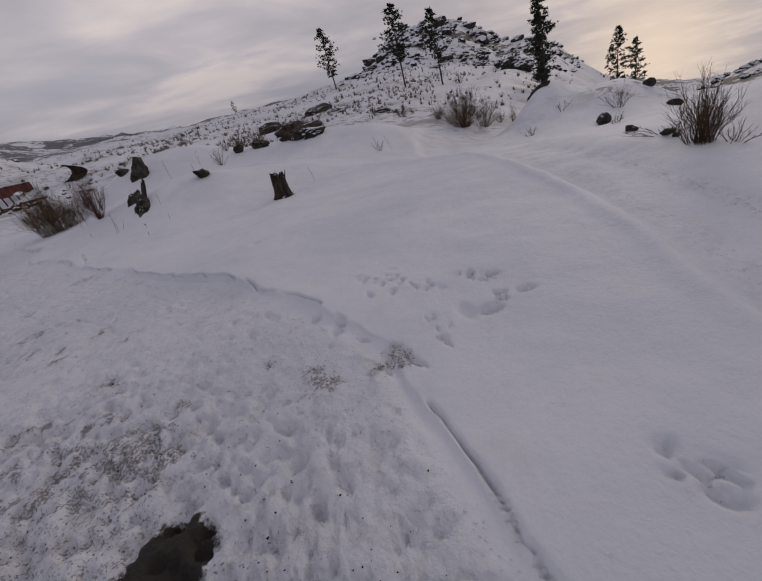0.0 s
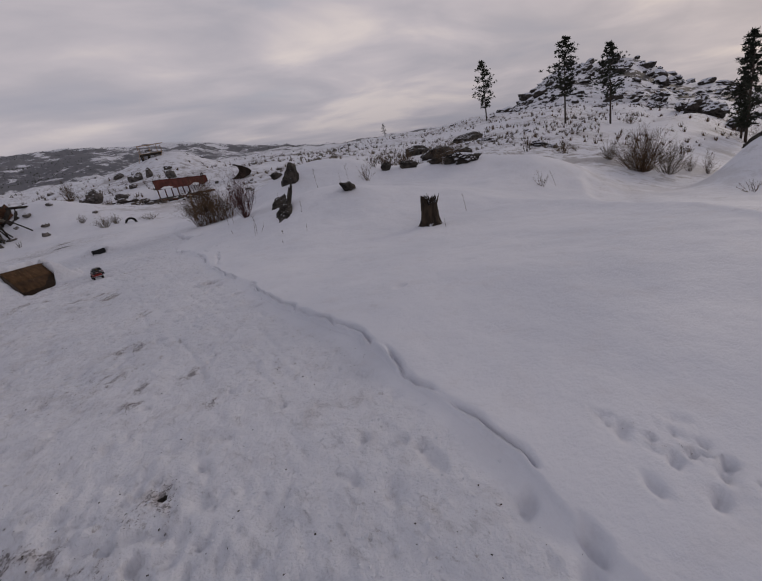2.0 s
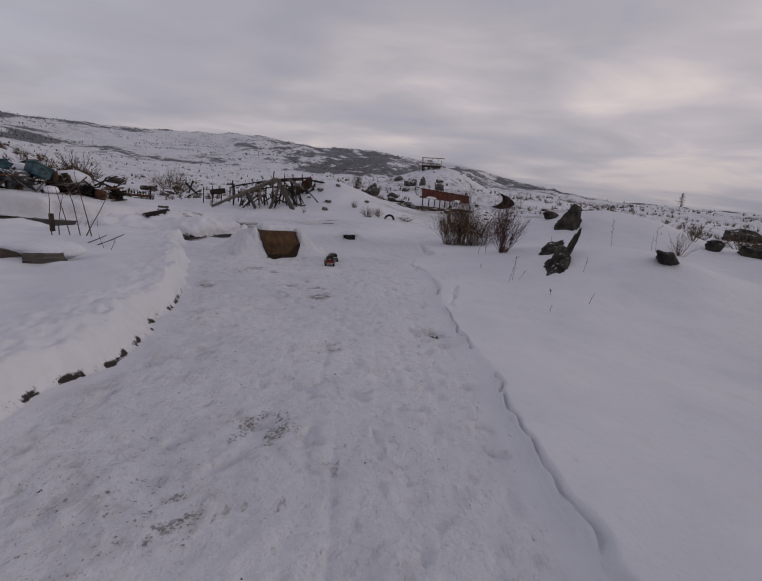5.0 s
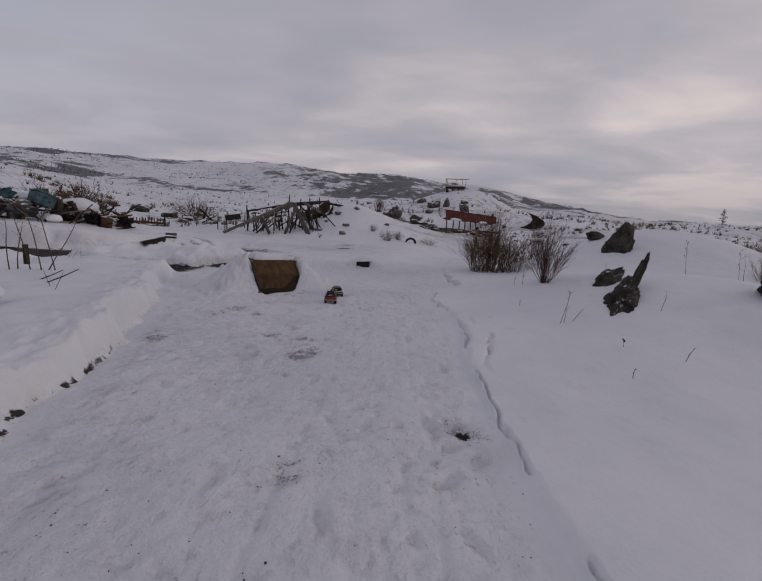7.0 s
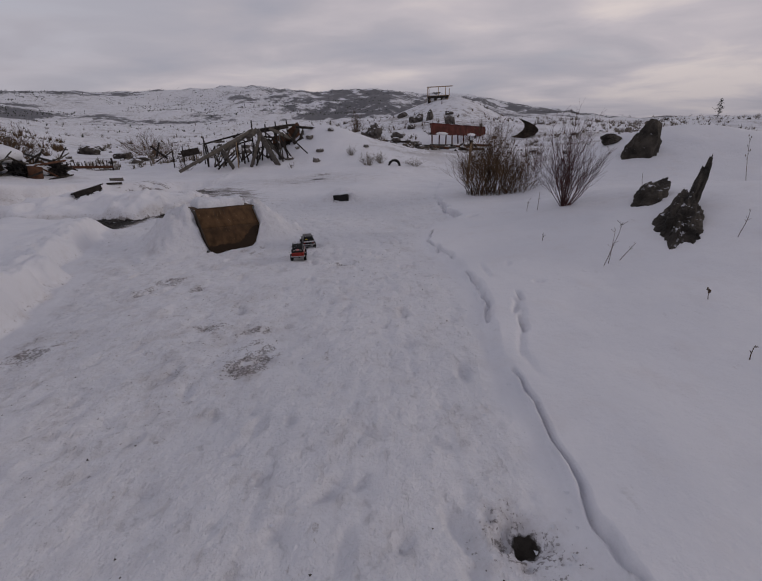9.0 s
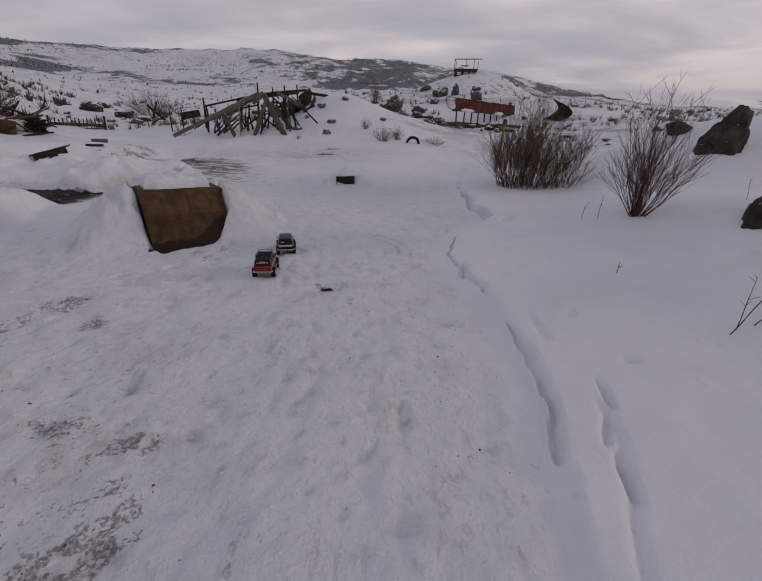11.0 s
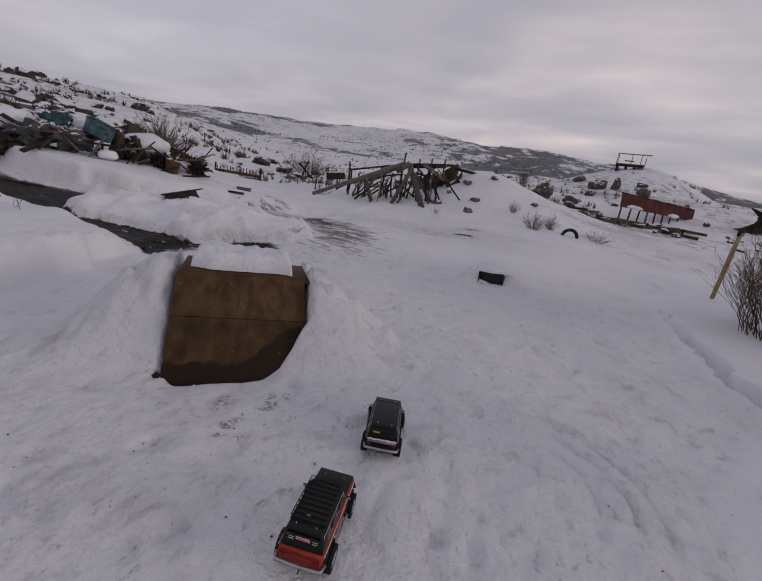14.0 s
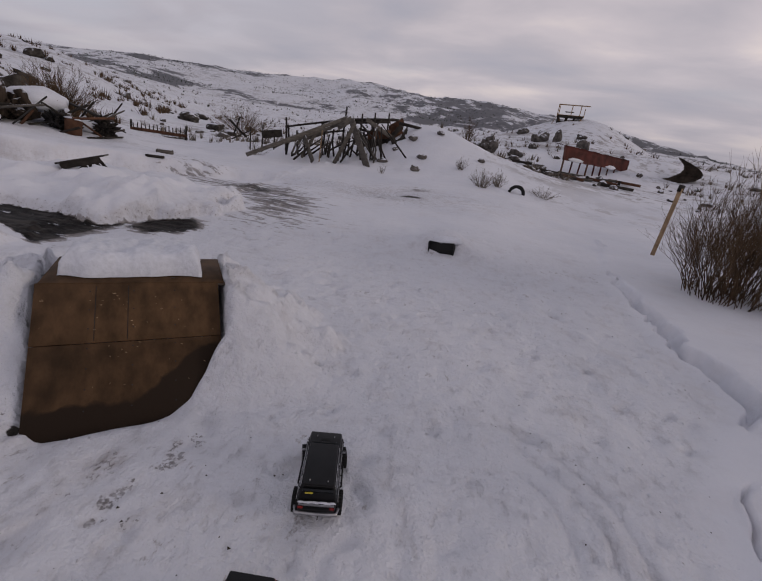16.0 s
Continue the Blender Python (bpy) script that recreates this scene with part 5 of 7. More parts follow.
for k, (x, y, h, w, n) in enumerate(((3.6, 16.6, 0.85, 0.7, 60), (4.4, 17.7, 0.75, 0.45, 50), (6.5, 17.9, 0.55, 0.7, 45), (2.6, 19.0, 0.7, 0.35, 30), (-1.0, 17.4, 0.5, 0.2, 14), (-7.4, 17.6, 0.8, 0.5, 26))):
    bush("sagebrush", (x, y), h, w, n, 10 + k, SAGE, "grey-brown leafless sagebrush poking out of the snow", 4, 0.010, "sagebrush")
for k, (x, y, h, w, n) in enumerate(((34.6, -4.1, 3.1, 2.2, 190), (36.6, -5.2, 2.5, 1.6, 70), (24.9, 12.6, 1.7, 0.9, 50), (20.5, 5.0, 1.3, 0.8, 40), (-16.5, 33.0, 2.6, 2.8, 110), (-14.0, 13.6, 1.9, 1.5, 150), (-19.5, 17.5, 1.9, 1.3, 60))):
    bush("brush", (x, y), h, w, n, 30 + k, TWIG if k != 1 else SAGE, "bare brown thicket on the snowy slope", 6, 0.018, "thickets")
bush("brush", (8.69, -18.48), 1.15, 0.30, 120, 50, TWIG, "bare upright brown thicket on the snow bank", 5, 0.007, "thickets", base=0.6)
bush("brush", (9.6, -18.0), 0.3, 0.75, 14, 51, TWIG, "sprawling bare twigs over the snow bank", 6, 0.009, "thickets", (-0.3, 0.2))
bush("brush", (8.4, -18.85), 0.4, 0.35, 16, 58, TWIG, "sprawling bare twigs over the snow bank", 5, 0.007, "thickets")
for k, (x, y, h, w, n) in enumerate(((29.4, -15.9, 1.5, 1.2, 26), (40.0, -5.6, 1.3, 0.6, 26), (40.7, -6.6, 1.8, 0.5, 26), (25.4, -11.8, 0.6, 0.6, 14), (30.0, -12.6, 0.9, 0.7, 9), (38.4, 3.6, 1.3, 1.0, 40), (72.7, 10.8, 2.0, 1.4, 60), (36.0, -1.4, 1.5, 0.8, 70), (20.5, 0.75, 1.3, 0.8, 40), (79, -3.4, 4.2, 2.6, 90))):
    bush("brush", (x, y), h, w, n, 60 + k, SAGE if k == 7 else TWIG, "bare brown shrub on the snowy slope", 6, 0.012, "thickets")
bush("brush", (12.7, -17.0), 0.3, 0.3, 12, 52, TWIG, "bare twiggy shrub on the snow bank", 5, 0.008, "thickets")
bush("brush", (15.1, 2.4), 1.0, 0.5, 26, 54, TWIG, "thin bare shrub on the snow slope", 5, 0.008, "thickets")
bush("brush", (17.0, 4.0), 0.8, 0.4, 26, 55, SAGE, "thin bare shrub on the snow slope", 5, 0.008, "thickets")
bush("brush", (19.2, 0.6), 1.5, 0.6, 34, 56, TWIG, "thin bare shrub growing between the boulders", 5, 0.009, "thickets")
bush("brush", (19.6, -5.2), 0.9, 0.3, 12, 57, TWIG, "thin bare shrub on the snow slope", 5, 0.009, "thickets")
bush("brush", (3.1, 43), 2.6, 1.0, 50, 53, TWIG, "bare brown thicket on the snowy slope", 5, 0.02, "thickets")


def weed(at, h, seed, lean=0.1, heads=True, label="dry brown weed stalk rising from the snow", stout=1.0):
    rnd = random.Random(seed)
    bm = bmesh.new()
    p = Vector((0, 0, -0.04))
    pts = [p]
    d = Vector((rnd.gauss(0, lean), rnd.gauss(0, lean), 1))
    for k in range(4):
        d = d + Vector((rnd.gauss(0, 0.08), rnd.gauss(0, 0.08), 0))
        pts.append(pts[-1] + d.normalized() * h / 4)
    tube(bm, pts, [r * stout for r in (0.006, 0.005, 0.0045, 0.0035, 0.002)], 4)
    for k in range(5):
        a = pts[2].lerp(pts[4], rnd.random())
        b = a + Vector((rnd.gauss(0, 0.4), rnd.gauss(0, 0.4), 0.5)) * h * 0.16
        tube(bm, [a, b], [0.003, 0.002], 3)
        if heads:
            tube(bm, [b, b + Vector((0, 0, 0.03))], [0.010, 0.006], 5)
    ob = part("weed", bm, TWIG)
    ob.location = (at[0], at[1], gz(*at))
    return tagged(ob, label, "plant", "dry weeds")


for k, (x, y, h) in enumerate(((6.4, -2.5, 0.6), (6.5, -2.45, 0.45), (6.68, -2.4, 0.35), (6.83, -3.82, 0.14), (6.28, -4.91, 0.18), (7.4, -4.35, 0.3), (8.3, -2.5, 0.45), (9.9, -7.9, 0.3), (10.5, -0.2, 0.9), (11.2, -1.0, 0.5), (6.1, -1.2, 0.2), (9.0, 0.6, 0.35), (12.5, -6.5, 0.7), (13.0, 1.0, 1.2), (6.9, 0.9, 0.45), (6.75, 1.1, 0.35), (20.4, -5.46, 0.9))):
    weed((x, y), h * (1.2 if k < 2 else 1), k, 0.2 if k < 3 else 0.12, k % 5 == 3)
for k, (x, y, h, lean) in enumerate(((-4.75, -0.35, 1.75, 0.03), (-4.95, -0.5, 1.7, 0.03), (-5.25, -0.45, 1.4, 0.04), (-5.5, -0.5, 1.15, 0.03), (-5.65, -0.55, 1.3, 0.03), (-4.85, -0.45, 1.5, 0.3))):  # stalks on the ploughed bank
    weed((x, y), h, 80 + k, lean, False, "tall dry brown stalk on the snow bank", 2.6)
for x, y, ln in ((-4.2, -1.5, 0.45), (-3.7, -1.95, 0.62)):
    stick = part("bare_stick", tube(bmesh.new(), [(-0.05, 0, -0.04), (0.5 * ln, 0.06, 0.2 * ln), (ln, 0.10, 0.46 * ln)], [0.012, 0.011, 0.008], 5), WOOD_DARK)
    stick.location = (x, y, gz(x, y))
    tagged(stick, "dark bare stick leaning out of the snow bank", "stick", "leaning sticks")
for k, (x, y) in enumerate(((-3.0, -2.6), (-3.3, -2.3), (-7.0, 3.1), (-7.15, 3.2), (-7.3, 3.0), (-6.6, 3.0))):
    weed((x, y), 0.4, 100 + k, 0.5, False, "short dry twig leaning out of the snow bank")

# rocks beside the trail
rock((11.9, 5.1, 0.95), (1.25, 1.2, 2.7), 12, (0, -8, 75), material=ROCK_BARE, label="dark lichen-covered granite boulder jutting from the snow", name="outcrop", rough=0.42, sub=5)
rock((11.9, 6.6), (0.9, 0.5, 0.4), 6, (0, 0, 20), material=ROCK_BARE, label="flat grey granite rock behind the outcrop", name="outcrop", rough=0.4, sub=4)
rock((8.5, -0.35, 0.76), (1.45, 0.5, 0.42), 2, (0, -34, 40), material=ROCK_BARE, label="narrow dark granite slab half buried in snow", name="outcrop", rough=0.54, sub=5)
rock((7.98, -1.78, 0.50), (1.65, 0.6, 0.85), 3, (8, -24, 50), material=ROCK_BARE, label="jagged dark granite block half buried in snow", name="outcrop", rough=0.54, sub=5)
rock((8.42, -1.46, 0.90), (1.6, 0.17, 0.19), 4, (0, -47, 40), material=ROCK_BARE, label="tilted dark granite fin breaking through the snow", name="outcrop", rough=0.55, sub=5)
rock((10.75, -2.2), (1.1, 0.45, 0.42), 27, (0, 14, 35), sink=0.30, material=ROCK_BARE, label="long dark granite boulder half sunk in the snow slope", rough=0.5, sub=4)
for k, (x, y, s) in enumerate(((17.2, 3.1, (0.6, 0.5, 0.65)), (18.4, 2.6, (1.2, 0.7, 0.65)), (19.2, 0.95, (0.8, 0.5, 0.45)), (19.8, 0.05, (1.8, 0.7, 0.62)))):
    rock((x, y), s, 150 + k, (0, 8 if k == 1 else 0, -45), sink=0.28, material=ROCK_BARE, label="dark granite boulder on the crest of the snow slope", rough=0.5, sub=4)
rock((7.55, -1.9, 0.30), (0.6, 0.35, 0.26), 5, (0, -20, 30), material=ROCK_BARE, label="small dark granite lump at the foot of the outcrop", name="outcrop", rough=0.6)
for k, (x, y, s) in enumerate(((30.4, 9.2, (4.6, 2.0, 1.2)), (33, 14, (4.5, 2.0, 1.3)), (46, 20, (5.0, 2.5, 1.3)), (36, 20, (3.5, 2.0, 1.3)))):
    rock((x, y), s, 20 + k, material=ROCK_BARE)
for k, (x, y, s) in enumerate(((26.2, -15.4, (1.5, 0.7, 0.6)), (10.3, -17.45, (0.34, 0.2, 0.14)), (30.1, -18.6, (0.75, 0.6, 0.5)), (34.7, -17.2, (0.8, 0.6, 0.6)), (9.5, -18.04, (0.26, 0.16, 0.12)), (9.28, -18.16, (0.16, 0.12, 0.1)))):
    rock((x, y), s, 131 + k, (0, 0, 30 * k), material=ROCK_BARE)
for k, (x, y, s) in enumerate(((42.6, 8.6, (2.6, 1.0, 0.7)), (44.2, 9.6, (1.2, 0.8, 0.5)), (42.9, 15.5, (2.0, 0.9, 0.5)), (41.5, 6.2, (1.0, 0.7, 0.5)), (19.95, -0.6, (1.6, 0.8, 0.75)), (112, 12.6, (7.0, 4.0, 4.6)), (106, 8.6, (6.0, 4.0, 4.2)), (118, 17.0, (5.0, 3.0, 3.0)), (98, 3.4, (5.5, 3.0, 3.4)), (126, 25.5, (4.0, 3.0, 2.6)))):
    rock((x, y), s, 171 + k, (0, 6, -60 + 9 * k), sink=0.35, material=ROCK_CAPPED, label="dark granite ledge breaking out of the snowy slope", rough=0.5, sub=4)
rock((33.4, -10.65, -1.15), (2.1, 0.7, 0.5), 34, (0, -32, -84), material=ROCK_BARE, label="dark granite slab jutting from the snowy mound")
for k, (x, y, s) in enumerate(((10.6, 45.9, (1.8, 1.5, 1.6)), (12.2, 45.3, (1.0, 0.9, 1.5)), (13.9, 41.5, (1.1, 1.0, 1.5)), (5.0, 37.6, (1.8, 1.3, 2.0)), (4.1, 38.2, (1.3, 1.1, 1.2)), (2.4, 37.2, (1.0, 0.9, 0.9)), (7.3, 37.2, (1.3, 1.0, 0.9)), (7.0, 34.3, (1.1, 0.9, 0.8)), (8.6, 31.5, (1.0, 0.8, 0.6)), (9.3, 41.5, (0.9, 0.8, 0.7)), (15.0, 47, (1.1, 0.9, 0.7)), (0.55, 19.7, (0.55, 0.4, 0.3)), (0.4, 18.3, (0.5, 0.35, 0.35)), (-0.2, 21.5, (0.5, 0.5, 0.4)), (1.2, 22.4, (0.4, 0.4, 0.3)), (-24.8, 37.5, (2.0, 1.5, 1.2)), (-30, 47, (2.2, 1.5, 1.0)), (-19, 33, (1.8, 1.2, 0.9)), (-15.5, 29, (1.4, 1.0, 0.6)), (9.5, 52, (1.3, 1.0, 1.0)), (-1.0, 20.5, (0.35, 0.3, 0.25)), (3.6, 20.6, (0.4, 0.3, 0.25)), (-2.6, 20.0, (0.5, 0.4, 0.3)), (-1.4, 19.2, (0.6, 0.3, 0.25)))):
    rock((x, y), s, 40 + k, material=ROCK_CAPPED if k in (15, 16, 17, 18) else None)


def stump(at):
    """A broken stump: flared roots, a sawn notch in one side and a ragged rim."""
    bm = bmesh.new()
    seg, rows = 48, 18
    rings = []
    for j in range(rows + 1):
        t = j / rows
        ring = []
        for k in range(seg):
            a = 2 * math.pi * k / seg
            notch = max(0.0, math.cos(a + 2.2)) ** 0.6
            r = 0.33 - 0.11 * t**0.8 + 0.15 * max(0, 1 - t * 2.6) ** 1.5 * (0.55 + 0.45 * math.sin(5 * a + 0.6))
            r *= 1 + 0.20 * noise.noise((math.cos(a) * 2.4, math.sin(a) * 2.4, t * 1.6 + 5)) + 0.04 * math.sin(a * 11 + 3 * math.sin(a * 2))
            top = 0.98 - 0.24 * notch + 0.10 * noise.noise((math.cos(a) * 3.2, math.sin(a) * 2.4, 9.1))
            ring.append(bm.verts.new((r * math.cos(a), r * math.sin(a), -0.14 + t * top)))
        rings.append(ring)
    for a, b in zip(rings, rings[1:]):
        for k in range(seg):
            bm.faces.new((a[k], a[(k + 1) % seg], b[(k + 1) % seg], b[k]))
    inner = [bm.verts.new((v.co.x * 0.55, v.co.y * 0.55, v.co.z - 0.10 + 0.05 * math.sin(k * 1.7))) for k, v in enumerate(rings[-1])]
    mid = bm.verts.new((0, 0, 0.60))
    for k in range(seg):
        bm.faces.new((rings[-1][k], rings[-1][(k + 1) % seg], inner[(k + 1) % seg], inner[k]))
        bm.faces.new((inner[k], inner[(k + 1) % seg], mid))
    ob = thing("tree_stump", pose(at[0], at[1], gz(*at), 0, 5, 0), "weathered dark broken tree stump standing in snow", "stump")
    part("trunk", bm, STUMP, ob, flat=True)
    for a, z, l in ((-0.5, 0.52, 0.42), (2.6, 0.35, 0.10), (4.4, 0.58, 0.12), (5.5, 0.28, 0.1)):
        p = Vector((0.2 * math.cos(a), 0.2 * math.sin(a), z))
        br = bmesh.new()
        tube(br, [p * 0.9, p * 1.2 + Vector((0, 0, 0.03)), p * (1.2 + l) + Vector((0, 0, 0.06))], [0.035, 0.026, 0.012], 6)
        part("branch_stub", br, STUMP, ob)
    rnd = random.Random(8)
    for k in range(6):
        a = 2.4 + 0.55 * k
        p = Vector((0.19 * math.cos(a), 0.19 * math.sin(a), 0.72))
        q = p + Vector((rnd.gauss(0, 0.06), rnd.gauss(0, 0.06), rnd.uniform(0.14, 0.30)))
        part("splinter", tube(bmesh.new(), [p, p.lerp(q, 0.6) + Vector((0.015, 0, 0)), q], [0.012, 0.007, 0.003], 4), STUMP, ob)


stump((10.1, -7.1))


def pine(at, height, seed, bare=0.25, width=0.17, density=1.0, label="tall dark green ponderosa pine on the snowy slope"):
    rnd = random.Random(seed)
    ob = thing("pine_tree", Matrix.Translation((at[0], at[1], gz(*at))), label, "tree", "pines")
    trunk, crown = bmesh.new(), bmesh.new()
    r0 = height * 0.014
    bend = Vector((rnd.gauss(0, 0.012), rnd.gauss(0, 0.012), 0)) * height
    tube(trunk, [Vector((0, 0, -0.5)) + bend * (t * t) + Vector((0, 0, height * t)) for t in (0, 0.2, 0.4, 0.6, 0.8, 0.98)], [r0, r0 * 0.85, r0 * 0.68, r0 * 0.5, r0 * 0.28, r0 * 0.06], 8)
    n = int(95 * density)
    for k in range(n):
        t = bare + (1 - bare) * (k + rnd.random()) / n
        s = (t - bare) / (1 - bare)
        reach = height * width * (0.25 + 1.0 * min(1, s * 3.2)) * (1 - s) ** 0.62 * rnd.uniform(0.45, 1.15) + height * 0.012
        a = rnd.uniform(0, 2 * math.pi)
        p = bend * (t * t) + Vector((0, 0, height * t))
        droop = rnd.uniform(-0.18, 0.22)
        q = p + Vector((math.cos(a) * reach, math.sin(a) * reach, droop * reach + 0.1 * reach))
        tube(trunk, [p, p.lerp(q, 0.5) + Vector((0, 0, -0.06 * reach)), q], [r0 * 0.16, r0 * 0.11, r0 * 0.04], 4, False)
        for c in range(4):
            f = rnd.uniform(0.30, 1.05)
            m = p.lerp(q, f) + Vector((rnd.gauss(0, 0.13), rnd.gauss(0, 0.13), rnd.gauss(0.03, 0.08))) * reach
            size = height * 0.026 * rnd.uniform(0.6, 1.3)
            for _ in range(13):
                d = Vector((rnd.gauss(0, 1), rnd.gauss(0, 1), rnd.gauss(0.25, 0.8))).normalized()
                e = m + d * size * rnd.uniform(0.6, 1.3)
                w = d.cross(Vector((rnd.gauss(0, 1), rnd.gauss(0, 1), 0.3))).normalized() * size * 0.16
                crown.faces.new((crown.verts.new(m - w), crown.verts.new(m + w), crown.verts.new(e + w * 0.4), crown.verts.new(e - w * 0.4)))
    part("trunk", trunk, BARK, ob, "straight dark trunk with thin limbs")
    part("crown", crown, NEEDLE, ob)
    return ob


pine((94.7, 53.1), 13.9, 1, 0.22, 0.25)
pine((68.2, 18.6), 12.1, 2, 0.32, 0.24)
pine((70.0, 12.6), 10.9, 3, 0.36, 0.22)
pine((79.5, -1.5), 14.1, 4, 0.14, 0.19, 1.2)
pine((82.0, -0.5), 11.5, 5, 0.12, 0.15, 1.2)
pine((159, -6.2), 19.0, 6, 0.12, 0.20)
pine((196, -9.6), 21.0, 7, 0.12, 0.20)
pine((122.5, 127.8), 5.6, 8, 0.15, 0.28, 0.7, "small distant pine tree on the skyline")


def strewn(count, seed, region, keep, grain):
    """Places over a sector of the land, thinned out by a slow noise."""
    rng = np.random.default_rng(seed)
    az0, az1, r0, r1 = region
    az, r = np.radians(rng.uniform(az0, az1, count * 4)), r0 * (r1 / r0) ** rng.random(count * 4)
    x, y = HUB[0] + r * np.sin(az), HUB[1] + r * np.cos(az)
    on = fbm(x / grain, y / grain, 3, seed) > keep
    x, y, r = x[on][:count], y[on][:count], r[on][:count]
    return rng, x, y, gzs(x, y), r


def joined(name, verts, faces, material, label, category):
    me = bpy.data.meshes.new(name)
    me.from_pydata(verts.tolist(), [], faces.tolist())
    me.materials.append(material)
    return tagged(new(name, me), label, category, kind="stuff")


def tufts(name, count, seed, region, size, material, label, blades=12, keep=0.0, grain=7.0, grow=1 / 120):
    """Uncountable low growth of a slope, as one mesh."""
    rng, x, y, z, r = strewn(count, seed, region, keep, grain)
    n = len(x)
    s = size * rng.uniform(0.4, 1.4, n) * (1 + r * grow)
    a, o, up = rng.uniform(0, 6.283, (n, blades)), rng.random((n, blades)) * 0.9, rng.uniform(0.35, 1.0, (n, blades))
    c, d = np.cos(a), np.sin(a)
    S, X, Y, Z = s[:, None], x[:, None], y[:, None], z[:, None]
    bx, by = X + c * o * S * 0.3, Y + d * o * S * 0.3
    w = S * 0.06
    v = np.stack([np.stack([bx + d * w, by - c * w, Z - 0.05 + 0 * bx], -1), np.stack([bx - d * w, by + c * w, Z - 0.05 + 0 * bx], -1), np.stack([X + c * o * S, Y + d * o * S, Z + up * S], -1)], 2).reshape(-1, 3)
    return joined(name, v, np.arange(len(v)).reshape(-1, 3), material, label, "shrubs")


def scatter_stones(name, count, seed, region, size, label, keep=0.0, material=None, grain=9.0, low=1.0):
    rng, x, y, z, r = strewn(count, seed, region, keep, grain)
    shapes = []
    for k in range(6):
        bm = stone((1, 0.8, 0.62 * low), 200 + k, 0.38, 2)
        bm.verts.index_update()
        shapes.append((np.array([v.co[:] for v in bm.verts]), np.array([[v.index for v in f.verts] for f in bm.faces])))
        bm.free()
    verts, faces, base = [], [], 0
    for k in range(len(x)):
        s = size * (0.25 + 0.75 * rng.random() ** 2.2) * (1 + r[k] / 90) * 1.4
        vs, fs = shapes[k % 6]
        m = np.array((Matrix.Translation((x[k], y[k], z[k] + 0.08 * s)) @ Euler((rng.normal(0, 0.25), rng.normal(0, 0.25), rng.uniform(0, 6.3))).to_matrix().to_4x4() @ Matrix.Scale(s, 4)))
        verts.append(vs @ m[:3, :3].T + m[:3, 3])
        faces.append(fs + base)
        base += len(vs)
    return joined(name, np.concatenate(verts), np.concatenate(faces), material or ROCK, label, "rocks")


def far_woods(name, count, seed, region, size, label, keep, grain):
    """Distant conifers and junipers, each a ragged little spire, as one mesh."""
    rng, x, y, z, r = strewn(count, seed, region, keep, grain)
    n = len(x)
    h, w = size * rng.uniform(0.4, 1.3, n), size * rng.uniform(0.25, 0.6, n)
    rows = []
    for k in range(5):
        a = 2 * np.pi * k / 5 + rng.uniform(0, 1, n)
        q = w * rng.uniform(0.6, 1.2, n)
        rows.append(np.stack([x + q * np.cos(a), y + q * np.sin(a), z + h * rng.uniform(-0.1, 0.3, n)], -1))
    rows.append(np.stack([x + 0.2 * w, y, z + h], -1))
    v = np.stack(rows, 1).reshape(-1, 3)
    f = np.array([[k, (k + 1) % 5, 5] for k in range(5)])
    return joined(name, v, (f[None] + 6 * np.arange(n)[:, None, None]).reshape(-1, 3), NEEDLE, label, "woods")


tufts("slope_scrub", 900, 5, (-76, -34, 24, 170), 0.5, TWIG, "sparse brown scrub over the snowy slopes", 14, 0.32, 6.0)
tufts("valley_scrub", 1000, 15, (-42, 14, 30, 420), 0.36, SAGE, "sparse grey scrub over the snowy valley floor", 11, 0.05, 14.0, 1 / 90)
tufts("ridge_scrub", 1800, 6, (24, 76, 20, 190), 0.34, SAGE, "sparse grey scrub over the snowy ridge", 12, -0.05)
tufts("hill_scrub", 160, 7, (2, 30, 40, 110), 0.32, TWIG, "dry brown stems over the snowy hillside", 12, 0.05)
scatter_stones("slope_stones", 190, 8, (-76, -44, 26, 130), 1.25, "dark granite stones capped with snow scattered over the slope", 0.0, ROCK_CAPPED)
scatter_stones("valley_stones", 70, 9, (-40, 6, 36, 160), 0.7, "granite stones scattered over the snowy slope", 0.05)
scatter_stones("hill_stones", 34, 10, (0, 26, 30, 70), 0.5, "granite stones scattered over the snowy hill", 0.0)
scatter_stones("ridge_stones", 70, 11, (28, 76, 26, 150), 0.55, "granite stones scattered along the snowy ridge", 0.05)
scatter_stones("crag_stones", 520, 12, (56, 86, 128, 222), 0.8, "granite blocks breaking through the snowy crag", -0.25, ROCK_CAPPED, 14.0, 0.8)
tufts("slope_shrubs", 240, 16, (58, 86, 40, 150), 0.42, TWIG, "brown shrubs dotted over the snowy slope below the crag", 14, -0.1, 8.0)
scatter_stones("crag_boulders", 100, 18, (58, 82, 135, 222), 1.75, "large granite boulders capped with snow on the crag", -0.2, ROCK_CAPPED, 16.0, 0.75)
scatter_stones("knoll_stones", 160, 17, (96, 112, 185, 245), 0.9, "granite blocks breaking through the snowy knoll", -0.2, ROCK_CAPPED, 14.0, 0.8)
far_woods("far_woods", 3500, 13, (-45, 34, 560, 1250), 1.5, "dark scattered trees over the far snowy hills", 0.15, 120.0)
far_woods("valley_woods", 260, 14, (-40, 30, 170, 480), 1.1, "dark low shrubs dotted over the snowy valley", 0.05, 40.0)


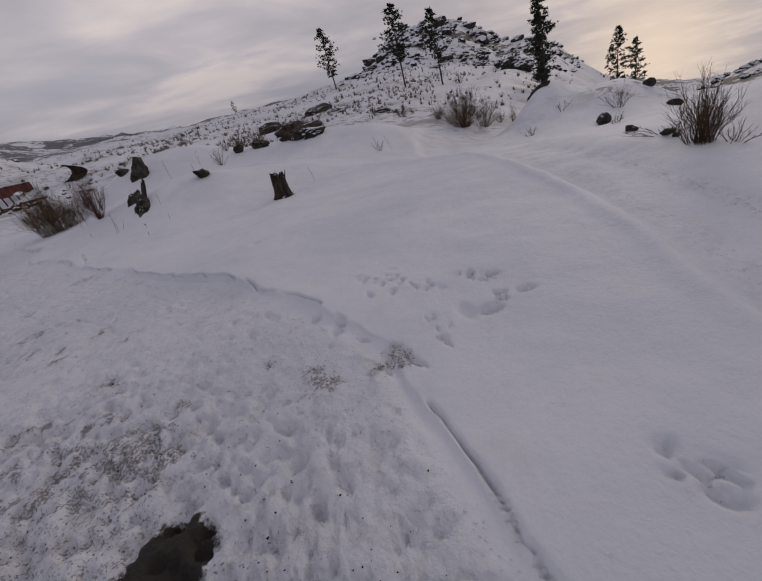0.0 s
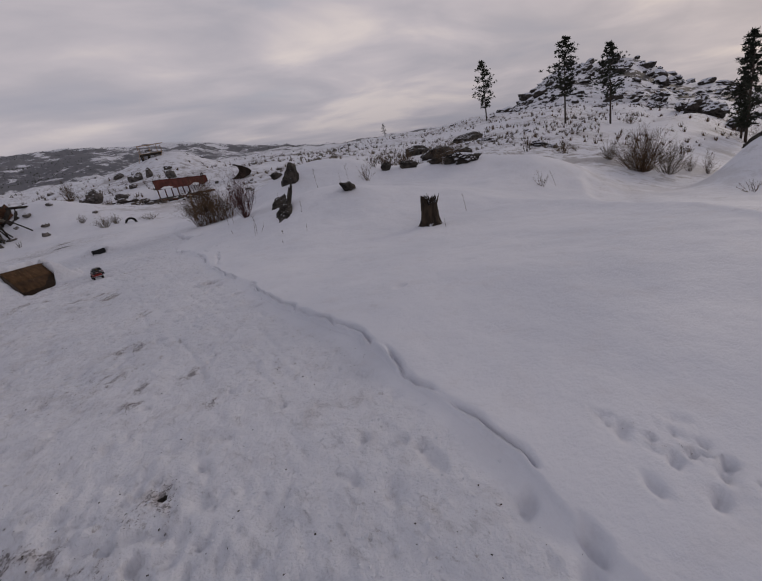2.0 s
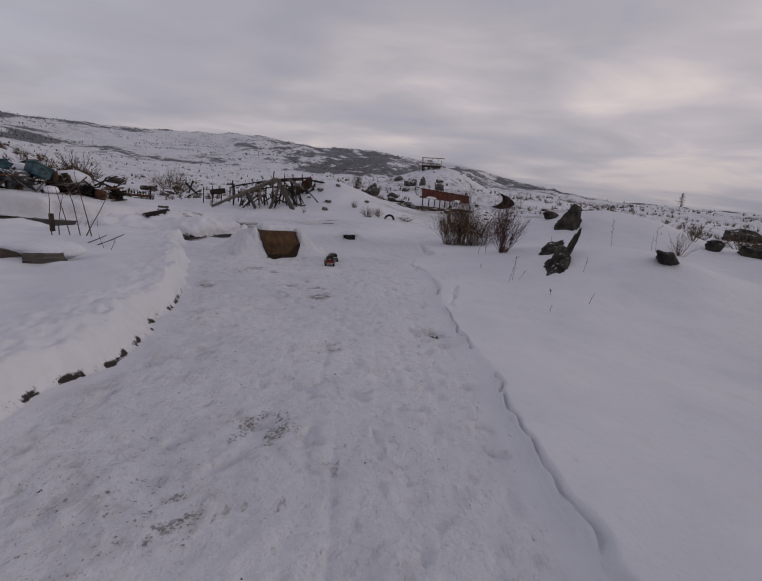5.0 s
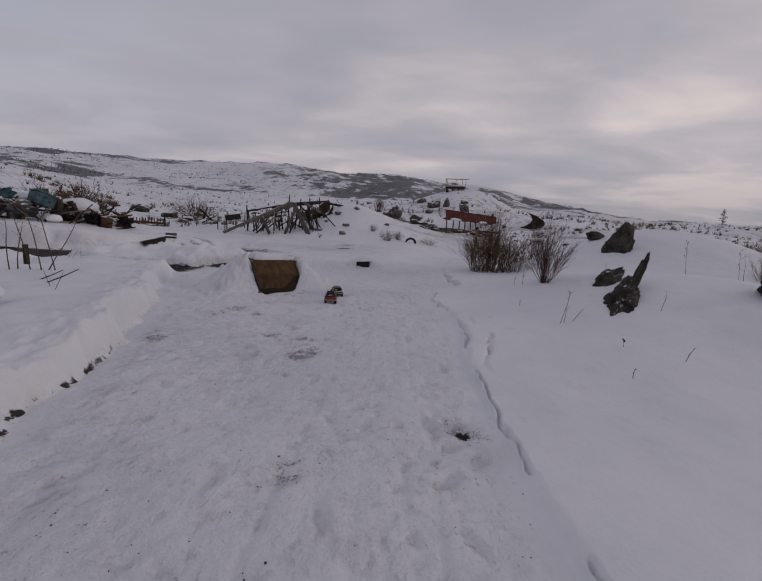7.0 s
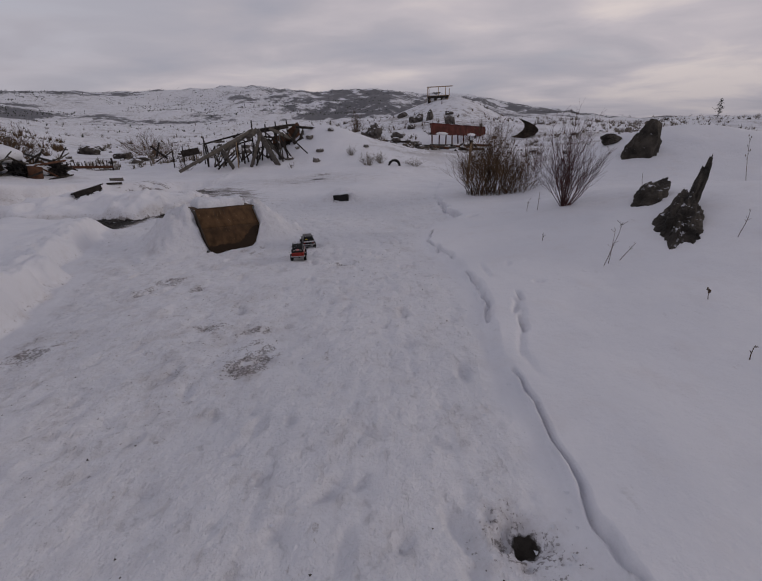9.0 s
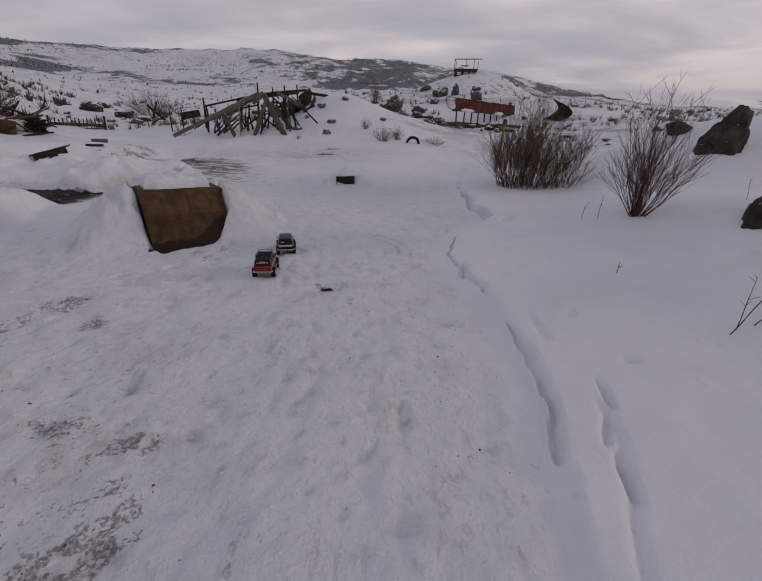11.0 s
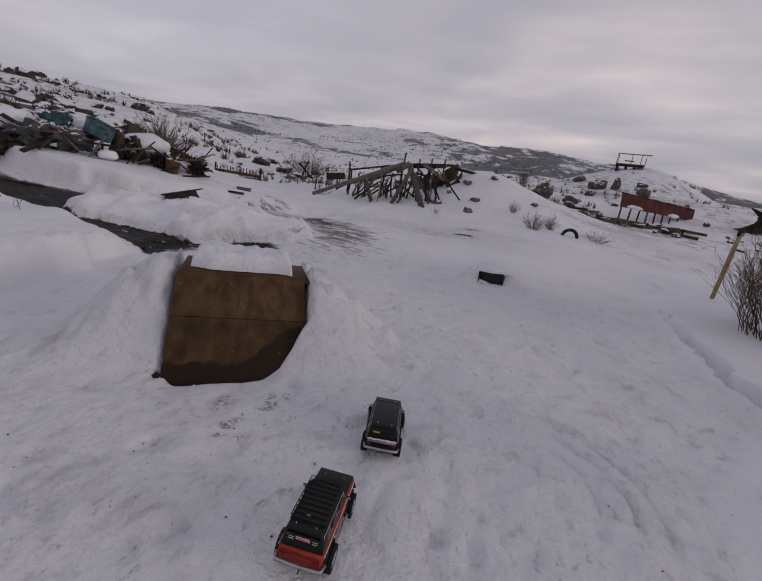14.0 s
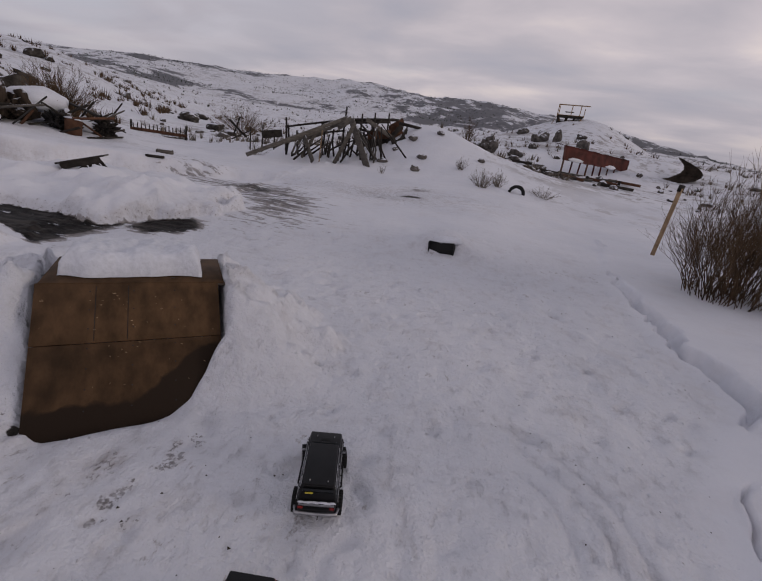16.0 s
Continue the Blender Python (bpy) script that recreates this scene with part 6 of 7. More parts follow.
def trail_litter(name, count, seed, size, material, label, dirt):
    """Clods and crumbs strewn over the trodden trail, as one mesh."""
    rng = np.random.default_rng(seed)
    y = rng.uniform(-17.5, 5.0, count * 6)
    lo, hi = left_edge(y) + 0.1, right_edge(y) - 0.05
    x = lo + (hi - lo) * rng.random(len(y))
    u, v = ramp_frame(x, y)
    dense = 0.15 - 0.08 * dirt + (1.1 - 0.7 * dirt) * fbm(x * 0.9, y * 0.9, 3, seed) + dirt * 1.2 * smooth(-11.0, -14.0, y) * smooth(2.4, 0.8, x)
    for bx, by, br, bs in BLOTCHES:
        dense = dense + dirt * bs * np.exp(-((np.hypot(x - bx, y - by) / (1.3 * br)) ** 2))
    on = (rng.random(len(y)) < dense) & (np.hypot(x - 0.6, y + 15.5) > 0.5) & ~((u > -0.3) & (u < 1.6) & (v > -0.05) & (v < 1.6))
    x, y = x[on][:count], y[on][:count]
    n = len(x)
    s = size * (0.15 + rng.uniform(0.35, 1.0, n) ** 3)
    z = gzs(x, y)
    shape = np.array([(1, 0, 0), (-0.6, 0.8, 0), (-0.5, -0.9, 0), (0.1, 0.1, 0.6), (0.3, -0.5, 0.3)])
    p = shape[None] + rng.normal(0, 0.22, (n, 5, 3)) * np.array([1, 1, 0.3])
    p = p * s[:, None, None] + np.stack([x, y, z - 0.002], -1)[:, None]
    f = np.array([(0, 1, 3), (1, 2, 3), (2, 4, 3), (4, 0, 3), (2, 0, 4)])
    return joined(name, p.reshape(-1, 3), (f[None] + 5 * np.arange(n)[:, None, None]).reshape(-1, 3), material, label, "debris")


trail_litter("snow_clods", 6000, 21, 0.017, SNOW, "small clods of snow strewn over the trodden trail", 0)
trail_litter("soil_crumbs", 2200, 22, 0.011, DIRT, "dark crumbs of soil and bark on the trodden trail", 1)


# ---- built and dumped things ----
def view_frame(at, bearing):
    """A frame standing on the ground: x across the line of sight from the trail, y away, z up."""
    return pose(at[0], at[1], gz(*at), 0, 0, -bearing)


def shack():
    m = view_frame((-4.9, 18.6), -20)
    ob = thing("collapsed_shed", m, "collapsed timber shed of grey posts and boards in snow", "ruin")
    rnd = random.Random(4)
    boards = [  # a, b, width, thickness
        ((-2.85, -2.3, -0.1), (1.3, 0.0, 1.95), 0.17, 0.06), ((-1.9, -1.5, 0.35), (0.9, 0.2, 1.55), 0.16, 0.05), ((-0.42, -0.6, 0.95), (0.05, -1.3, -0.1), 0.26, 0.06), ((1.85, 0.1, 2.05), (2.7, -1.4, -0.1), 0.36, 0.07),
        ((1.2, 0.2, 1.6), (1.9, 0.4, 2.1), 0.3, 0.05), ((-0.7, 0.2, 0.75), (0.7, 0.4, 1.35), 0.24, 0.05), ((0.6, 0.3, 1.55), (1.7, 0.5, 2.05), 0.34, 0.05), ((2.0, -0.3, 1.9), (1.1, -0.9, -0.1), 0.20, 0.05), ((2.2, 0.0, 1.6), (3.2, -0.6, 0.3), 0.18, 0.05), ((0.2, 0.0, 1.3), (-0.5, -0.8, 0.0), 0.16, 0.05), ((2.7, 0.9, 2.2), (4.3, 1.6, 1.5), 0.22, 0.05),
    ]
    for a, b, w, h in boards:
        part("board", beam(bmesh.new(), a, b, h, w, rnd.uniform(-12, 12)), WOOD_GREY, ob)
    part("lath", beam(bmesh.new(), (0.42, -0.9, 1.35), (0.36, -0.9, -0.15), 0.10, 0.05), WOOD_TAN, ob, "pale tan upright lath")
    logs = [
        ((-1.4, 0.6, 1.30), (1.9, 0.9, 2.12), 0.05), ((0.4, 1.0, 1.7), (4.1, 1.6, 2.28), 0.085), ((1.8, 0.8, 2.05), (4.6, 1.9, 2.45), 0.08), ((-1.0, 0.4, 0.9), (1.6, 0.7, 1.5), 0.05),
        ((4.7, 1.9, 2.30), (7.1, 2.8, 2.05), 0.09), ((2.3, 0.5, 2.0), (3.4, 1.2, 1.2), 0.05), ((2.6, 1.0, 1.2), (3.6, 1.4, 2.3), 0.05), ((2.4, 1.4, 1.7), (4.3, 1.7, 1.6), 0.06),
    ]
    for a, b, r in logs:
        part("log", tube(bmesh.new(), [a, Vector(a).lerp(Vector(b), 0.5) + Vector((0, 0, rnd.gauss(0, 0.03))), b], [r, r * 0.95, r * 0.85], 8), WOOD_DARK, ob)
    posts = [(-1.32, 0.5, 1.75), (-1.2, 0.6, 1.4), (-0.78, 0.2, 1.2), (0.55, 0.2, 1.4), (1.0, 0.4, 1.5), (1.55, 0.6, 2.65), (2.1, 0.4, 1.8), (2.45, 0.9, 2.45), (3.2, 1.2, 2.6), (4.0, 1.6, 2.7), (5.2, 2.0, 2.2), (1.9, 0.9, 2.0)]
    for x, y, z in posts:
        g = -0.15 if x < 2.2 else 0.45
        part("post", tube(bmesh.new(), [(x + rnd.gauss(0, 0.10), y + rnd.gauss(0, 0.1), g), (x, y, z * 0.6), (x + rnd.gauss(0, 0.03), y, z)], [0.055, 0.05, 0.042], 7), WOOD_DARK, ob)
    for k in range(34):  # fallen sticks
        x, y = rnd.uniform(-0.6, 3.6), rnd.uniform(-0.6, 1.0)
        top = 0.9 + 0.32 * x
        a = Vector((x + rnd.gauss(0, 0.5), y - rnd.uniform(0.2, 1.0), rnd.uniform(-0.1, 0.4) + 0.1 * max(0, x - 1)))
        c = Vector((x + rnd.gauss(0, 0.35), y + 0.3, top * rnd.uniform(0.7, 1.05)))
        part("strut", tube(bmesh.new(), [a, a.lerp(c, 0.5) + Vector((rnd.gauss(0, 0.06), 0, 0.03)), c], [0.05, 0.042, 0.03], 6), WOOD_DARK if k % 4 else WOOD_GREY, ob)
    part("wall_sheet", beam(bmesh.new(), (2.9, 1.3, 1.45), (4.2, 1.6, 1.65), 0.06, 0.42, 8), RUST, ob, "rusty sheet wall fragment")
    part("wall_sheet", beam(bmesh.new(), (3.0, 1.5, 1.0), (4.5, 1.9, 1.35), 0.06, 0.45, 0), WOOD_DARK, ob)
    bm = bmesh.new()
    for k in range(9):
        a = radians(20 + 14 * k)
        box((0.9, 0.03, 0.26), (4.75 - 0.2 * math.cos(a), 2.0 + 0.2 * k, 1.35 + 0.95 * math.sin(a)), (0, -35, 0), 0.005, bm=bm)
    part("bent_sheet", bm, RUST, ob)
    for k in range(12):
        x = rnd.uniform(2.4, 4.6)
        part("board", beam(bmesh.new(), (x, 1.2 + 0.1 * k, rnd.uniform(0.8, 1.3)), (x + rnd.uniform(-0.5, 0.9), 1.3 + 0.1 * k, rnd.uniform(1.5, 2.3)), 0.05, rnd.uniform(0.14, 0.3), rnd.uniform(-40, 40)), WOOD_DARK, ob)
    # boards and posts further to the side
    for a, b, w, h in (((-4.5, 3.0, 1.3), (-3.7, 3.4, 0.5), 0.3, 0.06), ((-4.3, 3.2, 0.6), (-4.0, 3.3, 1.5), 0.22, 0.06), ((-2.8, 3.0, 0.75), (-1.7, 3.2, 0.95), 0.06, 0.4), ((-4.4, 3.0, 0.3), (-3.4, 3.4, 0.9), 0.16, 0.05)):
        part("board", beam(bmesh.new(), a, b, w, h), WOOD_DARK, ob)
    for k in range(5):
        x = -3.3 + 0.62 * k
        part("post", tube(bmesh.new(), [(x, 2.2, -0.1), (x + 0.03, 2.2, 1.1 + 0.15 * (k % 2))], [0.04, 0.035], 6), WOOD_DARK, ob)


shack()


def red_bus():
    a, b = Vector((10.1, 29.5, 0)), Vector((17.5, 37.6, 0))
    za, zb = gz(a.x, a.y), gz(b.x, b.y)
    yaw = math.degrees(math.atan2(b.y - a.y, b.x - a.x))
    ln = (b - a).length
    m = pose(a.x - 0.5, a.y, 1.30, 0, 1.0, yaw)
    ob = thing("derelict_bus", m, "derelict rusty red bus body with empty windows in snow", "bus wreck")
    def dented(corner, across, up, thick, seed):
        """One dented steel sheet of the length of the bus."""
        bm = bmesh.new()
        n, rows = 36, 5
        side = []
        for back in (0, 1):
            g = {}
            for i in range(n + 1):
                for j in range(rows + 1):
                    d = 0.05 * noise.noise((i * 0.35, j * 0.6, seed)) + thick * back
                    p = Vector(corner) + Vector((ln * i / n, 0, 0)) + Vector(up) * (j / rows + 0.05 * noise.noise((i * 0.3, seed, 2)) * (j in (0, rows)))
                    g[i, j] = bm.verts.new(p + Vector(across) * d)
            for i in range(n):
                for j in range(rows):
                    bm.faces.new((g[i, j], g[i + 1, j], g[i + 1, j + 1], g[i, j + 1]))
            side.append(g)
        rim = [(i, 0) for i in range(n)] + [(n, j) for j in range(rows)] + [(i, rows) for i in range(n, 0, -1)] + [(0, j) for j in range(rows, 0, -1)]
        for k, q in enumerate(rim):
            r = rim[(k + 1) % len(rim)]
            bm.faces.new((side[0][q], side[0][r], side[1][r], side[1][q]))
        return bm

    part("roof_side", dented((0, 0, 1.22), (0, 1, 0), (0, 0.12, 0.98), 0.04, 1), RUST_RED, ob, "faded red dented roof panel")
    part("roof", dented((0, 0.12, 2.20), (0, 0, 1), (0, 0.8, 0.10), -0.04, 2), RUST_RED, ob)
    for k in range(10):
        x = 0.15 + (ln - 0.3) * k / 9
        part("window_post", beam(bmesh.new(), (x, -0.02, 0.30), (x + 0.10 * math.sin(k), 0.02, 1.35), 0.11, 0.09), RUST_RED if k % 3 else RUST, ob)
    part("sill", beam(bmesh.new(), (-0.2, -0.05, 0.28), (ln + 0.2, -0.05, 0.20), 0.14, 0.30), STEEL_DARK, ob)
    part("floor_rail", beam(bmesh.new(), (-1.9, -0.5, 0.20), (ln + 0.6, -0.3, -0.05), 0.22, 0.22), STEEL_DARK, ob)
    part("floor", box((ln, 0.9, 0.08), (ln / 2, 0.45, 0.30), (0, 0, 0), 0.01), SNOW, ob, "snow-covered floor")
    part("chassis", beam(bmesh.new(), (-0.4, -0.9, -0.05), (ln - 0.5, -0.8, -0.25), 0.25, 0.3), RUST, ob)
    part("rear_wall", box((0.05, 0.8, 0.98), (ln, 0.5, 1.66), (0, 0, 0), 0.01), RUST_RED, ob)
    for k in range(11):
        x = 0.2 + k * (ln - 1.0) / 10
        part("skirt_sheet", beam(bmesh.new(), (x, -0.25, 0.15), (x + 0.8, -0.75 - 0.2 * (k % 2), -0.35 + 0.1 * (k % 3)), 0.05, 0.34 + 0.1 * (k % 2), 20 * (k % 2)), (RUST, STEEL_DARK, WOOD_DARK)[k % 3], ob)
    for x, w in ((1.8, 2.0), (ln - 3.4, 1.6)):
        part("snow_patch", mound_of_snow((w, 0.22, 0.30), x), SNOW, ob).location = (x, -0.02, 1.33)


def debris(at, ln, yaw, pitch, mat, label):
    ob = part("scrap_beam", beam(bmesh.new(), (-ln / 2, 0, 0), (ln / 2, 0, 0), 0.16, 0.18), mat)
    ob.matrix_world = pose(at[0], at[1], gz(*at) + 0.12, 0, pitch, yaw)
    return tagged(ob, label, "scrap", "scrap below the bus")


for k in range(9):
    f = k / 8
    debris((8.6 + 5.6 * f, 27.6 + 2.4 * f - 0.8 * (k % 2), 0)[:2], 1.6 + 0.5 * (k % 3), 20 + 50 * (k % 3), 6 * math.sin(k * 2), (STEEL_DARK, WOOD_DARK, RUST)[k % 3], "dark scrap beam in the snow below the bus")
for k, (x, y, ln, yaw) in enumerate(((6.4, 34.0, 4.2, -30), (8.3, 29.6, 2.6, -28), (12.4, 26.0, 2.2, 15))):
    debris((x, y), ln, yaw, 3, WOOD_DARK, "long dark pole lying on the snowy slope")


red_bus()


def viewing_deck():
    m = pose(15.4, 56.5, gz(15.4, 56.5) - 0.75, 0, 0, -16) @ Matrix.Diagonal((0.72, 0.72, 1.0, 1.0))
    ob = thing("wooden_platform", m, "tan wooden viewing platform with rails on the hilltop", "platform")
    for x in (-1.9, -0.6, 0.7, 1.9):
        for y in (-1.2, 1.2):
            part("leg", beam(bmesh.new(), (x, y, -0.9), (x, y, 1.15), 0.24, 0.18), WOOD_TAN if (x + y) > 0 else WOOD_DARK, ob)
    for k in range(10):
        part("deck_board", box((4.3, 0.26, 0.06), (0, -1.25 + 0.28 * k, 1.2), (0, 0, 0), 0.008), WOOD_TAN, ob)
    part("joist", beam(bmesh.new(), (-2.1, -1.30, 1.02), (2.1, -1.30, 1.02), 0.08, 0.34), WOOD_DARK, ob)
    part("crossbeam", beam(bmesh.new(), (-2.0, -1.22, 0.35), (2.0, -1.22, 0.45), 0.14, 0.16), WOOD_DARK, ob)
    for x in (-2.1, 0.1, 1.5):
        part("rail_post", beam(bmesh.new(), (x, -1.2, 1.2), (x, -1.2, 2.35), 0.12, 0.12), WOOD_TAN, ob)
    for x in (-2.1, 2.1):
        part("rail_post", beam(bmesh.new(), (x, 1.2, 1.2), (x, 1.2, 2.3), 0.12, 0.12), WOOD_TAN, ob)
    part("rail", beam(bmesh.new(), (-2.2, -1.2, 2.37), (2.9, -1.2, 2.37), 0.10, 0.12), WOOD_TAN, ob)
    part("rail", beam(bmesh.new(), (-2.1, -1.2, 2.3), (-2.1, 1.2, 2.3), 0.08, 0.10), WOOD_TAN, ob)
    for x in (-0.6, 0.7):
        part("brace", beam(bmesh.new(), (x - 0.8, -1.2, -0.4), (x + 0.3, -1.2, 1.1), 0.10, 0.10), WOOD_DARK, ob)
    part("bench", box((1.4, 0.4, 0.1), (-0.3, 0.2, 1.68), (0, 0, 0), 0.01), WOOD_DARK, ob)
    part("ladder_rail", beam(bmesh.new(), (-3.0, -1.4, -0.6), (-2.0, -1.3, 1.3), 0.08, 0.08), WOOD_TAN, ob)


viewing_deck()


def earth_bank():
    """The dark bare cut where the hill road turns: a crescent with its mouth to one side."""
    m = view_frame((21.3, 37.0), 25) @ Matrix.Translation((0, -1.2, -0.35))
    bm = bmesh.new()
    n, rows = 40, 8

    def arc(p, q, r, s):
        a, c = Vector(p).lerp(Vector(q), s), Vector(q).lerp(Vector(r), s)
        return a.lerp(c, s)

    grid = []
    for i in range(n + 1):
        s = i / n
        inner, outer = arc((-0.8, 0, 2.05), (0.9, 0.1, 0.9), (-2.7, 0, -0.05), s), arc((-0.85, 0, 2.1), (3.9, 0.5, 0.5), (-2.7, 0, -0.25), s)
        col = []
        for j in range(rows + 1):
            p = inner.lerp(outer, j / rows)
            col.append(bm.verts.new(p + Vector((0.07 * noise.noise((i * 0.6, j * 0.8, 1)), 0.3 - 0.55 * j / rows + 0.14 * noise.noise((i * 0.5, j * 0.8, 5)), 0.05 * noise.noise((i * 0.4, j * 0.9, 3)) - 0.1))))
        grid.append(col)
    for a, c in zip(grid, grid[1:]):
        for j in range(rows):
            bm.faces.new((a[j], a[j + 1], c[j + 1], c[j]))
    back = [(bm.verts.new(c[0].co + Vector((0, 1.2, 0))), bm.verts.new(c[-1].co + Vector((0, 1.6, 0)))) for c in grid]
    for k in range(n):
        bm.faces.new((grid[k][0], grid[k + 1][0], back[k + 1][0], back[k][0]))
        bm.faces.new((grid[k][-1], back[k][1], back[k + 1][1], grid[k + 1][-1]))
    ob = tagged(part("earth_bank", bm, DIRT), "bare dark brown earth cut at the road bend", "earth", kind="structure")
    ob.matrix_world = m


earth_bank()


def old_tyre(at):
    m = pose(at[0], at[1], gz(*at) - 0.02, 0, 0, 12)
    ob = thing("old_tyre", m, "worn black tyre half sunk upright in snow", "tyre")
    bm = bmesh.new()
    pts = [(0.33 * math.cos(a), 0.0, 0.33 * math.sin(a) - 0.02) for a in [2 * math.pi * k / 36 for k in range(37)]]
    tube(bm, pts, 0.075, 10, False)
    part("tyre_casing", bm, RUBBER, ob)


old_tyre((5.2, 17.3))


def lath_stake(at):
    ob = thing("wooden_stake", pose(at[0], at[1], gz(*at), 0, 1, 20), "pale tan wooden stake driven into the snow", "stake")
    part("stake", beam(bmesh.new(), (0, 0, -0.2), (0.10, 0.02, 1.62), 0.09, 0.04), WOOD_TAN, ob)
    part("cap", box((0.13, 0.06, 0.16), (0.10, 0.02, 1.62), (0, 4, 0), 0.005), WOOD_DARK, ob, "dark weathered top")


lath_stake((7.45, 8.9))


def culvert(at):
    """A dark boxed opening in a snow hump."""
    ob = thing("buried_crate", pose(at[0], at[1], gz(at[0], at[1] - 0.12) - 0.02, 0, -5, -12), "black open crate end sunk in a snow hump", "crate")
    part("crate_wall", box((0.50, 0.34, 0.02), (0, 0.18, 0.25), (0, 0, 0), 0.004), BLACK_MATT, ob)
    for x in (-0.24, 0.24):
        part("crate_wall", box((0.02, 0.34, 0.30), (x, 0.16, 0.10), (0, 0, 0), 0.004), BLACK_MATT, ob)
    part("crate_back", box((0.46, 0.02, 0.28), (0, 0.04, 0.11), (0, 0, 0), 0.002), BLACK_MATT, ob)
    part("snow_lid", mound_of_snow((0.70, 0.50, 0.16), 3), SNOW, ob).location = (0.02, 0.26, 0.28)


culvert((2.36, 5.93))


def pallet(at, yaw, label):
    ob = thing("wooden_pallet", pose(at[0], at[1], gz(*at) - 0.05, 0, 0, yaw), label, "pallet")
    for k in range(14):
        part("slat", box((0.05, 0.04, 0.34 + 0.08 * math.sin(k * 2.3)), (-1.2 + 0.185 * k, 0, 0.38), (0, 5 * math.sin(k * 1.7), 0), 0.004), WOOD_DARK, ob)
    part("rail", box((2.7, 0.16, 0.16), (0, 0.02, 0.22), (0, 2, 0), 0.02), RUST, ob)
    part("rail", box((2.5, 0.10, 0.06), (0, 0.0, 0.02), (0, 0, 0), 0.01), WOOD_GREY, ob)
    for x in (-1.3, 1.3):
        part("post", box((0.10, 0.10, 0.75), (x, 0, 0.32), (0, 3, 0), 0.01), WOOD_DARK, ob)


pallet((-13.7, 18.9), 37, "low brown slatted fence panel standing in snow")


def low_table(at, yaw):
    ob = thing("broken_table", pose(at[0], at[1], gz(*at) + 0.10, 0, -16, yaw), "broken dark plank table leaning on a snow heap", "table")
    for k in range(3):
        part("plank", box((1.0, 0.16, 0.04), (0, -0.17 + 0.17 * k, 0.34), (0, 0, 1.5 * k), 0.004), WOOD_DARK if k == 0 else WOOD_GREY, ob)
    for x in (0.15, 0.42):
        for y in (-0.16, 0.16):
            part("leg", beam(bmesh.new(), (x, y, -0.15), (x - 0.16, y, 0.33), 0.07, 0.06), WOOD_DARK, ob)
    part("brace", beam(bmesh.new(), (-0.35, 0, 0.0), (0.2, 0, 0.32), 0.07, 0.06), WOOD_DARK, ob)
    part("apron", box((0.85, 0.03, 0.14), (0, -0.22, 0.26), (0, 0, 0), 0.004), WOOD_DARK, ob)


low_table((-6.3, 6.9), 28)


def timber(at, ln, yaw, w=0.2, h=0.12, pitch=0.0, mat=None, label="old grey timber lying on the snow"):
    ob = part("timber", box((ln, w, h), (0, 0, 0), (0, 0, 0), 0.012), mat or WOOD_GREY)
    ob.matrix_world = pose(at[0], at[1], gz(*at) + h * 0.4, 0, pitch, yaw)
    return tagged(ob, label, "timber", "old timbers")


timber((-8.6, 12.6), 0.55, 25, 0.3, 0.16)
timber((-7.4, 10.4), 0.5, 70, 0.12, 0.08, mat=WOOD_DARK, label="dark log lying on the snow")
timber((-8.0, 11.3), 0.6, 15, 0.14, 0.08, mat=WOOD_DARK, label="dark log lying on the snow")
timber((-3.2, -4.25), 0.6, 22, 0.28, 0.20, label="pale weathered beam end in the snow bank")
timber((-3.75, -4.1), 0.6, 40, 0.22, 0.16, mat=PLY_GREY, label="grey weathered beam end in the snow bank")
timber((-13.6, 7.0), 2.4, 8, 0.10, 0.06, mat=WOOD_DARK, label="dark rail lying along the wet track")
timber((22.5, 2.0), 1.3, 30, 0.3, 0.1, mat=WOOD_DARK, label="dark plank in the snow")
drift = part("snow_drift", mound_of_snow((1.5, 0.75, 0.34), 31), SNOW)
drift.location = (-3.4, -3.95, gz(-3.4, -3.95) + 0.16)
tagged(drift, "rounded drift of snow lying over old beam ends", "snow", "snow mounds")
stake = part("fence_post", tube(bmesh.new(), [(0, 0, -0.2), (0, 0, 0.62)], [0.075, 0.07], 9), WOOD_DARK)
stake.location = (-7.2, 1.7, gz(-7.2, 1.7))
tagged(stake, "dark round fence post standing in the snow bank", "post")


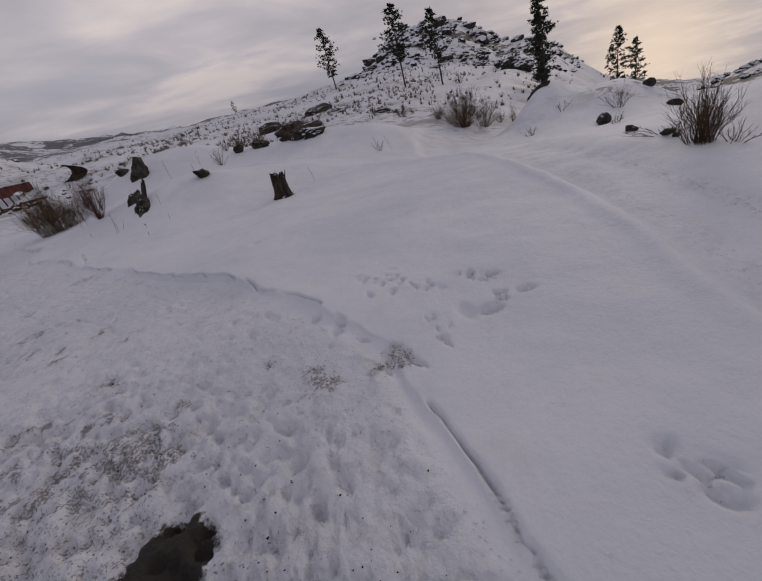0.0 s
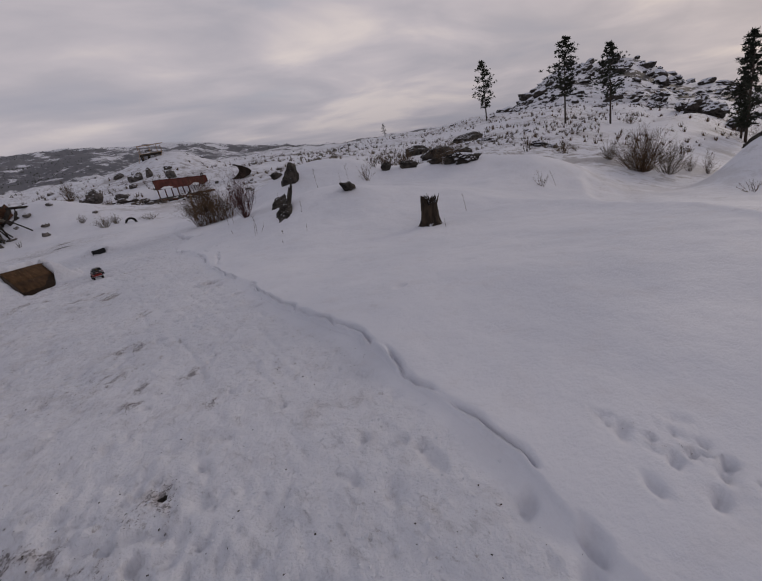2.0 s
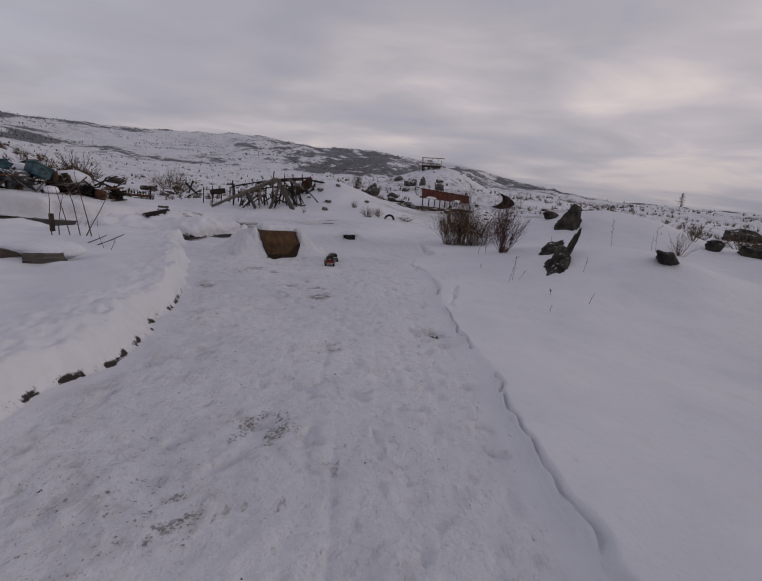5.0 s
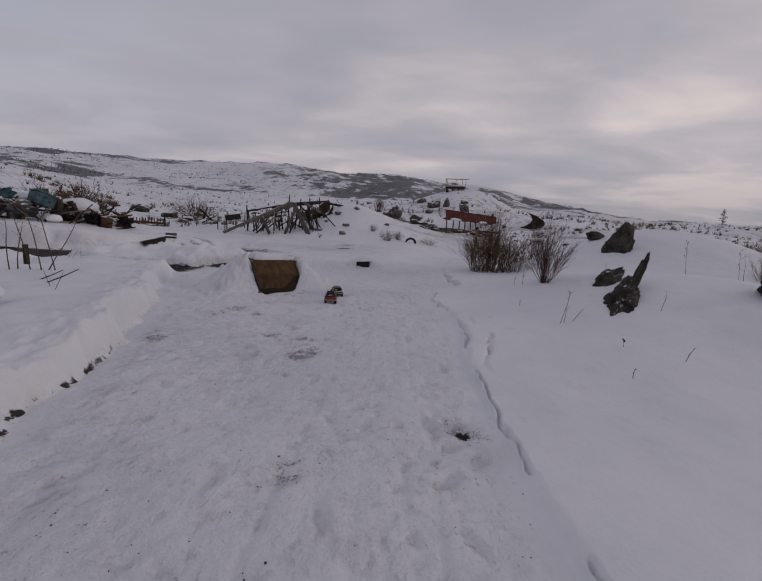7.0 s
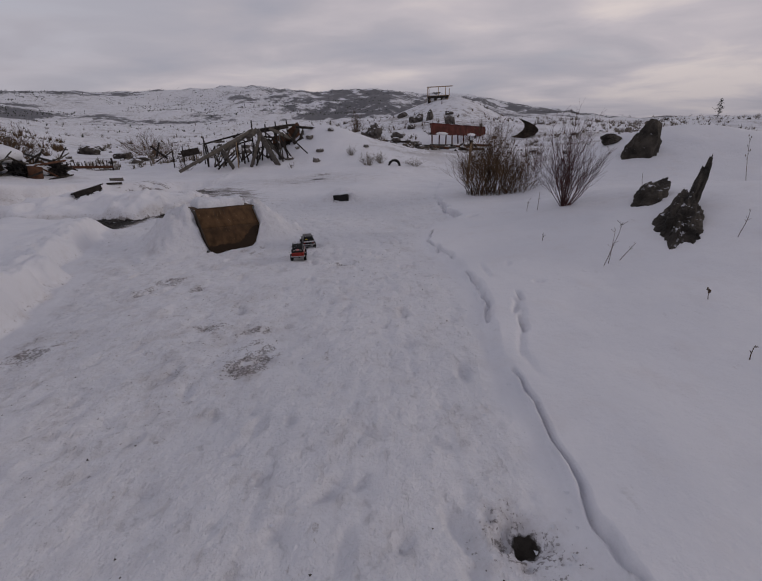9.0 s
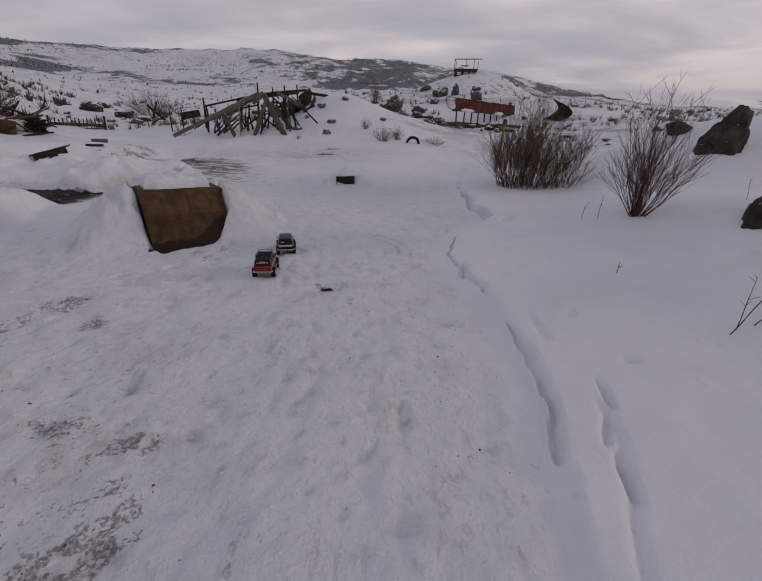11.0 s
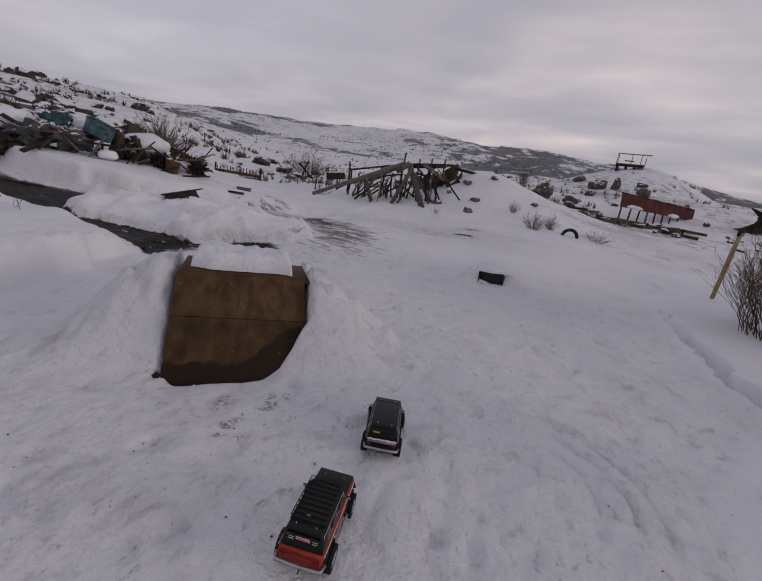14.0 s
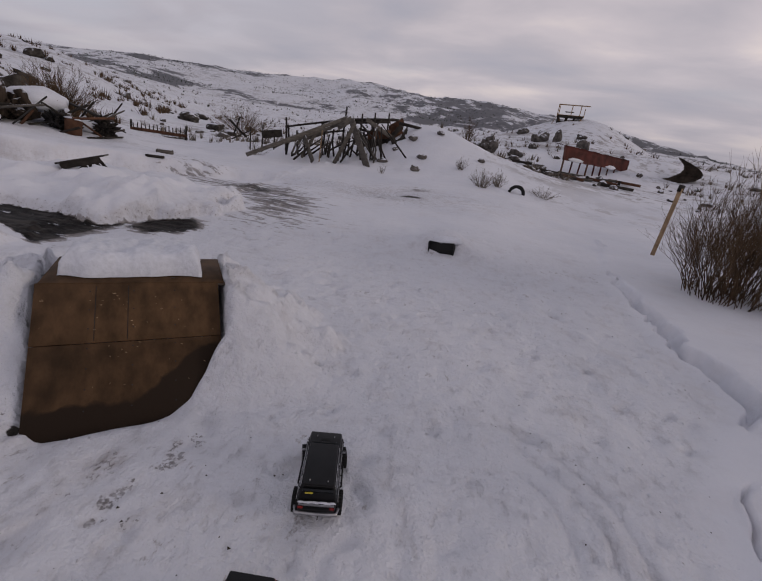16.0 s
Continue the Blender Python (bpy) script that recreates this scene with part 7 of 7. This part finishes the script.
def junk_heap():
    """Dumped things along the far bank, each a thing of its own."""
    bearing = -53
    m0 = view_frame((-14.3, 8.8), bearing)
    rnd = random.Random(12)

    def put(ob, x, y, z, turn=(0, 0, 0)):
        p = m0 @ Vector((x, y + 0.35 * max(0.0, -1.0 - x), 0))
        ob.matrix_world = pose(p.x, p.y, gz(p.x, p.y) + z, turn[0], turn[1], turn[2] - bearing)
        return ob

    def sheet(name, size, mat, seed, x, y, z, turn, label):
        bm = stone(size, seed, 0.95, 4, 2.4)
        ob = put(part(name, bm, mat), x, y, z, turn)
        return tagged(ob, label, "tarpaulin", "dumped things")

    sheet("tarpaulin", (2.2, 1.4, 1.5), TARP_BLUE, 61, -4.9, 0.0, 0.45, (0, 0, 0), "dark blue tarpaulin heap under snow")
    sheet("tarpaulin", (1.5, 1.0, 1.1), TARP_GREY, 62, -0.5, 0.2, 0.5, (0, 0, 0), "crumpled grey tarpaulin over junk")
    sheet("tarpaulin", (1.3, 0.9, 1.0), TARP_GREY, 63, 0.5, 0.0, 0.55, (0, 0, 0), "crumpled grey tarpaulin over junk")
    sheet("tarpaulin", (1.0, 0.7, 1.2), TARP_BLUE, 64, 0.1, 0.5, 0.85, (0, 20, 0), "torn blue-grey tarpaulin over junk")
    chest = thing("storage_chest", Matrix(), "teal blue plastic storage chest tipped on the heap", "chest", "dumped things")
    put(chest, 1.35, -0.1, 0.75, (0, 20, 15))
    part("chest_body", box((0.85, 0.6, 0.55), (0, 0, 0.28), (0, 0, 0), 0.03, (1.05, 1.05), 2), TARP_BLUE, chest)
    part("lid", box((0.95, 0.68, 0.10), (0, 0, 0.60), (0, 3, 0), 0.03, (0.96, 0.96), 2), TARP_BLUE, chest)
    part("handle", tube(bmesh.new(), [(-0.12, -0.36, 0.42), (-0.1, -0.40, 0.40), (0.1, -0.40, 0.40), (0.12, -0.36, 0.42)], 0.015, 5), STEEL_DARK, chest)
    fridge = thing("dumped_fridge", Matrix(), "small cream enamel refrigerator dumped on the heap", "refrigerator", "dumped things")
    put(fridge, -2.6, 0.0, -0.1, (0, 12, 10))
    part("fridge_body", box((0.46, 0.45, 0.95), (0, 0, 0.6), (0, 0, 0), 0.03, (1, 1), 2), ENAMEL, fridge)
    part("fridge_door", box((0.44, 0.05, 0.90), (0, -0.25, 0.6), (0, 0, 0), 0.02, (1, 1), 2), ENAMEL, fridge)
    part("handle", box((0.03, 0.05, 0.25), (0.17, -0.29, 0.75), (0, 0, 0), 0.01), STEEL_DARK, fridge)
    for k, (x, y, z) in enumerate(((-5.0, 1.2, 1.2), (-3.9, 1.0, 1.15))):
        drum = thing("oil_drum", Matrix(), "rusty black oil drum lying on the heap", "drum", "dumped things")
        put(drum, x, y, z, (0, 90, 20 * k))
        bm = bmesh.new()
        tube(bm, [(0, 0, -0.44 + 0.11 * i) for i in range(9)], [0.29, 0.285, 0.285, 0.30, 0.285, 0.30, 0.285, 0.285, 0.29], 20)
        part("drum_shell", bm, STEEL_DARK, drum)
        part("rim", tube(bmesh.new(), [(0.29 * math.cos(a), 0.29 * math.sin(a), 0.44) for a in [2 * math.pi * i / 20 for i in range(21)]], 0.015, 5, False), RUST, drum)
    for k, (x, z, s) in enumerate(((2.0, 0.5, 0.9), (2.8, 0.45, 0.8), (3.9, 0.2, 0.7), (-3.0, 0.3, 0.8))):
        bm = bmesh.new()
        tube(bm, [(0, 0, -0.3), (0.05, 0, 0.3 * s), (0.0, 0.04, 0.8 * s)], [0.30 * s, 0.24 * s, 0.20 * s], 12)
        for v in bm.verts:
            v.co += v.co.normalized() * 0.06 * noise.noise(v.co * 4 + Vector((k, 0, 0)))
        tagged(put(part("log_butt", bm, STUMP), x, 0.15 * (k % 2), z, (rnd.uniform(-25, 25), rnd.uniform(-25, 25), 0)), "dark broken log butt dumped on the heap", "log", "dumped things")
    can = thing("rusty_can", Matrix(), "rusty orange-brown drum at the heap's foot", "drum", "dumped things")
    put(can, 3.9, -0.6, 0.0, (0, 8, 0))
    part("can_shell", tube(bmesh.new(), [(0, 0, -0.05), (0, 0, 0.2), (0, 0, 0.5)], [0.27, 0.26, 0.27], 16), RUST, can)
    part("snow_lid", stone((0.52, 0.52, 0.14), 77, 0.2), SNOW, can).location = (0, 0, 0.52)
    for k in range(70):
        x = rnd.uniform(-5.5, 5.4)
        bm = beam(bmesh.new(), (-rnd.uniform(0.4, 1.0), 0, 0), (rnd.uniform(0.4, 1.0), 0, 0), rnd.uniform(0.06, 0.18), rnd.uniform(0.04, 0.08))
        ob = put(part("scrap_board", bm, (WOOD_DARK, STEEL_DARK, WOOD_DARK, RUST, WOOD_GREY)[k % 5]), x, rnd.uniform(-0.8, 0.9), rnd.uniform(0.0, 0.75), (rnd.uniform(-30, 30), rnd.uniform(-55, 55), rnd.uniform(-50, 50)))
        tagged(ob, ("dark scrap board in the heap", "dark steel scrap in the heap", "dark scrap board in the heap", "rusty scrap bar in the heap", "grey scrap board in the heap")[k % 5], "scrap", "scrap in the heap")
    for k, (x, y, z, s) in enumerate(((3.1, 0.7, 0.7, (1.9, 1.4, 0.9)), (-1.2, 0.9, 0.75, (1.7, 1.2, 0.9)), (-3.4, -0.3, 0.25, (1.9, 1.2, 1.0)), (1.0, 1.0, 0.95, (1.6, 1.2, 0.6)), (-5.0, 0.7, 0.9, (1.6, 1.0, 0.5)), (4.6, 0.4, 0.25, (1.2, 0.9, 0.6)), (1.7, -0.7, 0.2, (0.7, 0.5, 0.4)))):
        ob = put(part("snow_mound", mound_of_snow(s, 11 + k), SNOW), x, y, z)
        tagged(ob, "rounded mound of snow lying over dumped junk", "snow", "snow mounds")
    for k, (x, y, z, s) in enumerate(((-3.6, 0.6, 0.5, (1.4, 0.9, 1.0)), (-1.4, 0.0, 0.35, (1.2, 0.8, 0.9)), (2.4, 0.3, 0.35, (1.3, 0.9, 0.9)), (3.6, 0.0, 0.25, (1.2, 0.8, 0.7)), (4.9, 0.2, 0.2, (1.2, 0.8, 0.6)))):
        ob = put(part("scrap_lump", stone(s, 140 + k, 0.95, 4, 2.4), (STEEL_DARK, WOOD_DARK, STUMP)[k % 3], flat=True), x, y, z, (10 * k, 20, 30 * k))
        tagged(ob, "dark crumpled lump of scrap in the heap", "scrap", "scrap in the heap")


junk_heap()
